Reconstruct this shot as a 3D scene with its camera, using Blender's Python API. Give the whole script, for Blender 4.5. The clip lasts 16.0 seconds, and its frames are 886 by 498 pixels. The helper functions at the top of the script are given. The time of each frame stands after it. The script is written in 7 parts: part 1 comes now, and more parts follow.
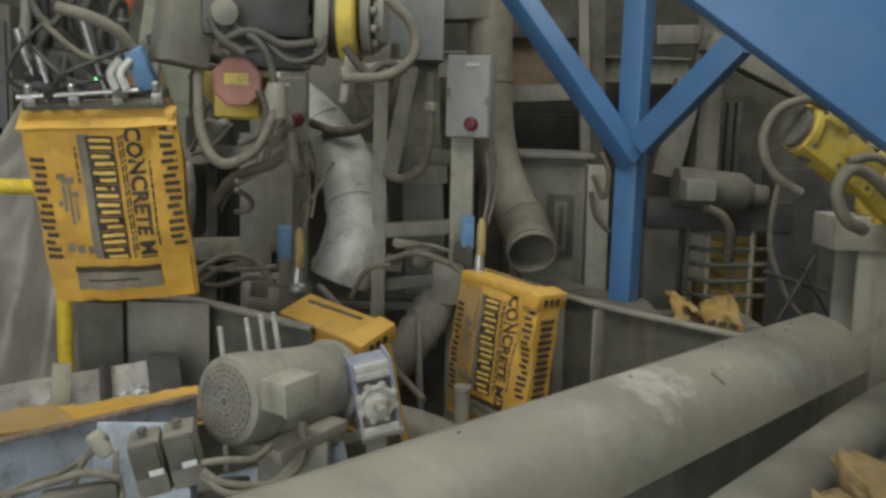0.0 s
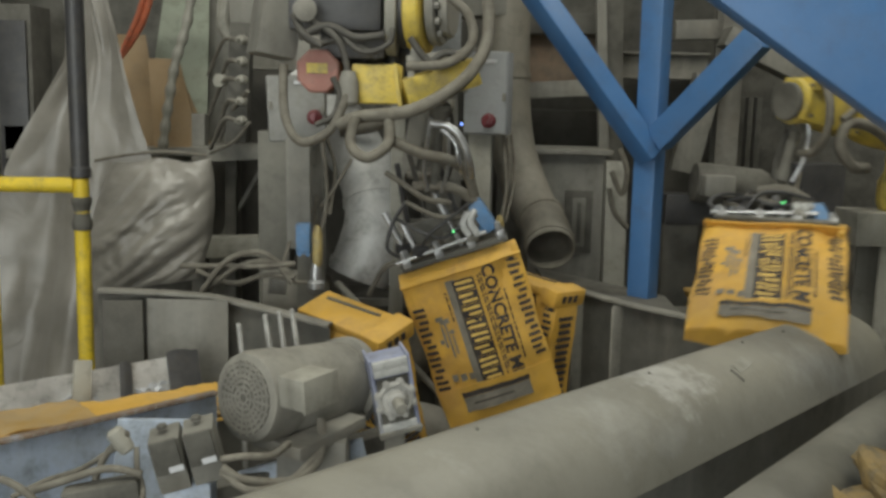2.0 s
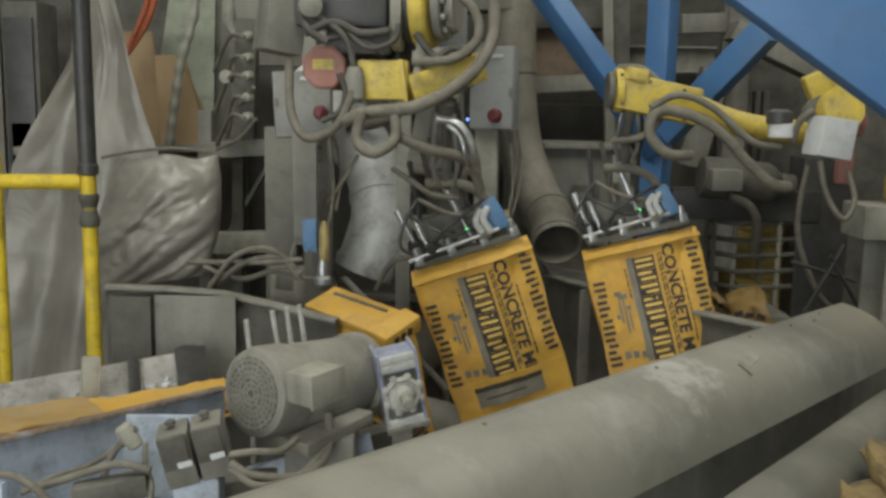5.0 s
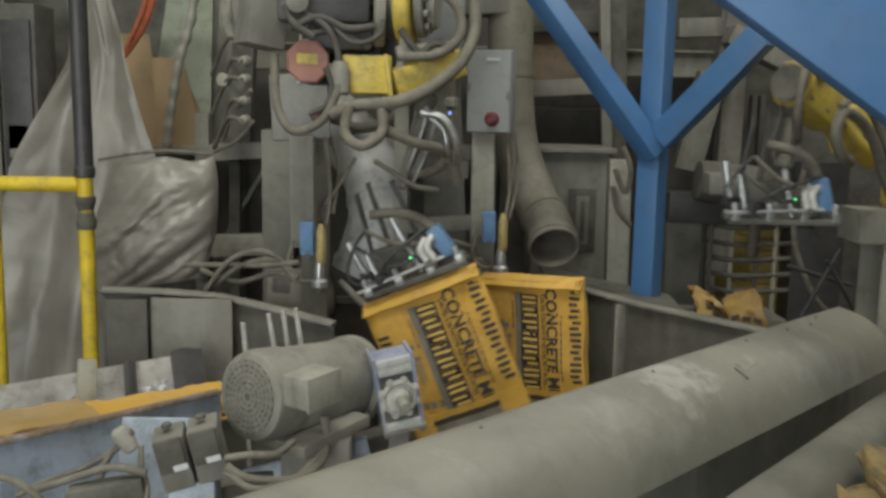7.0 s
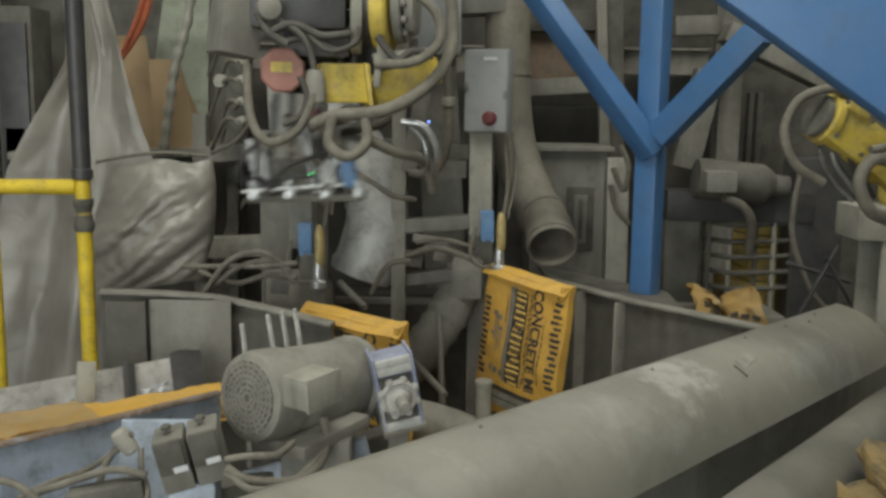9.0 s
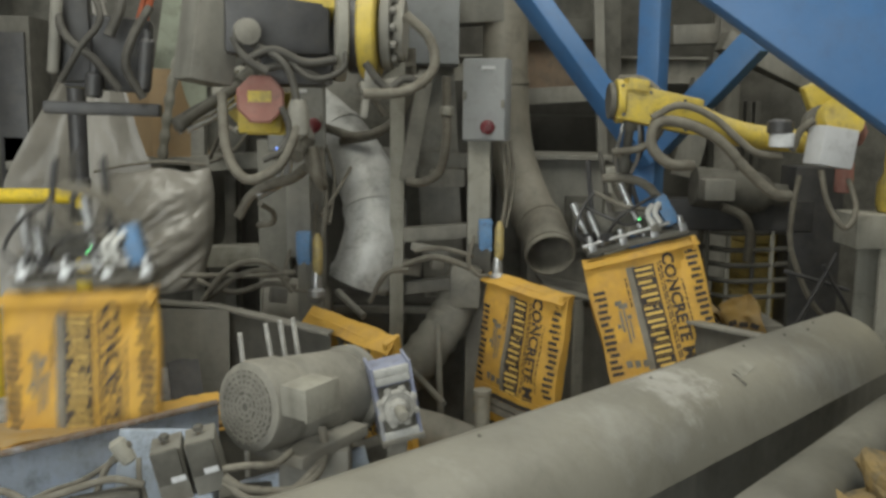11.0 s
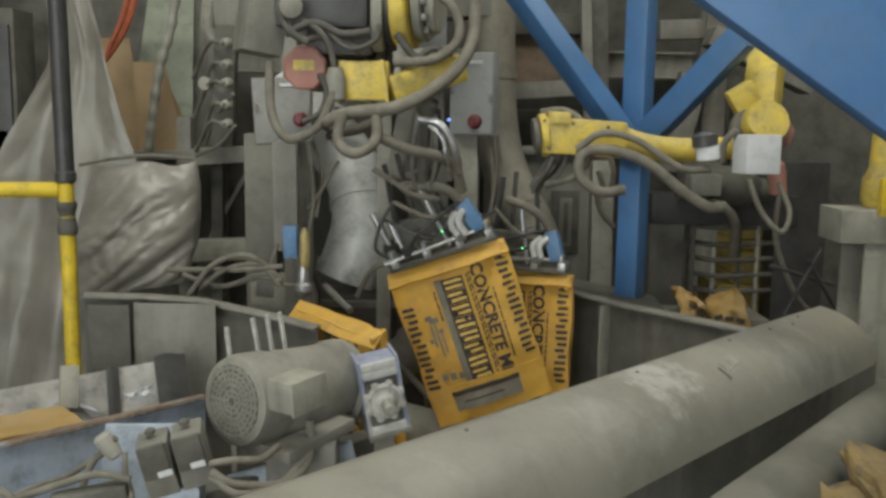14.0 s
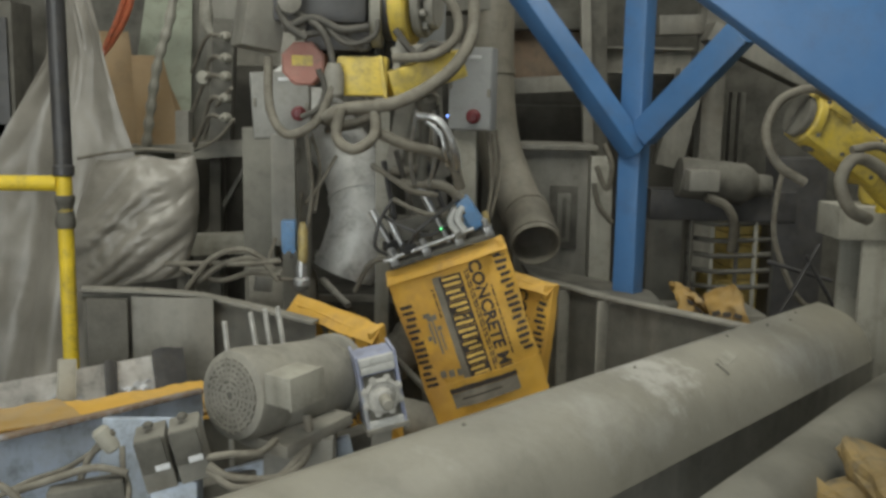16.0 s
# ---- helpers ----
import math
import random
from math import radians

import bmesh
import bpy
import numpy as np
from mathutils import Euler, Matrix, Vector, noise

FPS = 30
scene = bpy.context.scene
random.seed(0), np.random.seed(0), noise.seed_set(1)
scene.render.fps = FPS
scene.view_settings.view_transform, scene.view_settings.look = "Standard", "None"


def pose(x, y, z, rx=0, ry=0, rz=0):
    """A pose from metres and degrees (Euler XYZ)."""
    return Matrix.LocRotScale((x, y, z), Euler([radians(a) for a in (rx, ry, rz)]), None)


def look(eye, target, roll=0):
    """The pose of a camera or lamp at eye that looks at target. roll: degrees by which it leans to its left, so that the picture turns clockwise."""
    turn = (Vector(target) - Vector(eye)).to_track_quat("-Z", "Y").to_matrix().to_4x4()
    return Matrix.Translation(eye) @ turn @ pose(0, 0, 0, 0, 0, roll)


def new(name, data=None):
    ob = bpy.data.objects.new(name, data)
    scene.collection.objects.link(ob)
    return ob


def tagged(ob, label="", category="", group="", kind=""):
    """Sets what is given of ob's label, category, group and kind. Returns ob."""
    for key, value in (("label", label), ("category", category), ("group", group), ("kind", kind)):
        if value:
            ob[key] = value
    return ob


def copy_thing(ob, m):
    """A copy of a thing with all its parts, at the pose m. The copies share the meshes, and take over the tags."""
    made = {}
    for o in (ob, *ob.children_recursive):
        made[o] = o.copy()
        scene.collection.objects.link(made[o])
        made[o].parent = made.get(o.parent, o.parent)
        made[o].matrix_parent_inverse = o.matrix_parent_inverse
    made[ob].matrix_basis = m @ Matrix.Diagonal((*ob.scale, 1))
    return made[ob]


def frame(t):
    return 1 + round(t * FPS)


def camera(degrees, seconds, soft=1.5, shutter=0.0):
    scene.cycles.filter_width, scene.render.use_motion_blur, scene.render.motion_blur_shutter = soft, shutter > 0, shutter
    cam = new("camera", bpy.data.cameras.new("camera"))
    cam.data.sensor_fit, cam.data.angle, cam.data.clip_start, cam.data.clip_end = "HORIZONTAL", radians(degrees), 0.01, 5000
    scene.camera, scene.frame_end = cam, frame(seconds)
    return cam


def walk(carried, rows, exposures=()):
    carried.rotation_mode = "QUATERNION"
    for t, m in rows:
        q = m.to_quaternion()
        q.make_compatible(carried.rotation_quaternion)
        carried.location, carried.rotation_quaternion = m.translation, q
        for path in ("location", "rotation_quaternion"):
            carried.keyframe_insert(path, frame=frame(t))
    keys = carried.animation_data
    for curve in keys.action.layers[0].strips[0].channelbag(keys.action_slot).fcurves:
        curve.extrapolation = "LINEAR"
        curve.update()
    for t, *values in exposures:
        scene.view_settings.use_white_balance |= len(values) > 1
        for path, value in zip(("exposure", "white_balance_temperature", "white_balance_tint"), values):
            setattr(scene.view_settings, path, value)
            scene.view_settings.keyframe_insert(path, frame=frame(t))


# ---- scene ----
cam = camera(50.0, 16.0, soft=3.1, shutter=0.6)
walk(cam, [
    (0.0, pose(-0.002, 0.000, 1.897, 81.79, -1.61, -0.91)),
    (0.5, pose(-0.002, 0.000, 1.897, 81.81, -1.38, -0.77)),
    (1.0, pose(-0.002, 0.000, 1.897, 81.58, -1.38, -0.68)),
    (1.5, pose(-0.002, 0.000, 1.897, 81.58, -1.34, -0.03)),
    (2.0, pose(-0.002, 0.000, 1.897, 81.57, -1.33, 0.14)),
    (2.5, pose(-0.002, 0.000, 1.897, 81.66, -1.17, 0.32)),
    (3.0, pose(-0.002, 0.000, 1.897, 81.53, -1.01, 0.51)),
    (3.5, pose(-0.002, 0.000, 1.897, 81.31, -0.99, 0.54)),
    (4.0, pose(-0.002, 0.000, 1.897, 81.31, -1.11, 0.63)),
    (6.5, pose(-0.002, 0.000, 1.897, 81.22, -0.93, 0.28)),
    (7.0, pose(-0.002, 0.000, 1.897, 81.48, -1.20, 0.34)),
    (7.5, pose(-0.002, 0.000, 1.897, 81.61, -1.10, 0.37)),
    (8.0, pose(-0.002, 0.000, 1.897, 81.51, -1.01, 0.31)),
    (8.5, pose(-0.002, 0.000, 1.897, 81.39, -0.72, 0.22)),
    (9.0, pose(-0.002, 0.000, 1.897, 81.46, -0.78, 0.18)),
    (11.5, pose(-0.002, 0.000, 1.897, 82.03, -0.66, -0.03)),
    (12.0, pose(-0.002, 0.000, 1.897, 81.97, -0.63, -0.53)),
    (12.5, pose(-0.002, 0.000, 1.897, 82.30, -0.86, -0.53)),
    (13.0, pose(-0.002, 0.000, 1.897, 82.08, -1.12, -0.62)),
    (13.5, pose(-0.002, 0.000, 1.897, 81.69, -0.93, -0.66)),
    (14.0, pose(-0.002, 0.000, 1.897, 81.66, -0.88, -0.69)),
    (14.5, pose(-0.002, 0.000, 1.897, 81.40, -0.88, -0.79)),
    (15.0, pose(-0.002, 0.000, 1.897, 81.61, -0.99, -0.66)),
    (15.5, pose(-0.002, 0.000, 1.897, 81.63, -1.04, -0.85)),
    (16.0, pose(-0.002, 0.000, 1.897, 81.35, -1.09, -0.77)),
], exposures=[(0.0, -0.06), (4.0, 0.0), (9.0, 0.0), (12.0, 0.08), (16.0, 0.06)])

# ---- light: dim hall; overhead and frontal fill lamps, all added out of view ----
world = bpy.data.worlds.new("hall_air")
scene.world = world
world.use_nodes = True
world.node_tree.nodes["Background"].inputs[0].default_value = (0.80, 0.87, 0.83, 1)
world.node_tree.nodes["Background"].inputs[1].default_value = 0.54


def lamp(name, eye, target, sx, sy, watts, colour):
    data = bpy.data.lights.new(name, "AREA")
    data.shape, data.size, data.size_y, data.energy, data.color = "RECTANGLE", sx, sy, watts, colour
    ob = new(name, data)
    ob.matrix_world = look(eye, target)
    return ob


# four assumed lamps, none in view, added to brighten the bay from overhead
lamp("overhead_fill_lamp", (-0.6, 0.4, 5.6), (0.1, 2.8, 1.0), 2.4, 1.2, 140, (0.97, 0.97, 0.86))
lamp("overhead_fill_lamp", (2.7, 2.7, 5.6), (1.3, 3.4, 1.0), 1.6, 1.2, 78, (0.97, 0.97, 0.88))
lamp("overhead_fill_lamp", (-2.6, 3.6, 5.6), (-1.4, 4.2, 1.0), 1.4, 1.4, 34, (0.97, 0.97, 0.9))
lamp("overhead_fill_lamp", (1.6, 6.6, 5.6), (1.2, 5.6, 1.0), 1.4, 1.2, 34, (0.97, 0.98, 0.9))
# made-up frontal fill through the added wall opening, lifts the dark recesses
lamp("frontal_fill_light", (-2.4, -3.95, 2.4), (-0.4, 3.0, 1.6), 6.0, 3.8, 272, (0.94, 0.98, 0.95))

# ---- materials ----


def material(name, colour, rough=0.6, metal=0.0, vary=0.35, scale=9.0, dust=0.0, bump=0.15, stain=None, spec=0.4, fine=90.0, grime=0.5, streak=0.0):
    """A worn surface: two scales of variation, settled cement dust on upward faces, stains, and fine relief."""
    m = bpy.data.materials.new(name)
    m.use_nodes = True
    nt = m.node_tree
    n, link = nt.nodes, nt.links.new
    bsdf = n["Principled BSDF"]
    co = n.new("ShaderNodeTexCoord")

    def tex(s, detail, rgh=0.6):
        t = n.new("ShaderNodeTexNoise")
        t.inputs["Scale"].default_value, t.inputs["Detail"].default_value, t.inputs["Roughness"].default_value = s, detail, rgh
        link(co.outputs["Object"], t.inputs["Vector"])
        return t.outputs["Fac"]

    def ramp(src, a, b, lo=0.0, hi=1.0):
        r = n.new("ShaderNodeMapRange")
        r.inputs[1].default_value, r.inputs[2].default_value, r.inputs[3].default_value, r.inputs[4].default_value = a, b, lo, hi
        link(src, r.inputs[0])
        return r.outputs[0]

    def mix(fac, a, b, mode="MIX"):
        x = n.new("ShaderNodeMix")
        x.data_type, x.blend_type = "RGBA", mode
        for sock, v in ((x.inputs[0], fac), (x.inputs[6], a), (x.inputs[7], b)):
            if isinstance(v, (int, float)):
                sock.default_value = v
            elif isinstance(v, tuple):
                sock.default_value = (*v[:3], 1)
            else:
                link(v, sock)
        return x.outputs[2]

    big, small = tex(scale, 5.0), tex(fine, 4.0, 0.7)
    dark = tuple(c * (1 - vary) for c in colour)
    light = tuple(min(1, c * (1 + vary * 0.6)) for c in colour)
    c = mix(ramp(big, 0.3, 0.7), dark, light)
    c = mix(ramp(small, 0.35, 0.7, 0.0, 0.35), c, dark)
    if stain:
        c = mix(ramp(tex(scale * 0.45, 7.0, 0.7), 0.52, 0.66, 0.0, 0.85), c, stain)
    if streak:
        mp = n.new("ShaderNodeMapping")
        mp.inputs["Scale"].default_value = (11.0, 11.0, 0.9)
        link(co.outputs["Object"], mp.inputs["Vector"])
        st = n.new("ShaderNodeTexNoise")
        st.inputs["Scale"].default_value, st.inputs["Detail"].default_value = 1.6, 6.0
        link(mp.outputs[0], st.inputs["Vector"])
        c = mix(ramp(st.outputs["Fac"], 0.45, 0.7, 0.0, streak), c, (0.09, 0.08, 0.065))
        c = mix(ramp(st.outputs["Fac"], 0.45, 0.25, 0.0, streak * 0.7), c, (0.34, 0.32, 0.28))
    if grime:
        c = mix(ramp(tex(scale * 2.6, 9.0, 0.75), 0.5, 0.68, 0.0, grime), c, (0.06, 0.055, 0.045))
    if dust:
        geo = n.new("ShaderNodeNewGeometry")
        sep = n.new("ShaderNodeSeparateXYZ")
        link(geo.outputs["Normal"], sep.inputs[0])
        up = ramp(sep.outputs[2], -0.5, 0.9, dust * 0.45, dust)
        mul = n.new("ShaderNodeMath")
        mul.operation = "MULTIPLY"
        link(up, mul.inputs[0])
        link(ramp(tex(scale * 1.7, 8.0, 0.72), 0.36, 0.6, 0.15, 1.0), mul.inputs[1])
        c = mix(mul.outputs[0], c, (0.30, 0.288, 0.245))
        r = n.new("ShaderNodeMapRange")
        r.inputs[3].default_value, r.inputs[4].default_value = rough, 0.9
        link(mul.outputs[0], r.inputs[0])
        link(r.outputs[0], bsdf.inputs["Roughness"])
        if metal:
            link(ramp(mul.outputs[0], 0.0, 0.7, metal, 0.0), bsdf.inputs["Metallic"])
    else:
        link(ramp(big, 0.3, 0.7, max(0.05, rough - 0.12), min(1.0, rough + 0.12)), bsdf.inputs["Roughness"])
        bsdf.inputs["Metallic"].default_value = metal
    link(c, bsdf.inputs["Base Color"])
    bsdf.inputs["Specular IOR Level"].default_value = spec
    if bump:
        b = n.new("ShaderNodeBump")
        b.inputs["Strength"].default_value, b.inputs["Distance"].default_value = bump, 0.01
        link(mix(0.5, big, small), b.inputs["Height"])
        link(b.outputs[0], bsdf.inputs["Normal"])
    return m


def plastic_film():
    m = bpy.data.materials.new("dusty_film")
    m.use_nodes = True
    nt = m.node_tree
    n, link = nt.nodes, nt.links.new
    bsdf = n["Principled BSDF"]
    co = n.new("ShaderNodeTexCoord")
    t = n.new("ShaderNodeTexNoise")
    t.inputs["Scale"].default_value, t.inputs["Detail"].default_value = 5.0, 6.0
    link(co.outputs["Object"], t.inputs["Vector"])
    r = n.new("ShaderNodeValToRGB")
    r.color_ramp.elements[0].color, r.color_ramp.elements[1].color = (0.18, 0.168, 0.145, 1), (0.29, 0.272, 0.24, 1)
    r.color_ramp.elements[0].position, r.color_ramp.elements[1].position = 0.3, 0.7
    link(t.outputs["Fac"], r.inputs[0])
    link(r.outputs[0], bsdf.inputs["Base Color"])
    bsdf.inputs["Roughness"].default_value = 0.36
    bsdf.inputs["Specular IOR Level"].default_value = 0.6
    bsdf.inputs["Alpha"].default_value = 0.93
    w = n.new("ShaderNodeTexNoise")
    w.inputs["Scale"].default_value, w.inputs["Detail"].default_value, w.inputs["Distortion"].default_value = 6.0, 4.0, 1.0
    link(co.outputs["Object"], w.inputs["Vector"])
    b = n.new("ShaderNodeBump")
    b.inputs["Strength"].default_value, b.inputs["Distance"].default_value = 0.4, 0.02
    link(w.outputs["Fac"], b.inputs["Height"])
    link(b.outputs[0], bsdf.inputs["Normal"])
    return m


def glowing(name, colour, strength):
    m = bpy.data.materials.new(name)
    m.use_nodes = True
    b = m.node_tree.nodes["Principled BSDF"]
    b.inputs["Base Color"].default_value = (*colour, 1)
    b.inputs["Emission Color"].default_value = (*colour, 1)
    b.inputs["Emission Strength"].default_value = strength
    return m


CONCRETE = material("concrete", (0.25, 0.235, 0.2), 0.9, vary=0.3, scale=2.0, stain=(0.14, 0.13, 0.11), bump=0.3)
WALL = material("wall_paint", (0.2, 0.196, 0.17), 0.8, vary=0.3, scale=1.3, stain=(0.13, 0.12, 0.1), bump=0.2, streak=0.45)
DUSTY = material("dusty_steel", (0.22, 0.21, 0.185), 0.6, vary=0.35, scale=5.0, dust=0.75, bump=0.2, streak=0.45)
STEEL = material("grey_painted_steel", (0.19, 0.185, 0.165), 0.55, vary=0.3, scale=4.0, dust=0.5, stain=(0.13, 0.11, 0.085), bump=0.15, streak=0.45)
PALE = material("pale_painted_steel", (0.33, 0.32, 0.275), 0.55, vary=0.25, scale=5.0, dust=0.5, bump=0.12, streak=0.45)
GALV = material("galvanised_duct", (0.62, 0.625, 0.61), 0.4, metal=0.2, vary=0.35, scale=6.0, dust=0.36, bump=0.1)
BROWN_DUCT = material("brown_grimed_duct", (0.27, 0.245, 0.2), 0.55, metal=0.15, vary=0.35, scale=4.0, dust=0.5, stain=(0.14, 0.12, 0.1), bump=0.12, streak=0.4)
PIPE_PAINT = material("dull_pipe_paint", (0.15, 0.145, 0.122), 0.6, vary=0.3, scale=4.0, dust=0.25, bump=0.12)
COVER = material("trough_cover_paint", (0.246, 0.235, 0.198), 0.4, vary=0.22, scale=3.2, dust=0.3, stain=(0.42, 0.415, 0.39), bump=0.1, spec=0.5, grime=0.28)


def add_scuff(m, centre, radius, colour):
    """A worn bright patch round a place on the sheet."""
    n, link = m.node_tree.nodes, m.node_tree.links.new
    bsdf = n["Principled BSDF"]
    old = bsdf.inputs["Base Color"].links[0].from_socket
    co = n.new("ShaderNodeTexCoord")
    d = n.new("ShaderNodeVectorMath")
    d.operation = "DISTANCE"
    d.inputs[1].default_value = centre
    link(co.outputs["Object"], d.inputs[0])
    fall = n.new("ShaderNodeMapRange")
    fall.inputs[1].default_value, fall.inputs[2].default_value, fall.inputs[3].default_value, fall.inputs[4].default_value = radius, 0.02, 0.0, 1.0
    link(d.outputs["Value"], fall.inputs[0])
    t = n.new("ShaderNodeTexNoise")
    t.inputs["Scale"].default_value, t.inputs["Detail"].default_value, t.inputs["Roughness"].default_value = 16.0, 9.0, 0.75
    link(co.outputs["Object"], t.inputs["Vector"])
    add = n.new("ShaderNodeMath")
    add.operation = "MULTIPLY_ADD"
    add.inputs[1].default_value, add.inputs[2].default_value = 0.34, 0.0
    link(fall.outputs[0], add.inputs[0])
    total = n.new("ShaderNodeMath")
    link(add.outputs[0], total.inputs[0])
    link(t.outputs["Fac"], total.inputs[1])
    cut = n.new("ShaderNodeMapRange")
    cut.inputs[1].default_value, cut.inputs[2].default_value, cut.inputs[4].default_value = 0.68, 0.86, 0.75
    link(total.outputs[0], cut.inputs[0])
    x = n.new("ShaderNodeMix")
    x.data_type = "RGBA"
    link(cut.outputs[0], x.inputs[0])
    link(old, x.inputs[6])
    x.inputs[7].default_value = (*colour, 1)
    link(x.outputs[2], bsdf.inputs["Base Color"])


add_scuff(COVER, (0.74, 0.79, -0.05), 0.24, (0.44, 0.43, 0.4))
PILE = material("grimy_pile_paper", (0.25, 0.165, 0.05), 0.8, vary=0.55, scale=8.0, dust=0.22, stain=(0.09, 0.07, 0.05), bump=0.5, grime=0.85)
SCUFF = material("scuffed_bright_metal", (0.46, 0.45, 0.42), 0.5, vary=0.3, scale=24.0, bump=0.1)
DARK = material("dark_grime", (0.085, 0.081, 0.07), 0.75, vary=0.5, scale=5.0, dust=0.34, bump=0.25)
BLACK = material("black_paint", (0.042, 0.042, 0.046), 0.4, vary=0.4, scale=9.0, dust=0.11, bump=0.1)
# dark colour painted in for shade in voids, openings and gaps
SHADE = material("recess_shade_dark", (0.085, 0.08, 0.07), 0.9, vary=0.5, scale=3.0, dust=0.25, bump=0.2)
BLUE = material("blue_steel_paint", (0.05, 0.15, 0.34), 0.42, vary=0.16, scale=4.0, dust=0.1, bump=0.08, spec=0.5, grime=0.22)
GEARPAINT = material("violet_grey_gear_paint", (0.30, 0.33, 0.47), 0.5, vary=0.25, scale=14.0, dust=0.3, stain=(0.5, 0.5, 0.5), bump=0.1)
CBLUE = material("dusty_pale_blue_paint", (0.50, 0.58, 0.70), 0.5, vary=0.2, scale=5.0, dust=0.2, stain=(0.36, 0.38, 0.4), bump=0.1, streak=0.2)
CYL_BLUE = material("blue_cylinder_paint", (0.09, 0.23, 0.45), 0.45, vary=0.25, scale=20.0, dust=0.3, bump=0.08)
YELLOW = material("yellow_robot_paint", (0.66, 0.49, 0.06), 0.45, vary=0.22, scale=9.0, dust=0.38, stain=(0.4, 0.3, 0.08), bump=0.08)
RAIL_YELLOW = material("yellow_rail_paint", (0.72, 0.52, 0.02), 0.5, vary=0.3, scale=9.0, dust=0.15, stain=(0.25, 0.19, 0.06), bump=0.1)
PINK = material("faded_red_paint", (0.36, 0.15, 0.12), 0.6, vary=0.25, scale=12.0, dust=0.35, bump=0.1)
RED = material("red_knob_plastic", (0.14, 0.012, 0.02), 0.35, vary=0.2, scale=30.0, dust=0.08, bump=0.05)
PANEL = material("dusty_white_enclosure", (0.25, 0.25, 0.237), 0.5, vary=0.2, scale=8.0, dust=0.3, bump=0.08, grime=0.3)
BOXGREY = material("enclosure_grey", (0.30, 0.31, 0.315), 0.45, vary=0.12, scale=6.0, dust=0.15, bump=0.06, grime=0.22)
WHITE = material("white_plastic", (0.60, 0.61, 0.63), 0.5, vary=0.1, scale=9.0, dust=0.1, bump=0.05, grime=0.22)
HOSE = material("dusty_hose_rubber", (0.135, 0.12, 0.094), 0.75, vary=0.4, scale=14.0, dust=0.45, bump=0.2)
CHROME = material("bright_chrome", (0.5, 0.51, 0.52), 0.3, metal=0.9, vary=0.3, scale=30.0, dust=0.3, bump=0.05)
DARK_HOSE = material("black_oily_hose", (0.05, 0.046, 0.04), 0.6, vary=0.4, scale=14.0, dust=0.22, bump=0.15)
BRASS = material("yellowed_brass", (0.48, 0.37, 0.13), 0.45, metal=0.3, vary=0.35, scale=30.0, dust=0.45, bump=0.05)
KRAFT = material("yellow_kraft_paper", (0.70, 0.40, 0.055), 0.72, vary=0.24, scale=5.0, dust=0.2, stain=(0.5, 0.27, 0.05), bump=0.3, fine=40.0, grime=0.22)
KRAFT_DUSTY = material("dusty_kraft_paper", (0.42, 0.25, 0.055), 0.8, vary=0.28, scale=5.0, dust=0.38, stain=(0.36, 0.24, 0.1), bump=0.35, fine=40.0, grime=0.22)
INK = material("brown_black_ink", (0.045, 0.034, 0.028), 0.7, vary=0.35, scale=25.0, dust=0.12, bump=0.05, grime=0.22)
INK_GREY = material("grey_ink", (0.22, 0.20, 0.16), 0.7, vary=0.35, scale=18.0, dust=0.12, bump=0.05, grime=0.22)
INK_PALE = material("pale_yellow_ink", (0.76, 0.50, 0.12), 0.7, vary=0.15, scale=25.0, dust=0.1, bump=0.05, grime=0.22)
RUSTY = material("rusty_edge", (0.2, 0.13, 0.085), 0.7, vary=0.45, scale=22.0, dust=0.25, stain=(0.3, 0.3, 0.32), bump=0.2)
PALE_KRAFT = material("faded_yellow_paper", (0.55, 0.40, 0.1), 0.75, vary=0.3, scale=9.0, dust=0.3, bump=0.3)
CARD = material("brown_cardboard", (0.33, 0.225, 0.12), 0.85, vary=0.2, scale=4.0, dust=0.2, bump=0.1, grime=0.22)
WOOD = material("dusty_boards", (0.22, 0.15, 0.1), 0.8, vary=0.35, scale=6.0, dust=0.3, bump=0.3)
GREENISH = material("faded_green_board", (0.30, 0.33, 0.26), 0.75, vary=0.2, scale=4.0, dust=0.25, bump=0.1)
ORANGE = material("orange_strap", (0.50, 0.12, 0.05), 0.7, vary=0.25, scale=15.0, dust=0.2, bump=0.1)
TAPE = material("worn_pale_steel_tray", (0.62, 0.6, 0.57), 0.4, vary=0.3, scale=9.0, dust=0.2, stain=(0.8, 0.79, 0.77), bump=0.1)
FILM = plastic_film()
GREEN_LED = glowing("green_indicator", (0.15, 1.0, 0.3), 2.0)
BLUE_LED = glowing("blue_indicator", (0.2, 0.35, 1.0), 1.5)

# ---- modelling helpers ----
ORIGIN = {}


def finish(bm, smooth=True):
    bmesh.ops.recalc_face_normals(bm, faces=bm.faces)
    for f in bm.faces:
        f.smooth = smooth
    for e in bm.edges:
        if len(e.link_faces) == 2 and e.calc_face_angle(0) > 0.6:
            e.smooth = False
    return bm


def part(name, bm, mat, parent=None, label="", local=False):
    """Links a bmesh, built in world places, as one mesh under its parent."""
    org = Vector((0, 0, 0)) if parent is None or local else ORIGIN.get(parent.name, Vector((0, 0, 0)))
    finish(bm)
    if not local:
        bmesh.ops.translate(bm, verts=bm.verts, vec=-org)
    me = bpy.data.meshes.new(name)
    bm.to_mesh(me)
    bm.free()
    me.materials.append(mat)
    ob = new(name, me)
    if parent is not None:
        ob.parent = parent
    ORIGIN[ob.name] = org
    if label:
        ob["label"] = label
    return ob


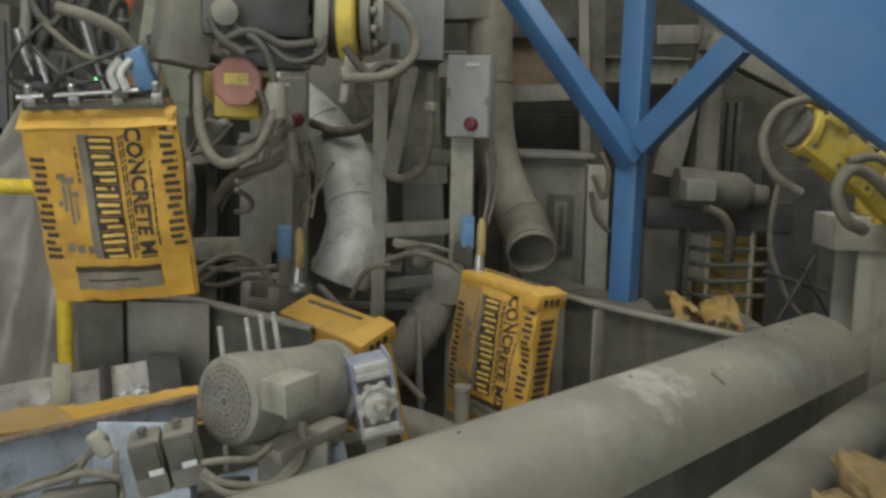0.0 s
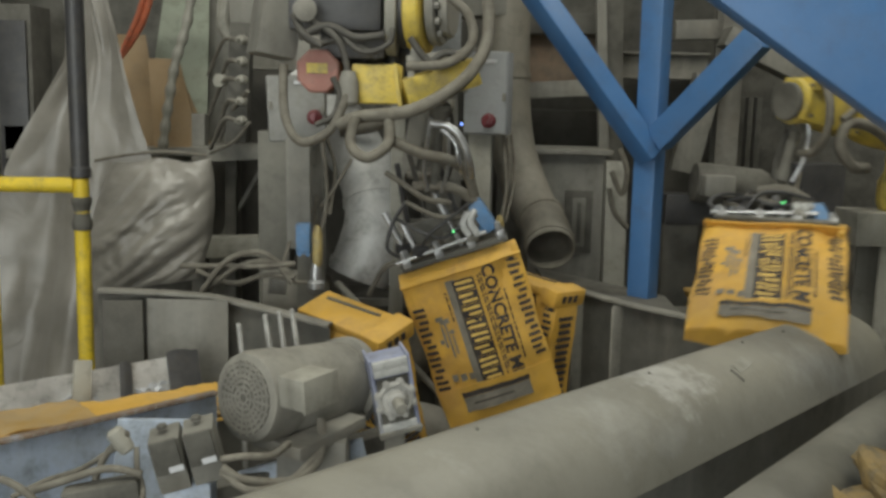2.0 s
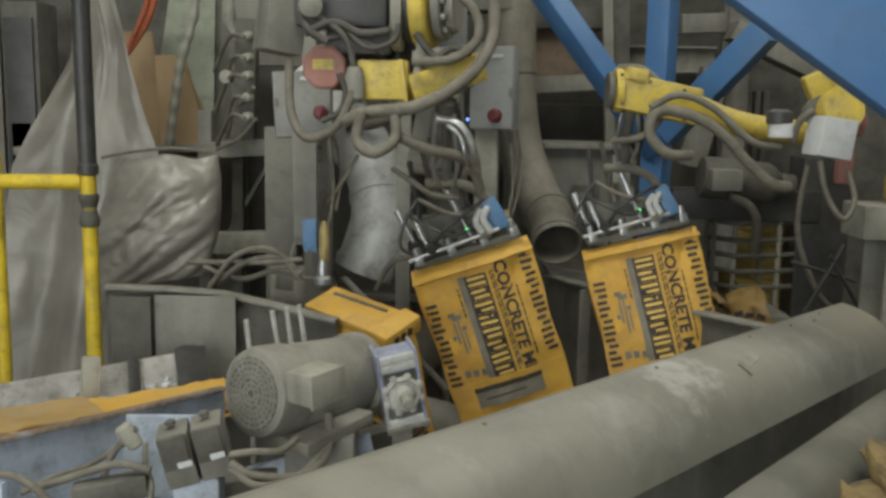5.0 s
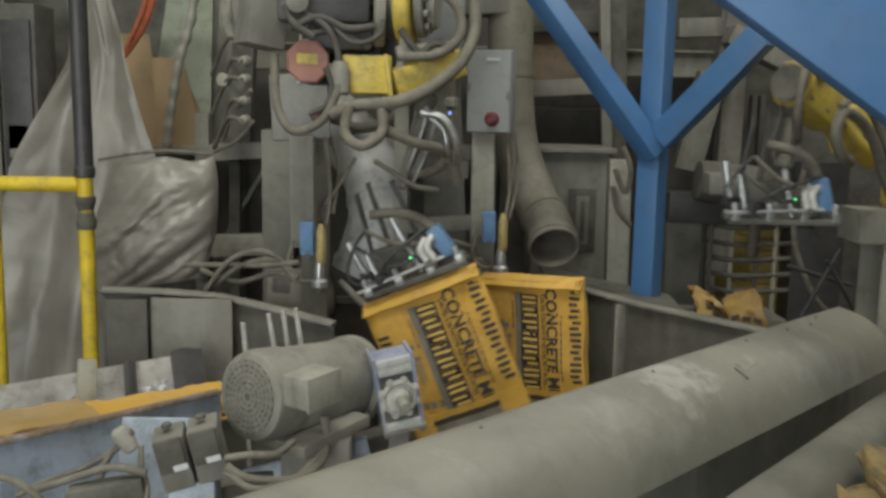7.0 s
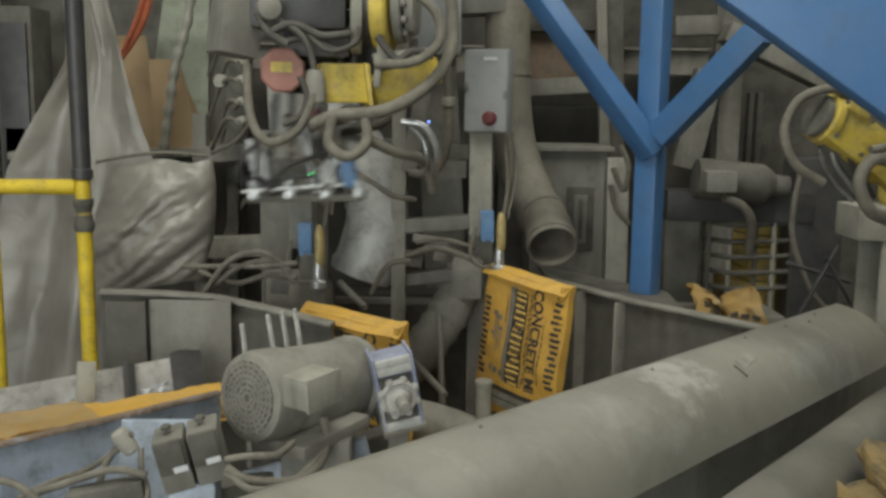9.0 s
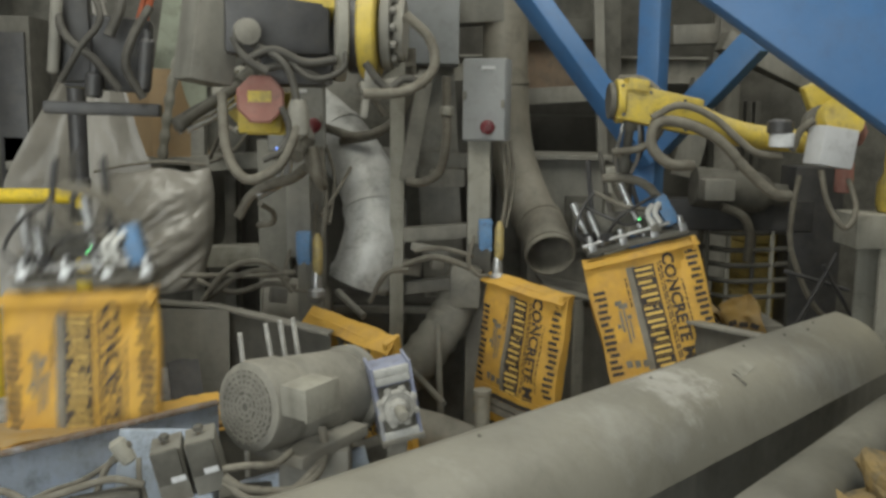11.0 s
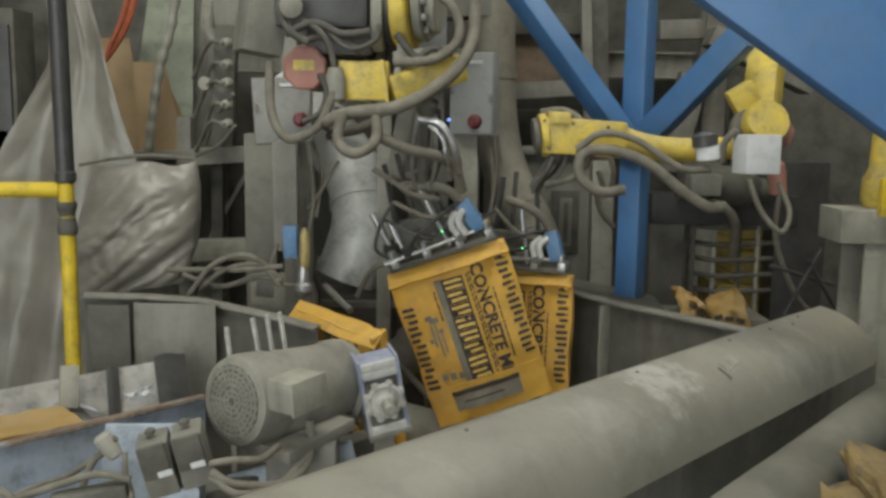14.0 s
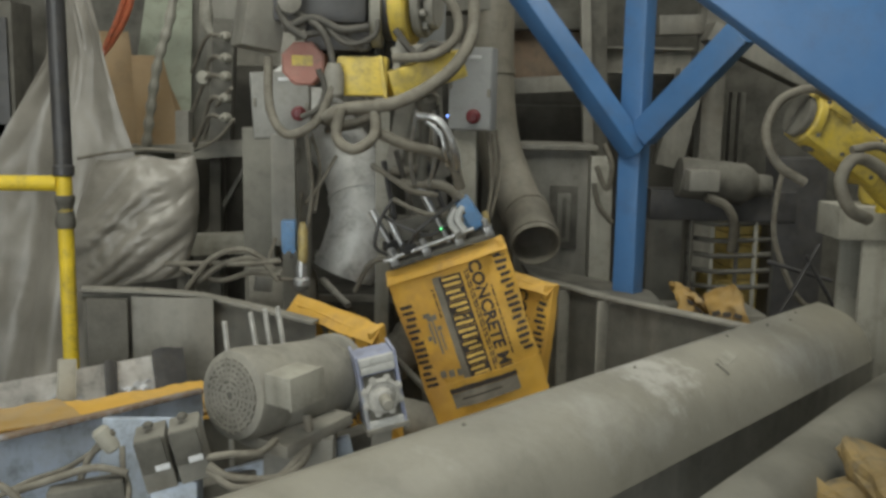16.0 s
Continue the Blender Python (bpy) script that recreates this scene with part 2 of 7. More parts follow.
def thing(name, at=(0, 0, 0), label="", category="", group="", kind=""):
    ob = new(name)
    ob.empty_display_size = 0.05
    ob.location = at
    ORIGIN[ob.name] = Vector(at)
    return tagged(ob, label, category, group, kind)


def box(bm, sx, sy, sz, m=None, bevel=0.004):
    """A box about its centre, at the pose m."""
    r = bmesh.ops.create_cube(bm, size=1.0)
    vs = r["verts"]
    bmesh.ops.scale(bm, vec=(sx, sy, sz), verts=vs)
    if bevel:
        es = list({e for v in vs for e in v.link_edges})
        b = bmesh.ops.bevel(bm, geom=es, offset=min(bevel, 0.3 * min(sx, sy, sz)), segments=2, affect="EDGES", profile=0.6)
        vs = list({v for f in b["faces"] for v in f.verts} | {v for v in vs if v.is_valid})
        vs = list(connected(vs))
    if m is not None:
        bmesh.ops.transform(bm, matrix=m, verts=vs)
    return bm


def connected(vs):
    seen, todo = set(vs), list(vs)
    while todo:
        v = todo.pop()
        for e in v.link_edges:
            o = e.other_vert(v)
            if o not in seen:
                seen.add(o)
                todo.append(o)
    return seen


def along(a, b, up=(0, 0, 1)):
    """A pose at the middle of a to b, with local z along it and local y towards up."""
    a, b, up = Vector(a), Vector(b), Vector(up)
    z = (b - a).normalized()
    if abs(z.dot(up.normalized())) > 0.95:
        up = Vector((0, -1, 0))
    x = up.cross(z).normalized()
    y = z.cross(x)
    m = Matrix((x, y, z)).transposed().to_4x4()
    m.translation = (a + b) / 2
    return m


def beam(bm, a, b, w, h, bevel=0.004, up=(0, 0, 1)):
    return box(bm, w, h, (Vector(b) - Vector(a)).length, along(a, b, up), bevel)


def ibeam(bm, a, b, w, h, t=0.012, up=(0, 0, 1)):
    m, n = along(a, b, up), (Vector(b) - Vector(a)).length
    box(bm, w, t, n, m @ pose(0, h / 2 - t / 2, 0), 0.002)
    box(bm, w, t, n, m @ pose(0, -h / 2 + t / 2, 0), 0.002)
    box(bm, t, h - 2 * t - 0.002, n, m, 0.002)
    return bm


def curve_points(pts, steps=6):
    p = [Vector(q) for q in pts]
    if len(p) < 3:
        return p
    p = [p[0] * 2 - p[1]] + p + [p[-1] * 2 - p[-2]]
    out = []
    for i in range(1, len(p) - 2):
        for k in range(steps):
            t = k / steps
            a, b, c, d = p[i - 1:i + 3]
            out.append(0.5 * ((2 * b) + (c - a) * t + (2 * a - 5 * b + 4 * c - d) * t * t + (3 * b - a - 3 * c + d) * t ** 3))
    out.append(p[-2])
    return out


def tube(bm, pts, r, sides=10, steps=6, closed=True, wall=0.0, ribs=0.0):
    """A round tube along a smooth line; wall > 0 leaves its end open with that thickness; ribs: a corrugation."""
    line = curve_points(pts, steps)
    loops, nrm = [], None
    rad = r if callable(r) else (lambda u: r)
    k = len(line)
    for i, p in enumerate(line):
        tan = (line[min(i + 1, k - 1)] - line[max(i - 1, 0)]).normalized()
        if nrm is None:
            nrm = tan.orthogonal().normalized()
        nrm = (nrm - tan * nrm.dot(tan)).normalized()
        bi = tan.cross(nrm)
        rr = rad(i / (k - 1)) * (1 + (ribs if i % 2 else -ribs))
        loops.append((p, nrm.copy(), bi, rr))

    def skin(shrink):
        rings = []
        for p, a, b, rr in loops:
            rings.append([bm.verts.new(p + (a * math.cos(2 * math.pi * j / sides) + b * math.sin(2 * math.pi * j / sides)) * (rr - shrink)) for j in range(sides)])
        for u, v in zip(rings, rings[1:]):
            for j in range(sides):
                bm.faces.new((u[j], u[(j + 1) % sides], v[(j + 1) % sides], v[j]))
        return rings

    outer = skin(0)
    if wall:
        inner = skin(wall)
        for e in (0, -1):
            for j in range(sides):
                bm.faces.new((outer[e][j], outer[e][(j + 1) % sides], inner[e][(j + 1) % sides], inner[e][j]))
    elif closed:
        bm.faces.new(outer[0])
        bm.faces.new(outer[-1])
    return bm


def rod(bm, a, b, r, sides=12):
    return tube(bm, [a, b], r, sides)


def lathe(bm, profile, m, sides=32):
    """Turns (radius, z) pairs about local z."""
    rings = []
    for r, z in profile:
        rings.append([bm.verts.new(m @ Vector((r * math.cos(2 * math.pi * j / sides), r * math.sin(2 * math.pi * j / sides), z))) for j in range(sides)])
    for u, v in zip(rings, rings[1:]):
        for j in range(sides):
            bm.faces.new((u[j], u[(j + 1) % sides], v[(j + 1) % sides], v[j]))
    bm.faces.new(rings[0])
    bm.faces.new(rings[-1])
    return bm


def B():
    return bmesh.new()


def sheet(bm, fn, nu, nv, thick=0.004):
    """A thin sheet over u, v in 0..1."""
    top = [[bm.verts.new(fn(u / nu, v / nv)) for u in range(nu + 1)] for v in range(nv + 1)]
    for v in range(nv):
        for u in range(nu):
            bm.faces.new((top[v][u], top[v][u + 1], top[v + 1][u + 1], top[v + 1][u]))
    bmesh.ops.recalc_face_normals(bm, faces=bm.faces)
    bmesh.ops.solidify(bm, geom=bm.faces[:], thickness=thick)
    return bm


def lerp(a, b, t):
    return Vector(a).lerp(Vector(b), t)


# ---- the hall ----
hall = thing("hall_floor", label="dusty concrete floor of the plant hall", category="floor", kind="structure")
bm = B()
box(bm, 16, 16, 0.2, pose(0, 4, -0.1), 0)
part("floor_slab", bm, CONCRETE, hall)
for nm, sx, sy, x, y in (("wall_north", 16, 0.2, 0, 10.1), ("wall_east", 0.2, 14.4, 8.1, 3), ("wall_west", 0.2, 14.4, -8.1, 3)):
    bm = B()
    box(bm, sx, sy, 6.4, pose(x, y, 3.2), 0)
    tagged(part(nm, bm, WALL), "dusty painted hall wall", "wall", kind="structure")
# unseen wall behind; its wide opening is added for the frontal fill light
bm = B()
box(bm, 2.2, 0.2, 6.4, pose(-6.9, -4.1, 3.2), 0)
box(bm, 7.0, 0.2, 6.4, pose(4.5, -4.1, 3.2), 0)
box(bm, 6.8, 0.2, 1.9, pose(-2.4, -4.1, 5.45), 0)
tagged(part("wall_south", bm, WALL), "dusty painted hall wall with an opening added for fill light", "wall", kind="structure")
bm = B()
box(bm, 16.4, 14.6, 0.2, pose(0, 3, 6.5), 0)
tagged(part("ceiling", bm, WALL), "dark hall ceiling", "ceiling", kind="structure")

# ---- background of the bay ----


# rear bulkhead behind the bay: floor-standing columns with plates between them
bulk = thing("rear_bulkhead", (0, 5.6, 0), "grimy steel bulkhead behind the filling bay, some plates painted as shade", "bulkhead", kind="structure")
# the SHADE plates paint the dark void behind the ducts
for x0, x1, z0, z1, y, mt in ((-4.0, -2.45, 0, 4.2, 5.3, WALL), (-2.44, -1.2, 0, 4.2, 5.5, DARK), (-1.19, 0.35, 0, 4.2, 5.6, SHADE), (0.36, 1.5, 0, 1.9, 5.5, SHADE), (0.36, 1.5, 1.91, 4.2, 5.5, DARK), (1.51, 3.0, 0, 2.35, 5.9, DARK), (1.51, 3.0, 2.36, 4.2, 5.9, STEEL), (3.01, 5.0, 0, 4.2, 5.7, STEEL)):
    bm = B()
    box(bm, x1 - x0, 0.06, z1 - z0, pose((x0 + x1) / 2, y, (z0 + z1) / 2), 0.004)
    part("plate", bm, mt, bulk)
for x, w in ((-2.45, 0.12), (-1.2, 0.14), (0.36, 0.14), (1.5, 0.12), (3.0, 0.14)):
    bm = B()
    ibeam(bm, (x, 5.15, 0), (x, 5.15, 4.4), w, w, 0.012)
    part("column", bm, STEEL, bulk)
for z in (2.15, 3.1):
    bm = B()
    ibeam(bm, (-1.1, 5.2, z), (1.4, 5.2, z), 0.1, 0.14)
    part("crossbeam", bm, DUSTY, bulk)

# narrow dark cabinets against the left wall
for p0, p1, nm in (((-2.297, 5.000, 1.702), (-2.114, 5.000, 2.370), "tall_locker"), ((-2.275, 4.800, 1.452), (-2.143, 4.800, 1.824), "low_cabinet")):
    a, b = Vector(p0), Vector(p1)
    t = thing(nm, ((a.x + b.x) / 2, a.y, 0), "dark dusty steel cabinet standing at the wall", "cabinet")
    bm = B()
    box(bm, b.x - a.x, 0.25, b.z, pose((a.x + b.x) / 2, 5.05, b.z / 2))
    part("body", bm, DARK, t)
    bm = B()
    box(bm, (b.x - a.x) * 0.8, 0.02, b.z * 0.45, pose((a.x + b.x) / 2, 4.91, b.z * 0.74))
    part("door", bm, BLACK, t)

# cardboard and boards leaning behind the film
for i, (a, b, w, lean, mt, lab) in enumerate((
    ((-1.485, 4.700, 1.658), (-1.469, 4.700, 2.271), 0.2, -10, CARD, "brown cardboard sheet leaning on the frame"),
    ((-1.267, 4.550, 1.696), (-1.204, 4.550, 2.147), 0.24, -12, CARD, "brown cardboard sheet with a torn edge"),
    ((-1.217, 4.620, 1.749), (-1.264, 4.620, 2.110), 0.18, -30, CARD, "folded brown cardboard flap"),
    ((-1.394, 4.900, 1.648), (-1.332, 4.900, 2.567), 0.34, 4, GREENISH, "faded green painted board"))):
    a, b = Vector(a), Vector(b)
    t = thing("cardboard_sheet" if mt is CARD else "painted_board", a, lab, "cardboard" if mt is CARD else "board")
    h = (b - a).length
    bm = B()
    sheet(bm, lambda u, v: Vector((a.x + (u - 0.5) * w * (1 - 0.35 * v * (i % 2)) + math.sin(math.radians(lean)) * h * v, a.y + 0.1 * v + 0.015 * math.sin(3 * u + i), a.z - 0.05 + h * v)), 8, 8, 0.006)
    part("board", bm, mt, t)
# support rail and posts that the boards lean on
bm = B()
beam(bm, (-2.073, 4.750, 1.636), (-0.886, 4.750, 1.677), 0.5, 0.04)
rail = thing("board_rack", (-1.550, 4.980, 1.653), "dusty steel rack holding boards upright", "rack")
part("ledge", bm, STEEL, rail)
for p in ((-1.662, 4.750, 1.644), (-1.055, 4.750, 1.668)):
    bm = B()
    beam(bm, (p[0], p[1], 0), (p[0], p[1], p[2]), 0.06, 0.06)
    part("leg", bm, STEEL, rail)

bm = B()
beam(bm, (-1.595, 4.520, 2.478), (-0.837, 4.520, 2.503), 0.05, 0.05)
part("hanger_rail", bm, STEEL, rail)
for p in ((-1.662, 4.750, 1.644), (-1.055, 4.750, 1.668)):
    bm = B()
    beam(bm, p, (p[0], 4.6, (-1.583, 4.600, 2.499)[2]), 0.04, 0.04)
    part("upright", bm, STEEL, rail)
bm = B()
tube(bm, [(-1.341, 4.500, 2.490), (-1.406, 4.500, 2.281), (-1.472, 4.500, 2.165), (-1.535, 4.500, 2.086)], 0.018, 8)
tube(bm, [(-1.374, 4.480, 2.457), (-1.431, 4.480, 2.279), (-1.498, 4.480, 2.137)], 0.012, 8)
tagged(part("strap", bm, ORANGE), "orange webbing strap hanging against the boards", "strap")

# twisted pale rope of wrapped film
bm = B()
tube(bm, [(-1.127, 4.350, 2.493), (-1.167, 4.350, 2.247), (-1.221, 4.350, 2.072), (-1.259, 4.350, 1.870), (-1.286, 4.350, 1.686)], lambda u: 0.021 + 0.004 * math.sin(u * 60), 10, 14)
tagged(part("wrapped_cord", bm, PALE), "pale tape-wrapped cord hanging down", "cord")
bm = B()
tube(bm, [(-0.958, 4.300, 2.489), (-0.993, 4.300, 2.271), (-0.974, 4.300, 2.198), (-0.919, 4.300, 2.125)], lambda u: 0.035 - 0.012 * u, 10, 8)
tagged(part("wrapped_cord", bm, PALE), "pale rag-wrapped cord hanging down", "cord")

# valve manifold with fittings
man = thing("valve_manifold", (-0.895, 4.100, 1.973), "dark valve manifold with pale hose fittings", "manifold")
bm = B()
beam(bm, (-0.895, 4.120, 1.733), (-0.870, 4.120, 2.234), 0.09, 0.08)
part("block", bm, DARK, man)
for c, q in (((-0.846, 4.050, 2.159), (-1.037, 4.200, 2.016)), ((-0.847, 4.050, 2.071), (-1.002, 4.200, 1.924)), ((-0.848, 4.050, 1.996), (-1.037, 4.200, 1.845)), ((-0.849, 4.050, 1.907), (-1.002, 4.200, 1.752)), ((-0.850, 4.050, 1.826), (-1.032, 4.200, 1.697))):
    bm = B()
    c, q = Vector(c), Vector(q)
    lathe(bm, [(0.006, 0), (0.018, 0), (0.021, 0.012), (0.018, 0.036), (0.01, 0.04), (0.009, 0.06)], Matrix.Translation(c) @ pose(0, 0, 0, 90, 0, -25), 16)
    part("fitting", bm, PALE, man)
    bm = B()
    tube(bm, [c + Vector((-0.02, -0.05, 0)), c.lerp(q, 0.4) + Vector((-0.02, -0.04, 0.05)), q], 0.009, 8)
    part("hose", bm, HOSE, man)
bm = B()
lathe(bm, [(0.004, 0), (0.028, 0), (0.028, 0.03), (0.004, 0.034)], Matrix.Translation((-0.955, 4.100, 1.991)) @ pose(0, 0, 0, 90, 0, -10), 24)
part("gauge", bm, PALE, man)

# ---- plastic film screen ----


def film_hang(u, v):
    """The draped sheet: gathered at the top, spread like a tent over the rail, falling to the floor."""
    rows = ((0.0, (-1.560, 3.950, 2.339), (-1.382, 3.950, 2.343)), (0.12, (-1.560, 3.950, 2.060), (-1.315, 3.950, 2.060)), (0.28, (-1.783, 3.900, 1.617), (-1.182, 3.900, 1.672)), (0.55, (-2.006, 3.850, 0.753), (-1.293, 3.850, 0.769)), (1.0, (-2.170, 3.850, 0.02), (-1.364, 3.850, 0.02)))
    for (v0, a0, b0), (v1, a1, b1) in zip(rows, rows[1:]):
        if v <= v1:
            k = (v - v0) / (v1 - v0)
            p = lerp(lerp(a0, a1, k), lerp(b0, b1, k), u)
            break
    fold = 0.07 * math.sin(u * 5.2 + v * 1.5) * (0.25 + v) + 0.03 * math.sin(u * 11 - v * 5 + 1.5 * noise.noise(Vector((u * 2, v * 3, 7)))) * min(1, 2.5 * v)
    slack = 0.05 * abs(noise.noise(Vector((u * 2.2 + v * 2.5, v * 3.0 - u * 1.5, 1)))) + 0.014 * abs(noise.noise(Vector((u * 6 + v * 5, v * 9 - u * 4, 4))))
    return p + Vector((0.02 * noise.noise(Vector((v * 6, u, 0))), fold - slack - 0.06 * math.sin(math.pi * u) * v, 0))


curtain = thing("plastic_sheet", (-1.676, 3.850, 0.687), "dusty translucent plastic sheet hung like a tent", "plastic sheet")
bm = B()
sheet(bm, film_hang, 60, 96, 0.002)
part("hanging_sheet", bm, FILM, curtain)
bm = B()
sheet(bm, lambda u, v: lerp((-1.492, 3.970, 2.739), (-1.436, 3.970, 2.740), u).lerp(lerp((-1.584, 3.960, 2.332), (-1.381, 3.960, 2.335), u), v) + Vector((0, 0.02 * math.sin(9 * u), 0)), 12, 6, 0.002)
part("gathered_top", bm, FILM, curtain)


def film_sack(u, v):
    """Film bunched up and tied: a slack bundle with long creases that rise from the tie towards the frame."""
    p = lerp((-1.301, 3.750, 1.660), (-0.918, 3.750, 1.682), u).lerp(lerp((-1.400, 3.700, 1.150), (-0.958, 3.700, 1.212), u), v)
    swell = 0.035 * math.sin(math.pi * v) * (2 * u - 1) + 0.025 * noise.noise(Vector((v * 4, u * 2, 1)))
    belly = max(0.0, math.sin(math.pi * u)) ** 0.5 * max(0.0, math.sin(math.pi * (0.08 + 0.86 * v))) ** 0.6
    lie = v * 1.0 + u * 0.62 + 0.10 * noise.noise(Vector((u * 2.2, v * 2.2, 9)))
    crease = 0.034 * abs(math.sin(lie * 7.5)) * (0.35 + 0.65 * v) + 0.016 * abs(math.sin(lie * 19 + 2.5 * u)) * v + 0.012 * abs(noise.noise(Vector((u * 7, v * 9, 2))))
    return p + Vector((swell, -0.12 * belly - crease * (0.3 + belly), 0.03 * noise.noise(Vector((u * 3, 2, 0))) * (1 - v)))


bm = B()
sheet(bm, film_sack, 60, 70, 0.002)
sack = thing("film_sack", (-1.145, 3.750, 1.685), "crumpled dusty plastic film tied to the frame", "plastic sheet")
part("crumpled_film", bm, FILM, sack)
bm = B()
tube(bm, [(-1.374, 3.740, 1.661), (-1.240, 3.700, 1.688), (-1.080, 3.680, 1.706), (-0.937, 3.740, 1.692)], 0.006, 8)
part("tie_cord", bm, HOSE, sack)

# ---- guard rail ----
gr = thing("guard_rail", ((-1.266, 3.300, 1.617)[0], 3.3, 0), "yellow tubular guard rail with a black upper post", "railing")
pt = Vector((-1.263, 3.300, 1.647))
bm = B()
rod(bm, (pt.x, pt.y, 0), (pt.x, pt.y, pt.z - 0.02), 0.027, 16)
part("post", bm, RAIL_YELLOW, gr)
bm = B()
rod(bm, (pt.x, pt.y, pt.z + 0.006), (pt.x - 0.01, pt.y, pt.z + 1.4), 0.031, 16)
part("upper_post", bm, BLACK, gr, "black painted upper post")
bm = B()
lathe(bm, [(0.03, 0), (0.036, 0.006), (0.036, 0.035), (0.03, 0.042)], Matrix.Translation((pt.x, pt.y, pt.z - 0.02)), 20)
part("collar", bm, BLACK, gr)
bm = B()
tube(bm, [(pt.x, pt.y, pt.z - 0.2), (pt.x, pt.y, pt.z - 0.16), (pt.x, pt.y, pt.z - 0.12), (pt.x, pt.y, pt.z - 0.085)], lambda u: 0.031 + 0.004 * math.sin(u * 9), 14, 4)
part("clamp", bm, DARK, gr)
bm = B()
rod(bm, (pt.x - 0.02, pt.y, pt.z - 0.045), (pt.x - 1.0, pt.y + 0.03, pt.z - 0.055), 0.027, 16)
part("top_rail", bm, RAIL_YELLOW, gr)
bm = B()
q = Vector((-1.661, 3.450, 1.639))
rod(bm, (q.x, q.y, 0), (q.x, q.y, q.z + 0.05), 0.026, 16)
part("post", bm, RAIL_YELLOW, gr)

# ---- filling station frame ----
fs = thing("filling_station_frame", ((-0.181, 3.800, 1.046)[0], 3.8, 0), "dusty grey steel frame of the bag filling station", "machine frame")


def member(name, a, b, w, h, mt=PALE, floor=False, i=False):
    a, b = Vector(a), Vector(b)
    if floor:
        (a if a.z < b.z else b).z = 0.0
    bm = B()
    (ibeam if i else beam)(bm, a, b, w, h)
    return part(name, bm, mt, fs)


member("post", (-0.181, 3.700, 1.068), (-0.182, 3.700, 2.419), 0.055, 0.03, PALE, True)
member("post", (0.081, 4.200, 0.962), (-0.076, 4.200, 2.492), 0.18, 0.12, STEEL, True)
member("gusset", (-0.144, 3.680, 1.644), (-0.070, 3.680, 2.064), 0.06, 0.03, DUSTY)
member("crossbar", (-0.169, 3.720, 1.429), (0.130, 3.720, 1.453), 0.06, 0.055, DUSTY)
member("crossbar", (-0.169, 3.750, 1.208), (0.136, 3.750, 1.249), 0.05, 0.05, STEEL)
member("crossbar", (-0.362, 3.950, 1.738), (0.107, 3.950, 1.712), 0.07, 0.06, STEEL)
member("crossbar", (-1.121, 4.250, 1.668), (-0.628, 4.250, 1.703), 0.09, 0.07, DUSTY)
member("crossbar", (-1.115, 4.200, 1.257), (-0.622, 4.200, 1.283), 0.1, 0.09, PALE)
member("post", (-0.702, 4.000, 0.990), (-0.710, 4.000, 1.788), 0.13, 0.1, PIPE_PAINT, True)
member("post", (-0.989, 4.350, 0.906), (-0.969, 4.350, 1.850), 0.05, 0.05, DARK, True)
member("post", (-1.122, 4.300, 0.914), (-1.100, 4.300, 1.848), 0.06, 0.08, STEEL, True)
member("brace", (-1.049, 4.400, 1.245), (-0.847, 4.400, 1.593), 0.04, 0.02, STEEL)
member("upper_plate", (-0.425, 4.100, 1.839), (-0.427, 4.100, 2.194), 0.42, 0.05, DUSTY)
member("top_beam", (-0.947, 4.300, 2.333), (0.248, 4.300, 2.404), 0.2, 0.2, STEEL)

# added dark box; its colour carries the shade of the recess
bm = B()
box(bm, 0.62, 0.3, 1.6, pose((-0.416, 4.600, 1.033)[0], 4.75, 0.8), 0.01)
tagged(part("dark_recess_box", bm, SHADE), "dark box painted in for the shaded recess under the ducts", "hopper")

# spout heads: column, electric box, blue air cylinder, nozzle


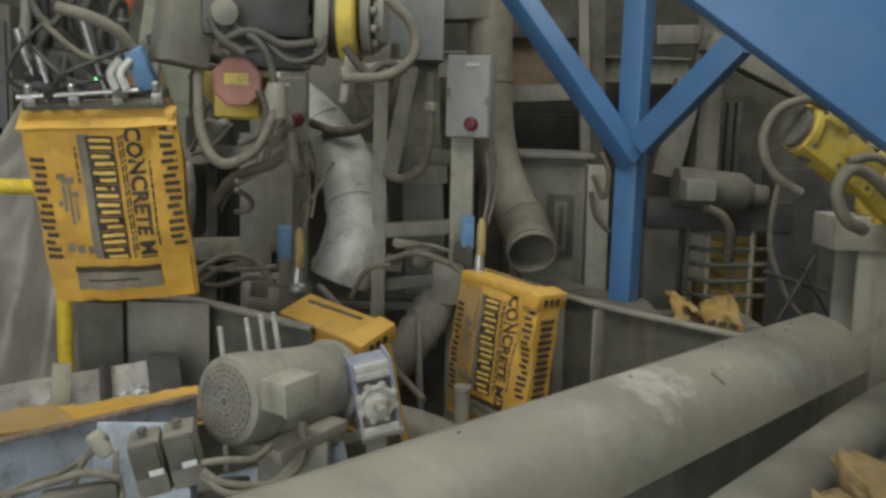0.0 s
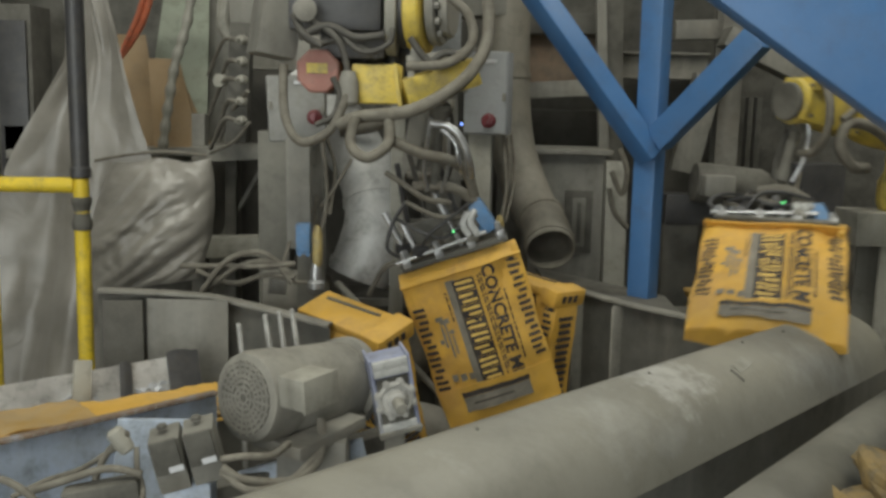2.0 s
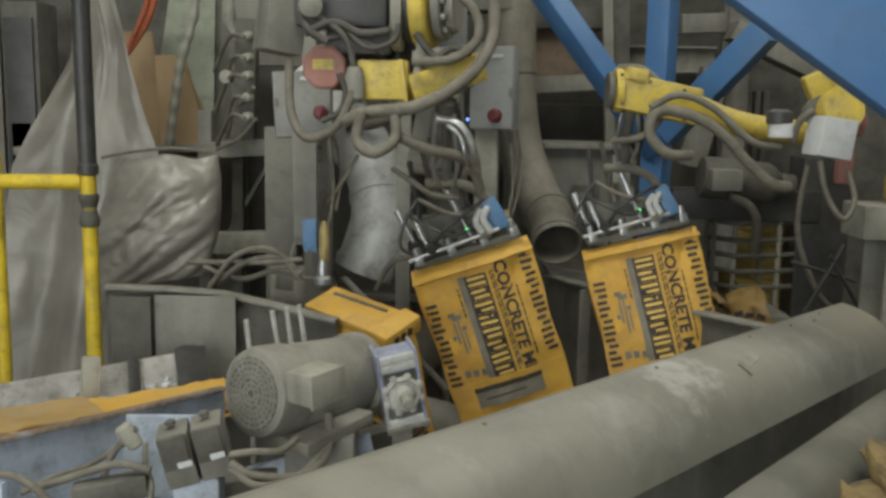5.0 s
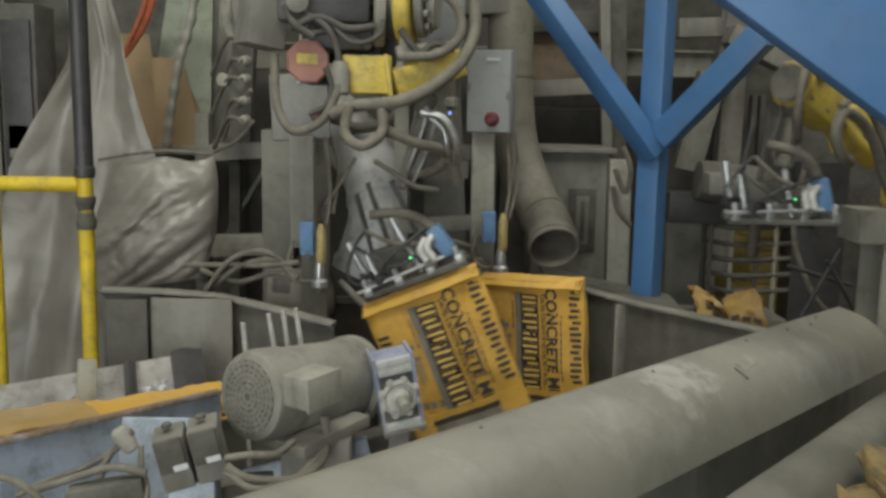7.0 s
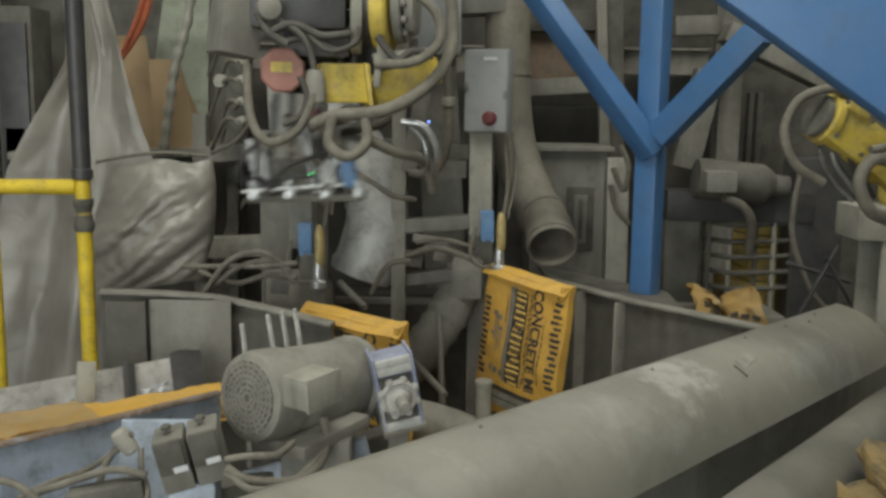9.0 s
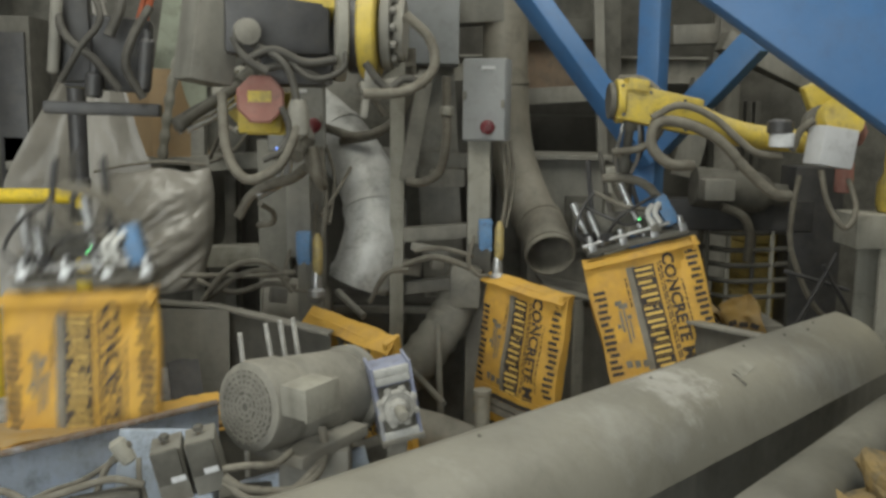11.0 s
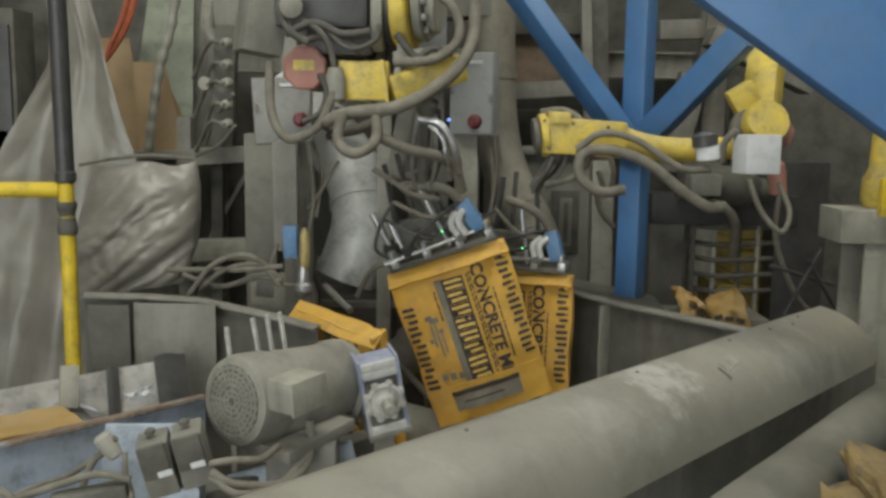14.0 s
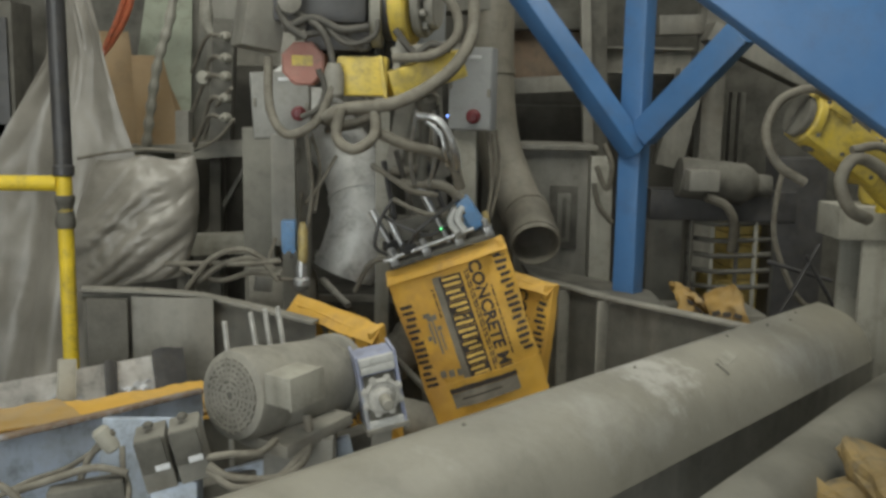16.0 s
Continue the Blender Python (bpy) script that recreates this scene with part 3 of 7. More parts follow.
def spout(origin, label):
    """A filling head at the nozzle's place, its column rising above it."""
    o = Vector(origin)
    t = thing("filling_spout", (o.x, o.y, 0), label, "filling machine", "filling spouts")
    bm = B()
    beam(bm, o + Vector((-0.03, 0.08, 0.1)), o + Vector((-0.035, 0.08, 0.5)), 0.085, 0.06)
    part("column", bm, STEEL if o.x < 0 else PALE, t)
    bm = B()
    beam(bm, (o.x - 0.02, o.y + 0.32, 0.0), (o.x - 0.02, o.y + 0.32, o.z + 0.75), 0.1, 0.1)
    part("stand", bm, STEEL, t)
    for z in (0.42, 0.16):
        bm = B()
        beam(bm, o + Vector((-0.03, 0.1, z)), o + Vector((-0.03, 0.3, z)), 0.06, 0.05)
        part("arm", bm, STEEL, t)
    bm = B()
    beam(bm, o + Vector((-0.005, 0.01, 0.09)), o + Vector((-0.008, 0.01, 0.2)), 0.05, 0.05, 0.006)
    for dz in (0.09, 0.19):
        for dx in (-0.018, 0.012):
            lathe(bm, [(0.004, 0), (0.007, 0), (0.007, 0.006)], Matrix.Translation(o + Vector((dx, -0.015, dz))) @ pose(0, 0, 0, 90), 8)
    part("cylinder_block", bm, CYL_BLUE, t, "blue cylinder block")
    bm = B()
    lathe(bm, [(0.009, -0.02), (0.014, -0.015), (0.018, 0.0), (0.018, 0.1), (0.013, 0.115), (0.008, 0.13)], Matrix.Translation(o + Vector((0.045, -0.01, 0.065))), 18)
    part("air_cylinder", bm, BRASS, t, "yellowed brass air cylinder")
    bm = B()
    lathe(bm, [(0.014, 0.06), (0.02, 0.03), (0.02, 0.0), (0.03, -0.01), (0.03, -0.03), (0.014, -0.05)], Matrix.Translation(o + Vector((0.04, -0.01, 0))), 16)
    part("nozzle", bm, CHROME, t)
    bm = B()
    tube(bm, [o + Vector((-0.05, -0.02, 0.14)), o + Vector((-0.07, -0.04, 0.05)), o + Vector((-0.04, -0.04, 0.0)), o + Vector((0.01, -0.02, -0.01))], 0.007, 8)
    part("air_hose", bm, HOSE, t)
    bm = B()
    tube(bm, [o + Vector((0.05, 0.03, 0.14)), o + Vector((0.07, 0.05, 0.3)), o + Vector((0.05, 0.06, 0.5))], 0.007, 8)
    part("cable", bm, HOSE, t)
    return t


spout((0.166, 3.550, 1.311), "grey filling spout with blue block and brass cylinder")
spout((-0.490, 3.350, 1.281), "dusty grey filling spout with blue block and brass cylinder")


def enclosure(c, w, h, d, yaw, mat, label, knob, tilt=0):
    m = pose(c[0], c[1], c[2], 0, tilt, yaw)
    t = thing("switch_enclosure", c, label, "control box", "switch enclosures")
    bm = B()
    box(bm, w, d, h, m, 0.008)
    part("box", bm, mat, t)
    bm = B()
    box(bm, w * 0.97, 0.016, h * 0.97, m @ pose(0, -d / 2 - 0.01, 0), 0.005)
    door = part("door", bm, mat, t)
    bm = B()
    lathe(bm, [(0.027, 0), (0.027, 0.008), (0.02, 0.012), (0.019, 0.03), (0.012, 0.032)], m @ pose(knob[0] * w, -d / 2 - 0.018, knob[1] * h, 90), 20)
    box(bm, 0.012, 0.02, 0.04, m @ pose(knob[0] * w, -d / 2 - 0.052, knob[1] * h, 0, 20), 0.003)
    part("knob", bm, RED, door, "red rotary switch")
    bm = B()
    box(bm, 0.05, 0.003, 0.012, m @ pose(0.1 * w, -d / 2 - 0.0205, 0.38 * h), 0)
    part("name_plate", bm, WHITE, door)
    for s in (-0.44, 0.44):
        bm = B()
        box(bm, 0.012, 0.02, 0.03, m @ pose(s * w, -d / 2 - 0.02, -0.05 * h * (1 if s > 0 else -1)), 0.002)
        part("latch", bm, STEEL, door)
    return m


enclosure((0.160, 3.620, 1.956), 0.165, 0.305, 0.1, -14, BOXGREY, "grey switch enclosure with a red rotary knob", (0.1, -0.33))
enclosure((-0.550, 3.540, 1.885), 0.21, 0.24, 0.1, 8, PANEL, "dusty pale switch enclosure with a red rotary knob", (0.3, -0.14), -3)
bm = B()
box(bm, 0.25, 0.2, 0.3, pose(*(-0.069, 4.050, 2.254)), 0.008)
tagged(part("junction_box", bm, BOXGREY), "grey junction box mounted high on the frame", "control box")
# brackets that carry the enclosures
bm = B()
beam(bm, (0.163, 3.680, 1.957), (0.159, 4.140, 1.963), 0.05, 0.05)
beam(bm, (-0.638, 4.040, 1.911), (-0.683, 4.200, 1.911), 0.05, 0.05)
part("bracket", bm, STEEL, fs)
# conduits
for pts, r in (([(0.005, 3.600, 2.042), (0.008, 3.600, 1.917), (0.006, 3.600, 1.791), (-0.019, 3.620, 1.683), (-0.084, 3.650, 1.641), (-0.143, 3.660, 1.645)], 0.017),
               ([(-0.134, 3.800, 2.156), (-0.138, 3.800, 1.981), (-0.214, 3.800, 1.858), (-0.348, 3.800, 1.811), (-0.478, 3.850, 1.841)], 0.018),
               ([(-0.153, 3.850, 2.115), (-0.167, 3.820, 1.948), (-0.260, 3.820, 1.823), (-0.421, 3.850, 1.786)], 0.015),
               ([(-0.351, 3.600, 1.699), (-0.408, 3.550, 1.595), (-0.455, 3.500, 1.524)], 0.007)):
    bm = B()
    tube(bm, pts, r, 10)
    tagged(part("conduit", bm, HOSE), "dusty flexible conduit clipped to the frame", "conduit")
bm = B()
lathe(bm, [(0.02, 0), (0.026, 0.004), (0.026, 0.03), (0.02, 0.036)], Matrix.Translation((0.008, 3.600, 1.896)), 16)
part("coupling", bm, PALE, fs)

for pts, r in (([(-0.514, 3.700, 1.755), (-0.485, 3.680, 1.648), (-0.487, 3.600, 1.524), (-0.479, 3.450, 1.394)], 0.008), ([(-0.459, 3.700, 1.778), (-0.420, 3.650, 1.651), (-0.423, 3.500, 1.494)], 0.007),
               ([(-1.008, 4.100, 1.683), (-0.899, 4.050, 1.735), (-0.816, 4.000, 1.821)], 0.008), ([(-0.983, 4.150, 1.730), (-0.921, 4.100, 1.853), (-0.824, 4.000, 1.949)], 0.009),
               ([(-0.234, 3.750, 1.891), (-0.279, 3.750, 1.977), (-0.236, 3.750, 2.064), (-0.127, 3.750, 2.088)], 0.012), ([(0.234, 3.600, 1.795), (0.246, 3.620, 1.667), (0.231, 3.600, 1.539), (0.211, 3.560, 1.414)], 0.007),
               ([(0.250, 3.620, 1.806), (0.269, 3.640, 1.644), (0.237, 3.600, 1.474)], 0.006), ([(-0.153, 3.600, 1.324), (-0.045, 3.600, 1.359), (0.064, 3.600, 1.335), (0.149, 3.550, 1.306)], 0.012),
               ([(-0.111, 3.620, 1.377), (-0.002, 3.620, 1.390), (0.117, 3.580, 1.366)], 0.009), ([(-0.274, 3.500, 1.198), (-0.211, 3.500, 1.307), (-0.127, 3.500, 1.326)], 0.01)):
    bm = B()
    tube(bm, pts, r, 8)
    tagged(part("cable", bm, HOSE), "thin dusty cable tied along the frame", "cable")
for a, b, w in (((-0.123, 3.640, 1.396), (0.020, 3.640, 1.372), 0.03), ((-0.055, 3.900, 1.642), (0.084, 3.900, 1.645), 0.07), ((-0.359, 3.900, 1.956), (-0.175, 3.900, 1.949), 0.03), ((-0.361, 3.920, 2.013), (-0.143, 3.920, 2.033), 0.025)):
    bm = B()
    beam(bm, a, b, w, w)
    part("bracket", bm, DUSTY, fs)
for p, s in (((-0.124, 3.700, 1.302), 0.05), ((-0.023, 3.660, 1.324), 0.035), ((-0.486, 3.500, 1.333), 0.03), ((-0.596, 3.400, 1.242), 0.045)):
    bm = B()
    box(bm, s * 1.4, s, s * 1.2, pose(*p, 0, 8, 15), 0.005)
    part("valve_block", bm, STEEL, fs)

# ---- ducts ----


def duct(pts, r, seams, label, mat=GALV):
    t = thing("dust_duct", pts[0], label, "duct", "dust ducts")
    bm = B()
    tube(bm, pts, r, 28, 8, wall=0.004)
    part("pipe", bm, mat, t)
    line = curve_points(pts, 8)
    for s in seams:
        k = int(s * (len(line) - 2))
        p, d = line[k], (line[k + 1] - line[k]).normalized()
        bm = B()
        tube(bm, [p - d * 0.012, p + d * 0.012], r + 0.006, 28, wall=0.005)
        part("seam_band", bm, mat, t)
    return t


duct([(0.260, 4.300, 2.655), (0.264, 4.300, 2.368), (0.272, 4.300, 2.000), (0.303, 4.250, 1.727), (0.372, 4.100, 1.516), (0.426, 3.950, 1.413), (0.439, 3.820, 1.337)], 0.1, (0.33, 0.8, 0.985), "brown grimed dust extraction duct with an open mouth", BROWN_DUCT)
duct([(-0.640, 4.150, 1.980), (-0.545, 4.100, 1.885), (-0.420, 4.000, 1.771), (-0.310, 3.900, 1.614), (-0.272, 3.800, 1.463), (-0.294, 3.760, 1.340), (-0.338, 3.750, 1.222)], 0.124, (0.3, 0.62, 0.985), "dusty galvanised elbow duct with an open mouth")
# flexible corrugated hose from the spout
bm = B()
tube(bm, [(0.104, 3.850, 1.255), (0.059, 3.800, 1.145), (-0.000, 3.750, 1.038), (-0.095, 3.700, 0.920), (-0.194, 3.680, 0.818)], 0.085, 18, 5, ribs=0.05)
tagged(part("flexible_hose", bm, DUSTY), "grey corrugated flexible dust hose", "hose")
bm = B()
beam(bm, (0.090, 3.780, 1.301), (0.089, 3.760, 1.131), 0.12, 0.12, 0.012)
tagged(part("hose_cuff", bm, DUSTY), "square dusty cuff at the hose end", "duct fitting")
bm = B()
tube(bm, [(-0.172, 3.300, 0.778), (-0.029, 3.320, 0.753), (0.156, 3.300, 0.701), (0.399, 3.250, 0.634)], lambda u: 0.085 - 0.02 * u, 18)
tagged(part("discharge_pipe", bm, DUSTY), "dusty discharge pipe under the spouts", "pipe")
bm = B()
lathe(bm, [(0.028, -1.3), (0.028, 0.05), (0.033, 0.055), (0.033, 0.07), (0.02, 0.072)], Matrix.Translation((0.149, 3.320, 0.851)), 18)
tagged(part("stub_pipe", bm, PALE), "short capped pipe stub", "pipe")
for a, b in (((-0.114, 3.600, 0.912), (0.010, 3.400, 0.840)), ((-0.018, 3.650, 1.083), (0.000, 3.500, 0.764)), ((-0.391, 3.500, 1.239), (-0.282, 3.350, 1.176))):
    bm = B()
    rod(bm, a, b, 0.013)
    tagged(part("link_rod", bm, STEEL), "dusty steel link rod of the filling machine", "rod")
# added machine core below the spouts, doors invented; recess shade is its colour
sc = thing("dark_machine_core", (-0.119, 4.15, 0), "added machine core below the spouts, shade in its dark colour", "machine")
bm = B()
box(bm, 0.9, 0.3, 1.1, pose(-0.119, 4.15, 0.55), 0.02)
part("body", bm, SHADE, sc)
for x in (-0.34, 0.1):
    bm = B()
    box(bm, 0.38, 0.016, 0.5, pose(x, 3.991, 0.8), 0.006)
    door = part("access_door", bm, DARK, sc)
    bm = B()
    box(bm, 0.018, 0.02, 0.09, pose(x + 0.15, 3.972, 0.82), 0.004)
    part("latch", bm, STEEL, door)
bm = B()
beam(bm, (-0.56, 3.97, 1.075), (0.32, 3.97, 1.075), 0.03, 0.03)
part("top_rail", bm, DUSTY, sc)

# cables over the left wing
for pts in ([(-0.945, 3.400, 1.308), (-0.789, 3.350, 1.320), (-0.638, 3.300, 1.331), (-0.518, 3.300, 1.344)], [(-0.849, 3.300, 1.235), (-0.757, 3.300, 1.349), (-0.637, 3.300, 1.380), (-0.538, 3.300, 1.313)], [(-0.834, 3.320, 1.242), (-0.722, 3.320, 1.326), (-0.598, 3.300, 1.348), (-0.528, 3.300, 1.273)], [(-0.883, 3.360, 1.300), (-0.752, 3.360, 1.257), (-0.622, 3.320, 1.298), (-0.518, 3.300, 1.293)]):
    bm = B()
    tube(bm, pts, 0.01, 8)
    tagged(part("cable", bm, HOSE), "dusty grey cable looping along the frame", "cable")
bm = B()
lathe(bm, [(0.05, 0), (0.095, 0.01), (0.1, 0.06), (0.1, 0.24), (0.08, 0.27), (0.04, 0.28)], Matrix.Translation((-0.716, 3.700, 1.149)) @ pose(0, 0, 0, 0, 90, 10), 24)
tagged(part("air_tank", bm, DUSTY), "small dusty horizontal air tank", "tank")

# ---- bin walls round the bag drop ----


def bin_wall(name, pts, depth, label, seams=(), mat=STEEL):
    """A folded steel wall that follows pts along its top edge, with a flange, standing on the floor."""
    t = thing(name, (pts[0][0], pts[0][1], 0), label, "bin wall")
    line = [Vector(p) for p in pts]
    for a, b in zip(line, line[1:]):
        bm = B()
        mid, d = (a + b) / 2, Vector((b.x - a.x, b.y - a.y, 0))
        turn = math.degrees(math.atan2(d.y, d.x))
        vs = [bm.verts.new(v) for v in (a, b, Vector((b.x, b.y, 0.02)), Vector((a.x, a.y, 0.02)))]
        bm.faces.new(vs)
        bmesh.ops.solidify(bm, geom=bm.faces[:], thickness=0.006)
        part("plate", bm, mat, t)
        bm = B()
        beam(bm, a, b, depth, 0.012, 0.003)
        part("flange", bm, DUSTY, t)
    for s, k in seams:
        a, b = line[k], line[k + 1]
        p = a.lerp(b, s)
        d = (b - a).normalized()
        nrm = Vector((d.y, -d.x, 0)).normalized()
        bm = B()
        beam(bm, (p.x + nrm.x * 0.025, p.y + nrm.y * 0.025, 0.02), (p.x + nrm.x * 0.025, p.y + nrm.y * 0.025, p.z - 0.01), 0.05, 0.012, 0.002, up=d)
        part("rib", bm, DUSTY, t)
    return t


bin_wall("bin_wall", [(0.418, 3.950, 1.191), (0.680, 3.500, 1.190), (1.035, 2.950, 1.211)], 0.05, "dusty grey steel bin wall with a flanged top", ((0.0, 1), (0.55, 0)))
bin_wall("bin_wall", [(-1.088, 2.950, 1.303), (-0.909, 3.000, 1.291), (-0.740, 3.020, 1.276), (-0.563, 3.000, 1.245), (-0.352, 2.950, 1.207)], 0.05, "dusty grey steel bin wall with a bowed flange")
# ledge behind the right wall
bm = B()
sheet(bm, lambda u, v: lerp((0.427, 4.300, 1.186), (0.921, 3.850, 1.154), u).lerp(lerp((0.445, 3.980, 1.172), (0.867, 3.350, 1.180), u), v), 4, 2, 0.01)
ledge = thing("ledge_plate", (0.685, 3.900, 1.163), "dark dusty ledge plate behind the bin wall", "ledge")
part("plate", bm, DARK, ledge)
for p in ((0.538, 4.250, 1.158), (0.898, 3.750, 1.162)):
    bm = B()
    beam(bm, (p[0], p[1], 0), (p[0], p[1], p[2] - 0.03), 0.05, 0.05)
    part("leg", bm, STEEL, ledge)
# pale inspection door in the left wing; dark panel painted in for the opening
bm = B()
a, b = Vector((-0.935, 2.960, 1.069)), Vector((-0.676, 2.980, 1.278))
box(bm, b.x - a.x, 0.01, b.z - a.z + 0.1, pose((a.x + b.x) / 2, 2.955, (a.z + b.z) / 2 - 0.05), 0.003)
tagged(part("inspection_door", bm, STEEL), "grey dusty inspection door on the bin wall", "door")
bm = B()
a, b = Vector((-1.066, 2.930, 1.073)), Vector((-0.939, 2.930, 1.251))
box(bm, b.x - a.x, 0.012, b.z - a.z + 0.05, pose((a.x + b.x) / 2, 2.93, (a.z + b.z) / 2), 0.002)
tagged(part("rubber_flap", bm, SHADE), "dark panel painted in for the bin wall's opening", "flap")

# ---- right-hand background ----
cab = thing("steel_cabinet", ((0.623, 4.500, 1.157)[0], 4.6, 0), "dark dusty steel cabinet with a framed door", "cabinet")
a, b = Vector((0.407, 4.500, 1.124)), Vector((0.766, 4.500, 1.694))
bm = B()
box(bm, b.x - a.x, 0.4, b.z, pose((a.x + b.x) / 2, 4.72, b.z / 2), 0.008)
part("body", bm, STEEL, cab)
bm = B()
box(bm, b.x - a.x + 0.05, 0.46, 0.025, pose((a.x + b.x) / 2, 4.7, b.z + 0.014), 0.004)
part("top", bm, STEEL, cab)
for ins, dy, mt in ((0.0, 0.0, DARK), (0.035, 0.012, STEEL), (0.055, 0.02, DARK)):
    bm = B()
    c, d = Vector((0.579, 4.500, 1.224)), Vector((0.709, 4.500, 1.525))
    box(bm, d.x - c.x - 2 * ins, 0.02, d.z - c.z - 2 * ins, pose((c.x + d.x) / 2, 4.512 - dy, (c.z + d.z) / 2), 0.003)
    part("door_panel", bm, mt, cab)
bm = B()
beam(bm, ((0.807, 4.350, 1.159)[0], 4.35, 0), (0.783, 4.350, 1.676), 0.1, 0.08)
tagged(part("pale_column", bm, PALE), "pale dusty steel column", "column")
for pts in ([(0.770, 4.200, 1.739), (0.807, 4.200, 1.640), (0.791, 4.220, 1.538), (0.741, 4.220, 1.638)], [(0.738, 4.250, 1.560), (0.768, 4.250, 1.454), (0.830, 4.250, 1.383)]):
    bm = B()
    tube(bm, pts, 0.012, 8)
    tagged(part("cable", bm, HOSE), "dusty cable looped on the column", "cable")

# boards and beams high behind the blue steel
for a, b, w, h, mt, nm, lab in (
    ((0.396, 4.950, 2.131), (0.770, 4.950, 2.181), 0.05, 0.3, WOOD, "timber_board", "dusty brown timber boarding"),
    ((0.393, 4.850, 1.993), (0.818, 4.850, 2.023), 0.08, 0.08, STEEL, "crossbeam", "dusty steel crossbeam behind the ducts"),
    ((0.386, 4.900, 2.324), (0.755, 4.900, 2.331), 0.12, 0.1, DARK, "crossbeam", "dark steel crossbeam behind the ducts"),
    ((0.861, 4.900, 1.596), (0.813, 4.900, 2.608), 0.1, 0.1, DARK, "dark_column", "dark steel column behind braces"),
    ((0.797, 4.800, 1.686), (0.741, 4.800, 2.592), 0.05, 0.05, STEEL, "pipe_run", "vertical grey steel pipe run"),
    ((1.425, 5.000, 2.296), (1.967, 5.000, 2.049), 0.16, 0.1, STEEL, "sloped_chute", "dusty sloping steel chute side"),
    ((1.209, 5.200, 2.336), (1.870, 5.200, 2.364), 0.1, 0.1, STEEL, "crossbeam", "grey steel crossbeam behind the braces")):
    bm = B()
    beam(bm, a, b, w, h)
    tagged(part(nm, bm, mt), lab, nm.replace("_", " "))
bm = B()
a, b = Vector((1.480, 5.300, 1.582)), Vector((1.721, 5.300, 1.944))
for i in range(6):
    x = a.x + (b.x - a.x) * i / 5
    beam(bm, (x, 5.3, a.z - 0.1), (x, 5.3, b.z + 0.05), 0.03, 0.06)
tagged(part("louvre_rack", bm, DARK), "dark upright louvre bars in a row", "louvre")
bm = B()
beam(bm, (1.248, 5.000, 1.597), (1.356, 5.000, 2.095), 0.14, 0.1)
tagged(part("chute_leg", bm, STEEL), "dusty sloping steel chute leg", "steel leg")

# pale cabinet and shelf bars
a, b = Vector((1.034, 4.400, 1.047)), Vector((1.197, 4.400, 1.425))
bm = B()
box(bm, b.x - a.x, 0.35, b.z, pose((a.x + b.x) / 2, 4.6, b.z / 2), 0.008)
tagged(part("grey_cabinet", bm, STEEL), "plain grey steel cabinet", "cabinet")
rack = thing("bag_cage", ((1.425, 4.300, 0.969)[0], 4.3, 0), "rusty wire cage holding yellow paper bags", "cage")
for pts in ([(1.191, 4.350, 1.392), (1.317, 4.250, 1.386), (1.614, 4.300, 1.394)], [(1.196, 4.350, 1.313), (1.322, 4.250, 1.309), (1.620, 4.300, 1.316)], [(1.200, 4.350, 1.242), (1.327, 4.250, 1.239), (1.625, 4.300, 1.245)], [(1.205, 4.350, 1.167), (1.332, 4.250, 1.167), (1.631, 4.300, 1.172)], [(1.209, 4.350, 1.093), (1.337, 4.250, 1.094), (1.636, 4.300, 1.098)]):
    bm = B()
    tube(bm, pts, 0.012, 8)
    part("hoop", bm, DARK, rack)
for p, pale in (((1.197, 4.270, 1.440), False), ((1.294, 4.270, 1.442), True), ((1.408, 4.270, 1.444), False), ((1.492, 4.270, 1.446), True), ((1.579, 4.270, 1.448), False)):
    bm = B()
    rod(bm, (p[0], p[1], 0), p, 0.011, 8)
    part("bar", bm, PALE if pale else DARK, rack)
bm = B()
a, b = Vector((1.434, 4.500, 1.091)), Vector((1.614, 4.500, 1.363))
for i in range(5):
    z = a.z + (b.z - a.z) * (i + 0.5) / 5
    box(bm, (b.x - a.x) * (0.96 - 0.03 * (i % 2)), 0.3, (b.z - a.z) / 5.2, pose((a.x + b.x) / 2, 4.62, z, 0, 0, 2 * i), 0.015)
box(bm, 0.3, 0.34, a.z, pose((a.x + b.x) / 2, 4.62, a.z / 2), 0.01)
tagged(part("bag_pallet", bm, PALE_KRAFT), "stack of yellow paper bags inside the cage", "bag stack")
# dark drive unit with a pale horizontal motor
drv = thing("drive_unit", ((1.265, 4.200, 1.575)[0], 4.2, 0), "dusty horizontal motor on a dark drive stand", "motor")
bm = B()
lathe(bm, [(0.03, 0), (0.085, 0.01), (0.09, 0.04), (0.09, 0.3), (0.075, 0.33), (0.05, 0.36), (0.05, 0.42)], Matrix.Translation((1.093, 4.200, 1.601)) @ pose(0, 0, 0, 0, 95, 0), 24)
part("motor", bm, DARK, drv)
bm = B()
box(bm, 0.13, 0.1, 0.09, pose(*(1.175, 4.080, 1.595)), 0.008)
part("terminal_box", bm, STEEL, drv)
bm = B()
beam(bm, (0.994, 4.300, 1.471), (1.660, 4.300, 1.467), 0.12, 0.14, 0.01)
part("beam", bm, BLACK, drv)
bm = B()
p = (1.685, 4.350, 1.389)
beam(bm, (p[0], p[1], 0), (p[0], p[1], p[2] + 0.3), 0.22, 0.2, 0.01)
part("stand", bm, BLACK, drv)
bm = B()
tube(bm, [(1.202, 4.100, 1.521), (1.290, 4.100, 1.486), (1.338, 4.120, 1.410), (1.360, 4.200, 1.274)], 0.02, 10)
part("hose", bm, HOSE, drv)
bm = B()
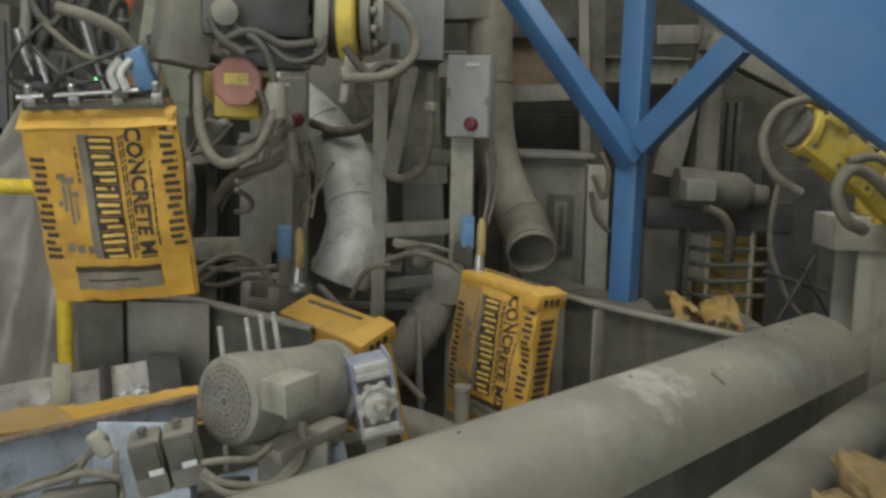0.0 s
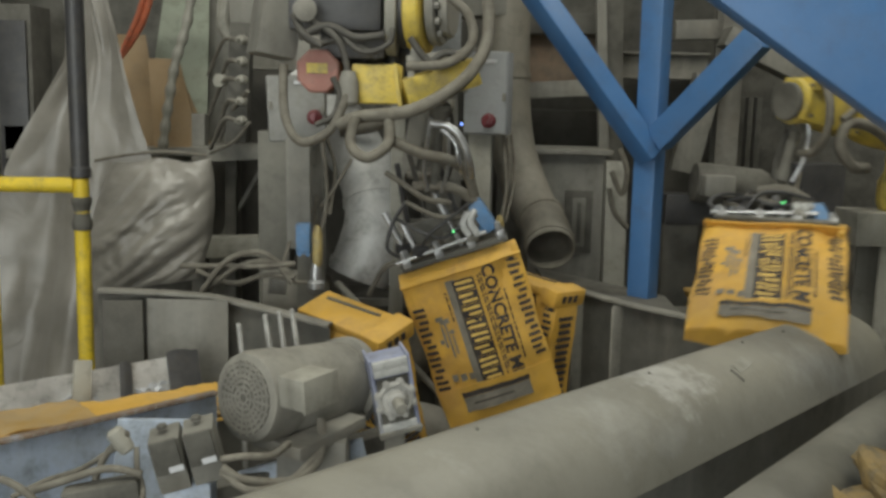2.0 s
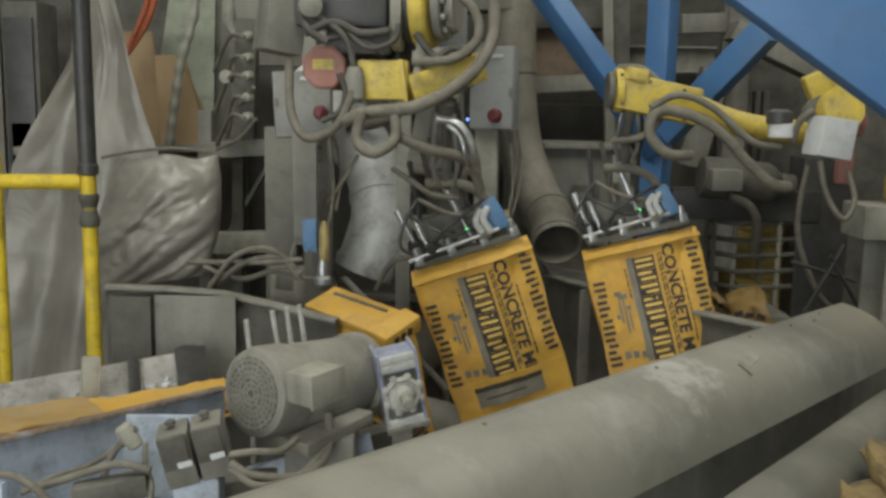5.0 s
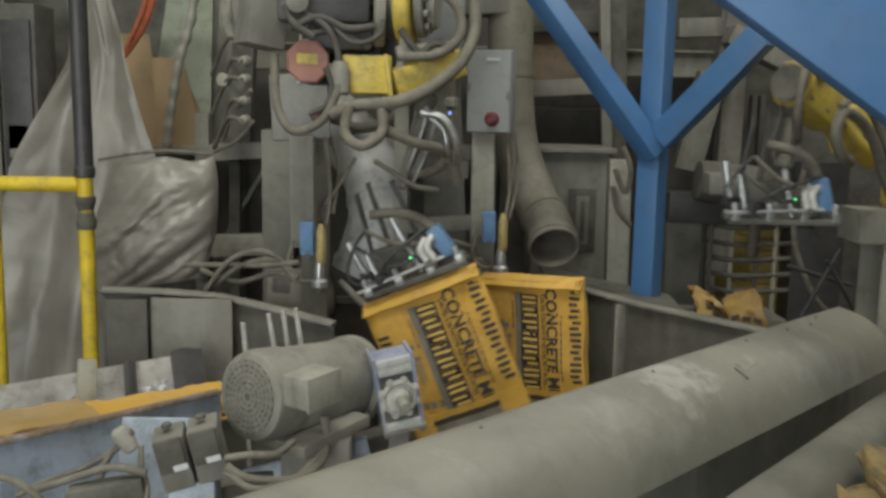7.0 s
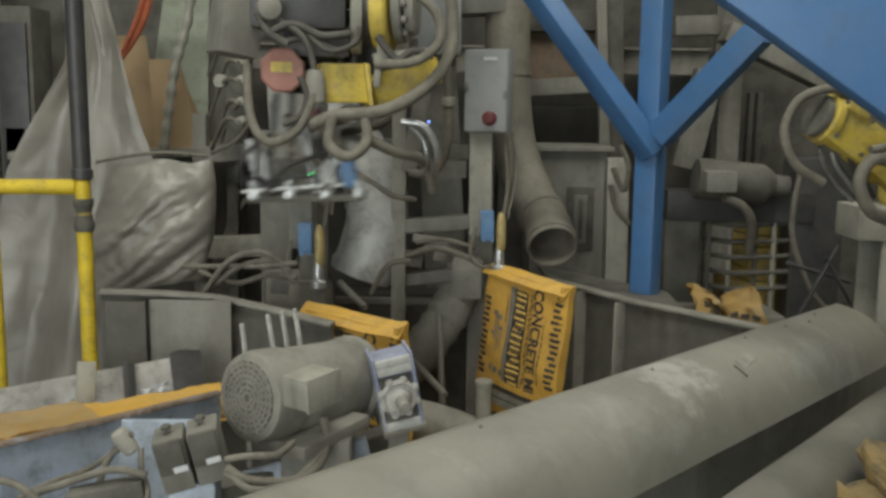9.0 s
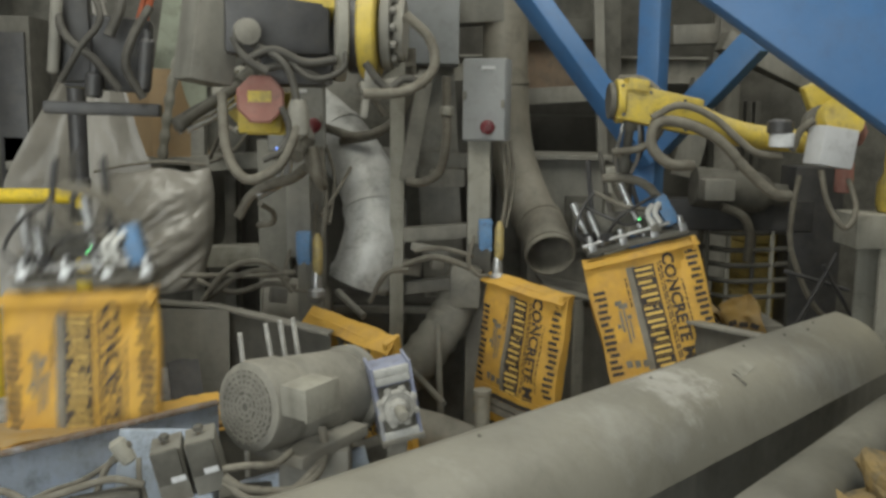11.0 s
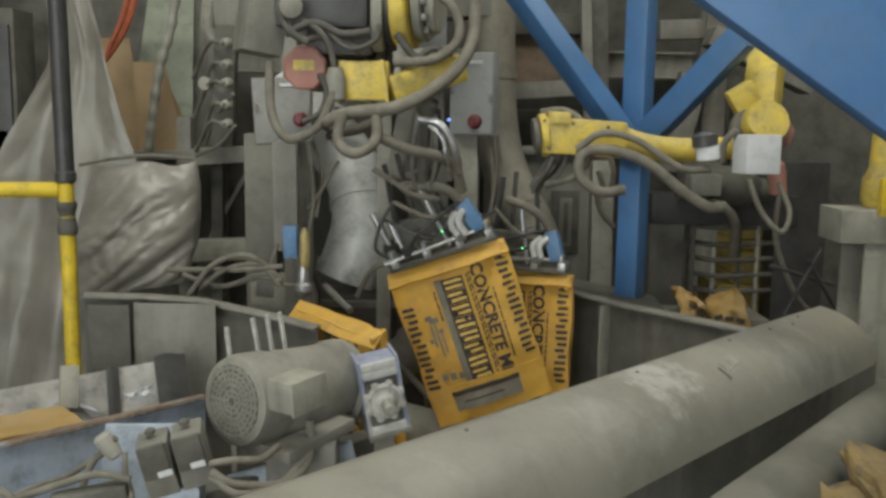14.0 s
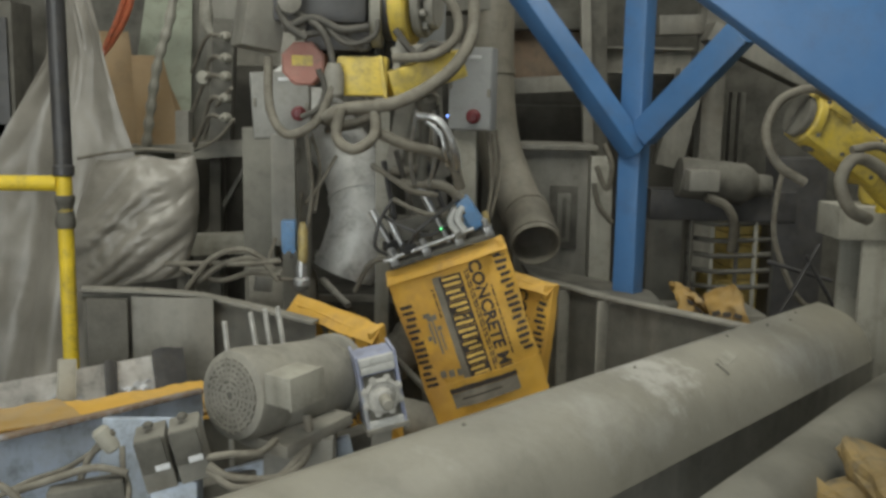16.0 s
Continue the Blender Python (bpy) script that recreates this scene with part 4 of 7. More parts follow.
tube(bm, [(1.495, 4.000, 1.667), (1.475, 4.000, 1.524), (1.478, 4.000, 1.356), (1.572, 4.000, 1.138), (1.664, 4.000, 1.041)], 0.012, 8)
part("hose", bm, HOSE, drv)
for a, b in (((1.493, 3.900, 1.060), (1.634, 3.900, 1.350)), ((1.580, 3.900, 1.301), (1.729, 3.900, 1.065)), ((1.436, 3.950, 1.266), (1.716, 3.950, 1.187))):
    bm = B()
    rod(bm, a, b, 0.009)
    part("strut", bm, BLACK, drv)

# ---- blue steel frame ----
bs = thing("blue_steel_frame", ((0.816, 3.750, 1.218)[0], 3.75, 0), "blue painted steel column with diagonal braces", "steel frame")
c0 = Vector((0.811, 3.750, 1.218))
bm = B()
box(bm, 0.092, 0.092, 4.0, pose(c0.x - 0.006, 3.75, 2.0, 0, 0, 52), 0.008)
part("column", bm, BLUE, bs)
bm = B()
beam(bm, (0.290, 3.690, 2.385), (0.802, 3.700, 1.728), 0.086, 0.086, 0.008, up=(0.1, -0.8, 0.7))
part("brace", bm, BLUE, bs)
bm = B()
beam(bm, (0.822, 3.700, 1.792), (1.106, 3.450, 2.172), 0.085, 0.1, 0.008)
part("brace", bm, BLUE, bs)
nb = thing("blue_beam", (0.762, 1.700, 2.000), "large blue painted steel box beam overhead", "steel beam")
bm = B()
e0, e1 = Vector((0.515, 1.850, 2.108)), Vector((0.853, 1.800, 1.870))
d = (e1 - e0).normalized()
nrm = d.cross(Vector((0, -1, 0))).normalized()
if nrm.z < 0:
    nrm = -nrm
e0, e1 = e0 - d * 0.5, e1 + d * 0.35
depth = d.cross(nrm)
depth = depth if depth.y > 0 else -depth
beam(bm, e0 + nrm * 0.18 + depth * 0.04, e1 + nrm * 0.18 + depth * 0.04, 0.07, 0.36, 0.02, up=nrm)
part("box_section", bm, BLUE, nb)
bm = B()
foot = e1 + nrm * 0.18
beam(bm, (foot.x, foot.y + 0.1, 0), (foot.x, foot.y + 0.1, foot.z + 0.1), 0.15, 0.15, 0.008)
part("post", bm, BLUE, nb)

# ---- right-hand steel table column, with the robot's pedestal ----
tc = thing("pedestal_column", ((1.421, 3.200, 1.527)[0], 3.3, 0), "pale dusty steel pedestal with a wide cap", "pedestal")
a = Vector((1.445, 3.300, 1.451))
bm = B()
box(bm, 0.6, 0.2, 0.12, pose(a.x + 0.3, 3.4, a.z + 0.06), 0.006)
part("cap", bm, PALE, tc)
bm = B()
ibeam(bm, (a.x + 0.2, 3.42, 0), (a.x + 0.2, 3.42, a.z - 0.002), 0.2, 0.2, 0.014)
part("column", bm, PALE, tc)
bm = B()
box(bm, 0.4, 0.03, 0.13, pose(a.x + 0.3, 3.24, a.z + 0.17), 0.004)
for i in range(7):
    box(bm, 0.012, 0.012, 0.12, pose(a.x + 0.13 + 0.05 * i, 3.216, a.z + 0.17), 0)
part("guard", bm, RAIL_YELLOW, tc, "yellow guard plate")
bm = B()
box(bm, 0.14, 0.12, 0.95, pose((1.432, 3.000, 1.166)[0], 3.0, 0.475), 0.01)
tagged(part("red_drum_guard", bm, PINK), "faded red guard at the pedestal", "guard")

# ---- foreground: conveyor, motor, cover ----
cv = thing("bag_conveyor", ((-0.905, 2.300, 1.073)[0], 2.4, 0), "pale blue painted bag magazine conveyor", "conveyor")
f0, f1 = Vector((-1.156, 2.050, 1.086)), Vector((-0.606, 2.500, 1.116))
g0, g1 = Vector((-1.356, 2.420, 1.087)), Vector((-0.763, 2.850, 1.114))
bm = B()
vs = [bm.verts.new(v) for v in (f0, f1, f1 + Vector((0, 0, -0.34)), f0 + Vector((0, 0, -0.34)))]
bm.faces.new(vs)
bmesh.ops.solidify(bm, geom=bm.faces[:], thickness=0.008)
part("side_plate", bm, CBLUE, cv)
bm = B()
beam(bm, f0 + Vector((0, -0.008, 0.004)), f1 + Vector((0, -0.008, 0.004)), 0.022, 0.012, 0.003)
part("edge_rail", bm, RUSTY, cv, "worn steel edge rail")
bm = B()
vs = [bm.verts.new(v) for v in (g0 + Vector((0, 0, 0.02)), g1 + Vector((0, 0, 0.02)), g1 + Vector((0, -0.12, -0.17)), g0 + Vector((0, -0.12, -0.17)))]
bm.faces.new(vs)
bmesh.ops.solidify(bm, geom=bm.faces[:], thickness=0.008)
part("back_plate", bm, TAPE, cv, "worn pale back plate")
bm = B()
vs = [bm.verts.new(v) for v in (f0 + Vector((0, 0.01, -0.085)), f1 + Vector((0, 0.01, -0.085)), g1 + Vector((0, -0.11, -0.15)), g0 + Vector((0, -0.11, -0.15)))]
bm.faces.new(vs)
bmesh.ops.solidify(bm, geom=bm.faces[:], thickness=0.008)
part("bed", bm, DARK, cv)
for s in (0.15, 0.85):
    for q, dy in ((f0.lerp(f1, s), 0.03), (g0.lerp(g1, s), -0.05)):
        bm = B()
        beam(bm, (q.x, q.y + dy, 0), (q.x, q.y + dy, q.z - 0.1), 0.06, 0.06)
        part("leg", bm, CBLUE, cv)
for nm, s, w, dx, top, low in (("strap", 0.72, 0.026, 0.035, 0.026, -0.15), ("rubber_flap", 0.955, 0.075, 0.045, 0.035, -0.13)):
    q = g0.lerp(g1, s)
    bm = B()
    sheet(bm, lambda u, v: q + Vector(((u - 0.5) * w + dx * v, (u - 0.5) * w * 0.9 - 0.012 - 0.1 * v * 0.9, top + (low - top) * v + 0.006 * math.sin(5 * u))), 4, 6, 0.006)
    part(nm, bm, BLACK, cv, "black rubber " + nm.split("_")[-1])
bm = B()
box(bm, 0.05, 0.02, 0.12, pose(-1.007, 2.590, 1.112, -14, 8, 36), 0.004)
part("stop_bracket", bm, PALE, cv, "pale steel stop bracket")
# small white pieces painted in for the glare on the back plate
for s, w, h in ((0.43, 0.035, 0.022), (0.53, 0.04, 0.045), (0.87, 0.04, 0.035), (0.6, 0.025, 0.012), (0.8, 0.02, 0.012)):
    q = g0.lerp(g1, s)
    bm = B()
    sheet(bm, lambda u, v: q + Vector(((u - 0.5) * w + 0.008 * math.sin(9 * v + s * 20), -0.052 + (v - 0.5) * h * 0.5 + (u - 0.5) * w * 0.9, -0.06 + (v - 0.5) * h + 0.006 * math.sin(11 * u + s * 9))), 6, 5, 0.002)
    part("glare_patch", bm, WHITE, cv, "white piece painted in for glare on the plate")
bm = B()
for k in range(26):
    p = f0.lerp(f1, (k + 0.5) / 26)
    lathe(bm, [(0.0015, 0), (0.003, 0), (0.0025, 0.002)], Matrix.Translation(p + Vector((0.01, -0.016, 0.004))) @ pose(0, 0, 0, 90), 8)
tagged(part("rivet_row", bm, DUSTY, cv), kind="stuff")

# lower blue frame with wiring below the motor
lf = thing("motor_frame", ((-0.430, 1.900, 1.100)[0], 2.15, 0), "blue machine frame under the drive motor", "machine frame")
bm = B()
box(bm, 0.2, 0.012, 0.2, pose(*(-0.664, 2.160, 1.055)) @ pose(0, 0, 0, 0, 6, 20), 0.004)
part("gusset", bm, CBLUE, lf)
bm = B()
a = Vector((-0.305, 2.200, 0.942))
box(bm, 0.34, 0.02, 0.36, pose(a.x, a.y, a.z - 0.06, 0, -14, 10), 0.004)
part("side_plate", bm, CBLUE, lf)
bm = B()
beam(bm, (-0.582, 2.050, 0.946), (-0.142, 2.450, 0.975), 0.06, 0.14, 0.006)
part("rail", bm, DARK, lf)
for p in ((-0.567, 2.000, 1.003), (-0.204, 2.300, 0.879)):
    bm = B()
    beam(bm, (p[0], p[1] + 0.05, 0), (p[0], p[1] + 0.05, p[2] + 0.06), 0.07, 0.07)
    part("leg", bm, CBLUE, lf)

mo = thing("drive_motor", (-0.346, 2.200, 1.220), "dusty grey electric drive motor with finned fan cover", "motor")
ax0, ax1 = Vector((-0.438, 2.060, 1.243)), Vector((-0.211, 2.360, 1.207))
ad = (ax1 - ax0).normalized()
mm = along(ax0, ax1)
mm.translation = ax0
L = (ax1 - ax0).length
R0 = 0.106
bm = B()
lathe(bm, [(R0 * 0.8, 0.0), (R0 * 0.94, 0.006), (R0, 0.03), (R0, 0.09), (R0 * 0.97, 0.094)], mm, 40)
fan_cover = part("fan_cover", bm, DUSTY, mo)
bm = B()
lathe(bm, [(R0 * 0.93, 0.095), (R0 * 0.96, 0.1), (R0 * 0.96, L - 0.09), (R0 * 0.9, L - 0.06)], mm, 40)
part("stator_housing", bm, DUSTY, mo)
bm = B()
lathe(bm, [(R0 * 0.9, L - 0.06), (R0 * 1.04, L - 0.055), (R0 * 1.04, L - 0.03), (R0 * 0.8, L - 0.012), (R0 * 0.5, L)], mm, 40)
for k in range(4):
    an = math.radians(45 + 90 * k)
    lathe(bm, [(0.012, 0), (0.012, 0.035), (0.007, 0.04)], mm @ pose(R0 * 0.98 * math.cos(an), R0 * 0.98 * math.sin(an), L - 0.07), 10)
part("end_bell", bm, DUSTY, mo)
# fan grille: dark disc painted for the hollow's shade, with many dusty bars
bm = B()
lathe(bm, [(R0 * 0.5, -0.001), (R0 * 0.78, -0.001), (R0 * 0.78, 0.004)], mm, 40)
part("grille_shade_disc", bm, DARK, fan_cover)
bm = B()
for rr in (0.12, 0.24, 0.36, 0.48, 0.6, 0.72):
    n = 48
    ring = []
    for k in range(n):
        an = 2 * math.pi * k / n
        ring.append([bm.verts.new(mm @ Vector(((R0 * rr + o) * math.cos(an), (R0 * rr + o) * math.sin(an), z))) for o, z in ((-0.0032, -0.001), (-0.0032, -0.004), (0.0032, -0.004), (0.0032, -0.001))])
    for k in range(n):
        u, v = ring[k], ring[(k + 1) % n]
        for j in range(4):
            bm.faces.new((u[j], u[(j + 1) % 4], v[(j + 1) % 4], v[j]))
for k in range(24):
    an = 2 * math.pi * k / 24
    r0, r1 = (0.1, 0.8) if k % 3 == 0 else (0.36, 0.8)
    a, b = mm @ Vector((R0 * r0 * math.cos(an), R0 * r0 * math.sin(an), -0.002)), mm @ Vector((R0 * r1 * math.cos(an), R0 * r1 * math.sin(an), -0.002))
    beam(bm, a, b, 0.006, 0.004, 0, up=ad)
part("grille", bm, DUSTY, fan_cover)
bm = B()
c = Vector((-0.292, 2.000, 1.282))
d = Vector((ad.x, ad.y, 0)).normalized()
turn = math.degrees(math.atan2(d.y, d.x))
box(bm, 0.1, 0.075, 0.072, pose(c.x, c.y + 0.02, c.z, 0, -4, turn), 0.006)
term = part("terminal_box", bm, PALE, mo)
bm = B()
box(bm, 0.105, 0.008, 0.077, pose(c.x, c.y + 0.02, c.z, 0, -4, turn) @ pose(0, -0.042, 0), 0.003)
part("terminal_lid", bm, PALE, term)
bm = B()
box(bm, 0.22, 0.16, 0.03, pose(c.x - 0.01, c.y + 0.14, c.z - 0.14, 0, -6, turn), 0.005)
beam(bm, (c.x, c.y + 0.14, 0.6), (c.x, c.y + 0.14, c.z - 0.15), 0.16, 0.1)
part("foot", bm, STEEL, mo)
bm = B()
box(bm, 0.05, 0.003, 0.035, mm @ pose(0, -R0 * 0.965, L * 0.73, 90), 0)
part("rating_plate", bm, WHITE, mo)

gb = thing("gearbox", (-0.109, 2.200, 1.225), "pale blue worm gearbox with a round flanged cover", "gearbox")
gc = Vector((-0.119, 2.260, 1.214))
gm = pose(gc.x, gc.y, gc.z, 4, -11, 14) @ Matrix.Scale(0.9, 4)
bm = B()
box(bm, 0.1, 0.09, 0.2, gm, 0.008)
part("housing", bm, GEARPAINT, gb)
for s in (-1, 1):
    bm = B()
    box(bm, 0.008, 0.106, 0.215, gm @ pose(s * 0.052, 0, 0), 0.003)
    part("side_flange", bm, GEARPAINT, gb)
# flat dark plate painted in for the shaded gaps between the flange lugs
bm = B()
box(bm, 0.088, 0.006, 0.13, gm @ pose(0, -0.0465, -0.015), 0.002)
part("shade_plate", bm, DARK, gb)
for z in (0.09, 0.068, -0.09):
    bm = B()
    box(bm, 0.095, 0.014, 0.022, gm @ pose(0, -0.05, z), 0.003)
    part("pad", bm, GALV, gb)
bm = B()
lathe(bm, [(0.05, 0), (0.05, 0.012), (0.043, 0.016), (0.038, 0.012), (0.026, 0.014), (0.025, 0.03), (0.018, 0.032)], gm @ pose(0, -0.046, -0.012, 90), 28)
flange = part("flange_cover", bm, SCUFF, gb)
for k in range(8):
    an = 2 * math.pi * (k + 0.5) / 8
    bm = B()
    lathe(bm, [(0.011, 0), (0.011, 0.012), (0.006, 0.013), (0.006, 0.018), (0.003, 0.018)], gm @ pose(0.05 * math.cos(an), -0.046, -0.012 + 0.05 * math.sin(an), 90), 10)
    part("bolt_lug", bm, SCUFF, flange)
bm = B()
lathe(bm, [(0.016, 0), (0.016, 0.05), (0.013, 0.053), (0.004, 0.053)], gm @ pose(0, -0.075, -0.012, 90), 18)
part("shaft_stub", bm, DUSTY, gb)
bm = B()
box(bm, 0.12, 0.11, 0.014, gm @ pose(0.0, -0.005, -0.107), 0.003)
for s in (-1, 1):
    lathe(bm, [(0.004, 0), (0.009, 0), (0.009, 0.01), (0.004, 0.011)], gm @ pose(0.05 * s, -0.045, -0.122), 8)
beam(bm, gm @ Vector((0, 0.02, -0.11)), Vector((gc.x - 0.01, gc.y + 0.03, 0.5)), 0.05, 0.03)
part("base_plate", bm, STEEL, gb)

# threaded studs behind the motor
for a, b in (((-0.512, 2.350, 1.345), (-0.502, 2.350, 1.245)), ((-0.446, 2.350, 1.370), (-0.427, 2.350, 1.247)), ((-0.410, 2.350, 1.380), (-0.392, 2.350, 1.248)), ((-0.378, 2.350, 1.386), (-0.358, 2.350, 1.248))):
    bm = B()
    rod(bm, a, b, 0.0065, 10)
    beam(bm, b, (b[0], b[1] + 0.02, b[2] - 0.3), 0.012, 0.012)
    tagged(part("threaded_stud", bm, SCUFF), "bright threaded stud standing behind the motor", "stud", "studs behind the motor")

# junction boxes and wiring
jb = thing("junction_boxes", (-0.531, 1.900, 1.135), "two grey cast junction boxes side by side with lids", "junction box")
jm = pose(*(-0.542, 1.950, 1.171), 4, -13, 12)
for s, w in ((-1, 0.066), (1, 0.066)):
    bm = B()
    box(bm, w, 0.09, 0.12, jm @ pose(s * 0.036, 0, -0.02), 0.006)
    jbox = part("box", bm, STEEL, jb)
    bm = B()
    box(bm, w * 0.86, 0.012, 0.075, jm @ pose(s * 0.036, -0.056, 0.008), 0.004)
    part("lid", bm, DARK, jbox)
    bm = B()
    box(bm, 0.03, 0.003, 0.012, jm @ pose(s * 0.034 + 0.014, -0.064, -0.02), 0)
    part("label_plate", bm, WHITE, jbox)
    bm = B()
    lathe(bm, [(0.006, 0), (0.011, 0), (0.011, 0.008), (0.006, 0.011)], jm @ pose(s * 0.036, 0.0, 0.05), 12)
    part("gland", bm, DARK, jbox)
bm = B()
beam(bm, (jm.translation.x, jm.translation.y + 0.04, 0.0), (jm.translation.x, jm.translation.y + 0.04, jm.translation.z - 0.09), 0.1, 0.06)
part("bracket", bm, CBLUE, jb)
for pts, r in (([(-0.272, 2.100, 1.187), (-0.265, 2.080, 1.138), (-0.274, 2.020, 1.104), (-0.319, 1.950, 1.095), (-0.406, 1.900, 1.116), (-0.453, 1.900, 1.142)], 0.014),
               ([(-0.458, 1.920, 1.152), (-0.410, 1.920, 1.160), (-0.355, 1.950, 1.153), (-0.327, 2.000, 1.163)], 0.011),
               ([(-0.453, 1.900, 1.130), (-0.390, 1.880, 1.102), (-0.319, 1.950, 1.095), (-0.269, 2.050, 1.122)], 0.011),
               ([(-0.681, 2.000, 1.177), (-0.707, 2.000, 1.154), (-0.739, 2.000, 1.111), (-0.759, 1.980, 1.046), (-0.775, 1.950, 0.981)], 0.011),
               ([(-0.682, 2.000, 1.158), (-0.726, 2.000, 1.131), (-0.798, 2.020, 1.082), (-0.866, 2.000, 1.062), (-0.920, 1.950, 1.043)], 0.009),
               ([(-0.663, 2.000, 1.145), (-0.656, 1.980, 1.101), (-0.635, 1.950, 1.062), (-0.635, 1.900, 1.007)], 0.009),
               ([(-0.954, 1.900, 1.107), (-0.907, 1.900, 1.102), (-0.860, 1.900, 1.072), (-0.815, 1.900, 1.016)], 0.012),
               ([(-0.883, 1.950, 1.056), (-0.796, 1.950, 1.087), (-0.709, 1.950, 1.114), (-0.636, 1.950, 1.103)], 0.012)):
    bm = B()
    tube(bm, pts, r * 0.72, 10)
    tagged(part("cable", bm, HOSE), "dusty grey cable sagging below the motor", "cable")
bm = B()
lathe(bm, [(0.01, -0.02), (0.017, -0.016), (0.02, 0), (0.02, 0.034), (0.013, 0.042)], Matrix.Translation((-0.691, 2.000, 1.150)) @ pose(0, 0, 0, 0, -35, 0), 20)
tagged(part("elbow_fitting", bm, PALE), "dusty pale conduit elbow fitting", "fitting")
bm = B()
box(bm, 0.16, 0.06, 0.05, pose(*(-0.723, 1.950, 1.057)) @ pose(0, 0, 0, 0, -8, 12), 0.01)
beam(bm, (-0.731, 1.970, 1.038), ((-0.731, 1.970, 1.038)[0], 1.97, 0.0), 0.04, 0.04)
tagged(part("cable_tray", bm, DARK), "dark cable tray below the conveyor", "tray")

# ---- long half-round cover ----
kd = Vector((0.662, 0.749, -0.028)).normalized()
k1, j1 = Vector((1.112, 2.65, 1.355)), Vector((1.231, 2.54, 1.215))
ln = 2.15
k0 = k1 - kd * ln
kn = kd.cross(j1 - k1).normalized()
kn = kn if kn.z > 0 else -kn


def cover_at(u, v):
    """Across the rolled sheet (0 back edge, 0.25 crest, 1 lower lip) and along it."""
    a = k0 + kd * ln * v
    across = j1 - k1
    if u < 0.25:
        s = 1 - u / 0.25
        return a - across.normalized() * 0.05 * s + Vector((-0.05, 0.045, -0.08)) * s + kn * 0.006 * (1 - s)
    s = (u - 0.25) / 0.75
    dent = 0.003 * noise.noise(Vector((u * 3, v * 7, 2)))
    return a + across * s + kn * (0.042 * math.sin(math.pi * s) + 0.006 + dent)


cvr = thing("trough_cover", k0, "long dusty grey rolled steel trough cover with scuffed paint", "trough cover")
bm = B()
sheet(bm, cover_at, 28, 40, 0.004)
part("rolled_sheet", bm, COVER, cvr)
for s in (0.25, 0.93):
    q = k0.lerp(k1, s)
    bm = B()
    beam(bm, (q.x + 0.03, q.y + 0.02, 0), (q.x + 0.03, q.y + 0.02, q.z - 0.03), 0.05, 0.05)
    part("leg", bm, STEEL, cvr)
for u, v in ((0.3, 0.25), (0.3, 0.5), (0.3, 0.7), (0.3, 0.9), (0.36, 0.86), (0.33, 0.8)):
    bm = B()
    lathe(bm, [(0.001, 0), (0.004, 0), (0.003, 0.002), (0.001, 0.003)], Matrix.Translation(cover_at(u, v)) @ kn.to_track_quat("Z", "Y").to_matrix().to_4x4(), 10)
    part("rivet", bm, DARK, cvr)
bm = B()
beam(bm, cover_at(0.52, 0.605) + kn * 0.001, cover_at(0.64, 0.609) + kn * 0.001, 0.006, 0.004, 0.001, up=kn)
part("slot", bm, SHADE, cvr, "dark slot cut in the cover")
bm = B()
sheet(bm, lambda u, v: cover_at(0.48 + 0.1 * u - 0.05 * v, 0.615 + 0.04 * v) + kn * (0.0015 + 0.001 * math.sin(5 * u + 3 * v)), 6, 8, 0.0012)
part("tape_patch", bm, PALE, cvr, "pale tape patch")
# second pipe and bag below it
sp = thing("lower_pipe", (0.761, 1.900, 1.202), "dusty grey pipe running under the cover", "pipe")
bm = B()
tube(bm, [(0.288, 1.120, 1.272), (0.466, 1.350, 1.262), (0.719, 1.700, 1.223), (1.125, 2.250, 1.170), (1.439, 2.600, 1.154)], 0.07, 24)
part("pipe", bm, PIPE_PAINT, sp)
p = (0.719, 1.700, 1.223)
bm = B()
beam(bm, (p[0], p[1], 0), (p[0], p[1], p[2] - 0.03), 0.06, 0.06)
part("leg", bm, STEEL, sp)
bm = B()
sheet(bm, lambda u, v: lerp((0.341, 1.950, 1.046), (1.331, 2.750, 1.176), u) + Vector((0, 0, -0.5 * v)), 3, 2, 0.01)
tagged(part("skirt_plate", bm, STEEL), "dark grimy skirt plate behind the lower pipe", "plate")
for i, (dx, dy, dz, rot, hh) in enumerate(((0.035, 0.0, -0.062, 6, 0.075), (0.085, 0.05, -0.004, -8, 0.045))):
    q = Vector((0.715, 1.420, 1.300))
    t = thing("dusty_bag", (q.x + dx, q.y + dy, q.z + dz), "grimy yellow paper bag lying flat on a pile", "bag")
    m = pose(q.x + dx + 0.04, q.y + dy, q.z + dz, 0, 0, rot)
    bm = B()
    box(bm, 0.25, 0.3, hh, m, 0.03)
    bmesh.ops.subdivide_edges(bm, edges=bm.edges[:], cuts=5, use_grid_fill=True)
    for v in bm.verts:
        v.co += Vector((0.02 * noise.noise(v.co * 11 + Vector((3, 0, 0))), 0.012 * noise.noise(v.co * 13), 0.022 * noise.noise(v.co * 9 + Vector((0, i, 0))) + 0.012 * noise.noise(v.co * 23)))
    part("sack", bm, PILE, t)
    bm = B()
    sheet(bm, lambda u, v: m @ Vector((-0.128 + 0.02 * v, (u - 0.5) * 0.26, hh * (0.15 + 0.42 * v) + 0.008 * noise.noise(Vector((u * 6, v, i))))), 10, 3, 0.004)
    part("folded_end", bm, PILE, t, "torn yellow folded end")
bm = B()
q = Vector((0.715, 1.420, 1.300))
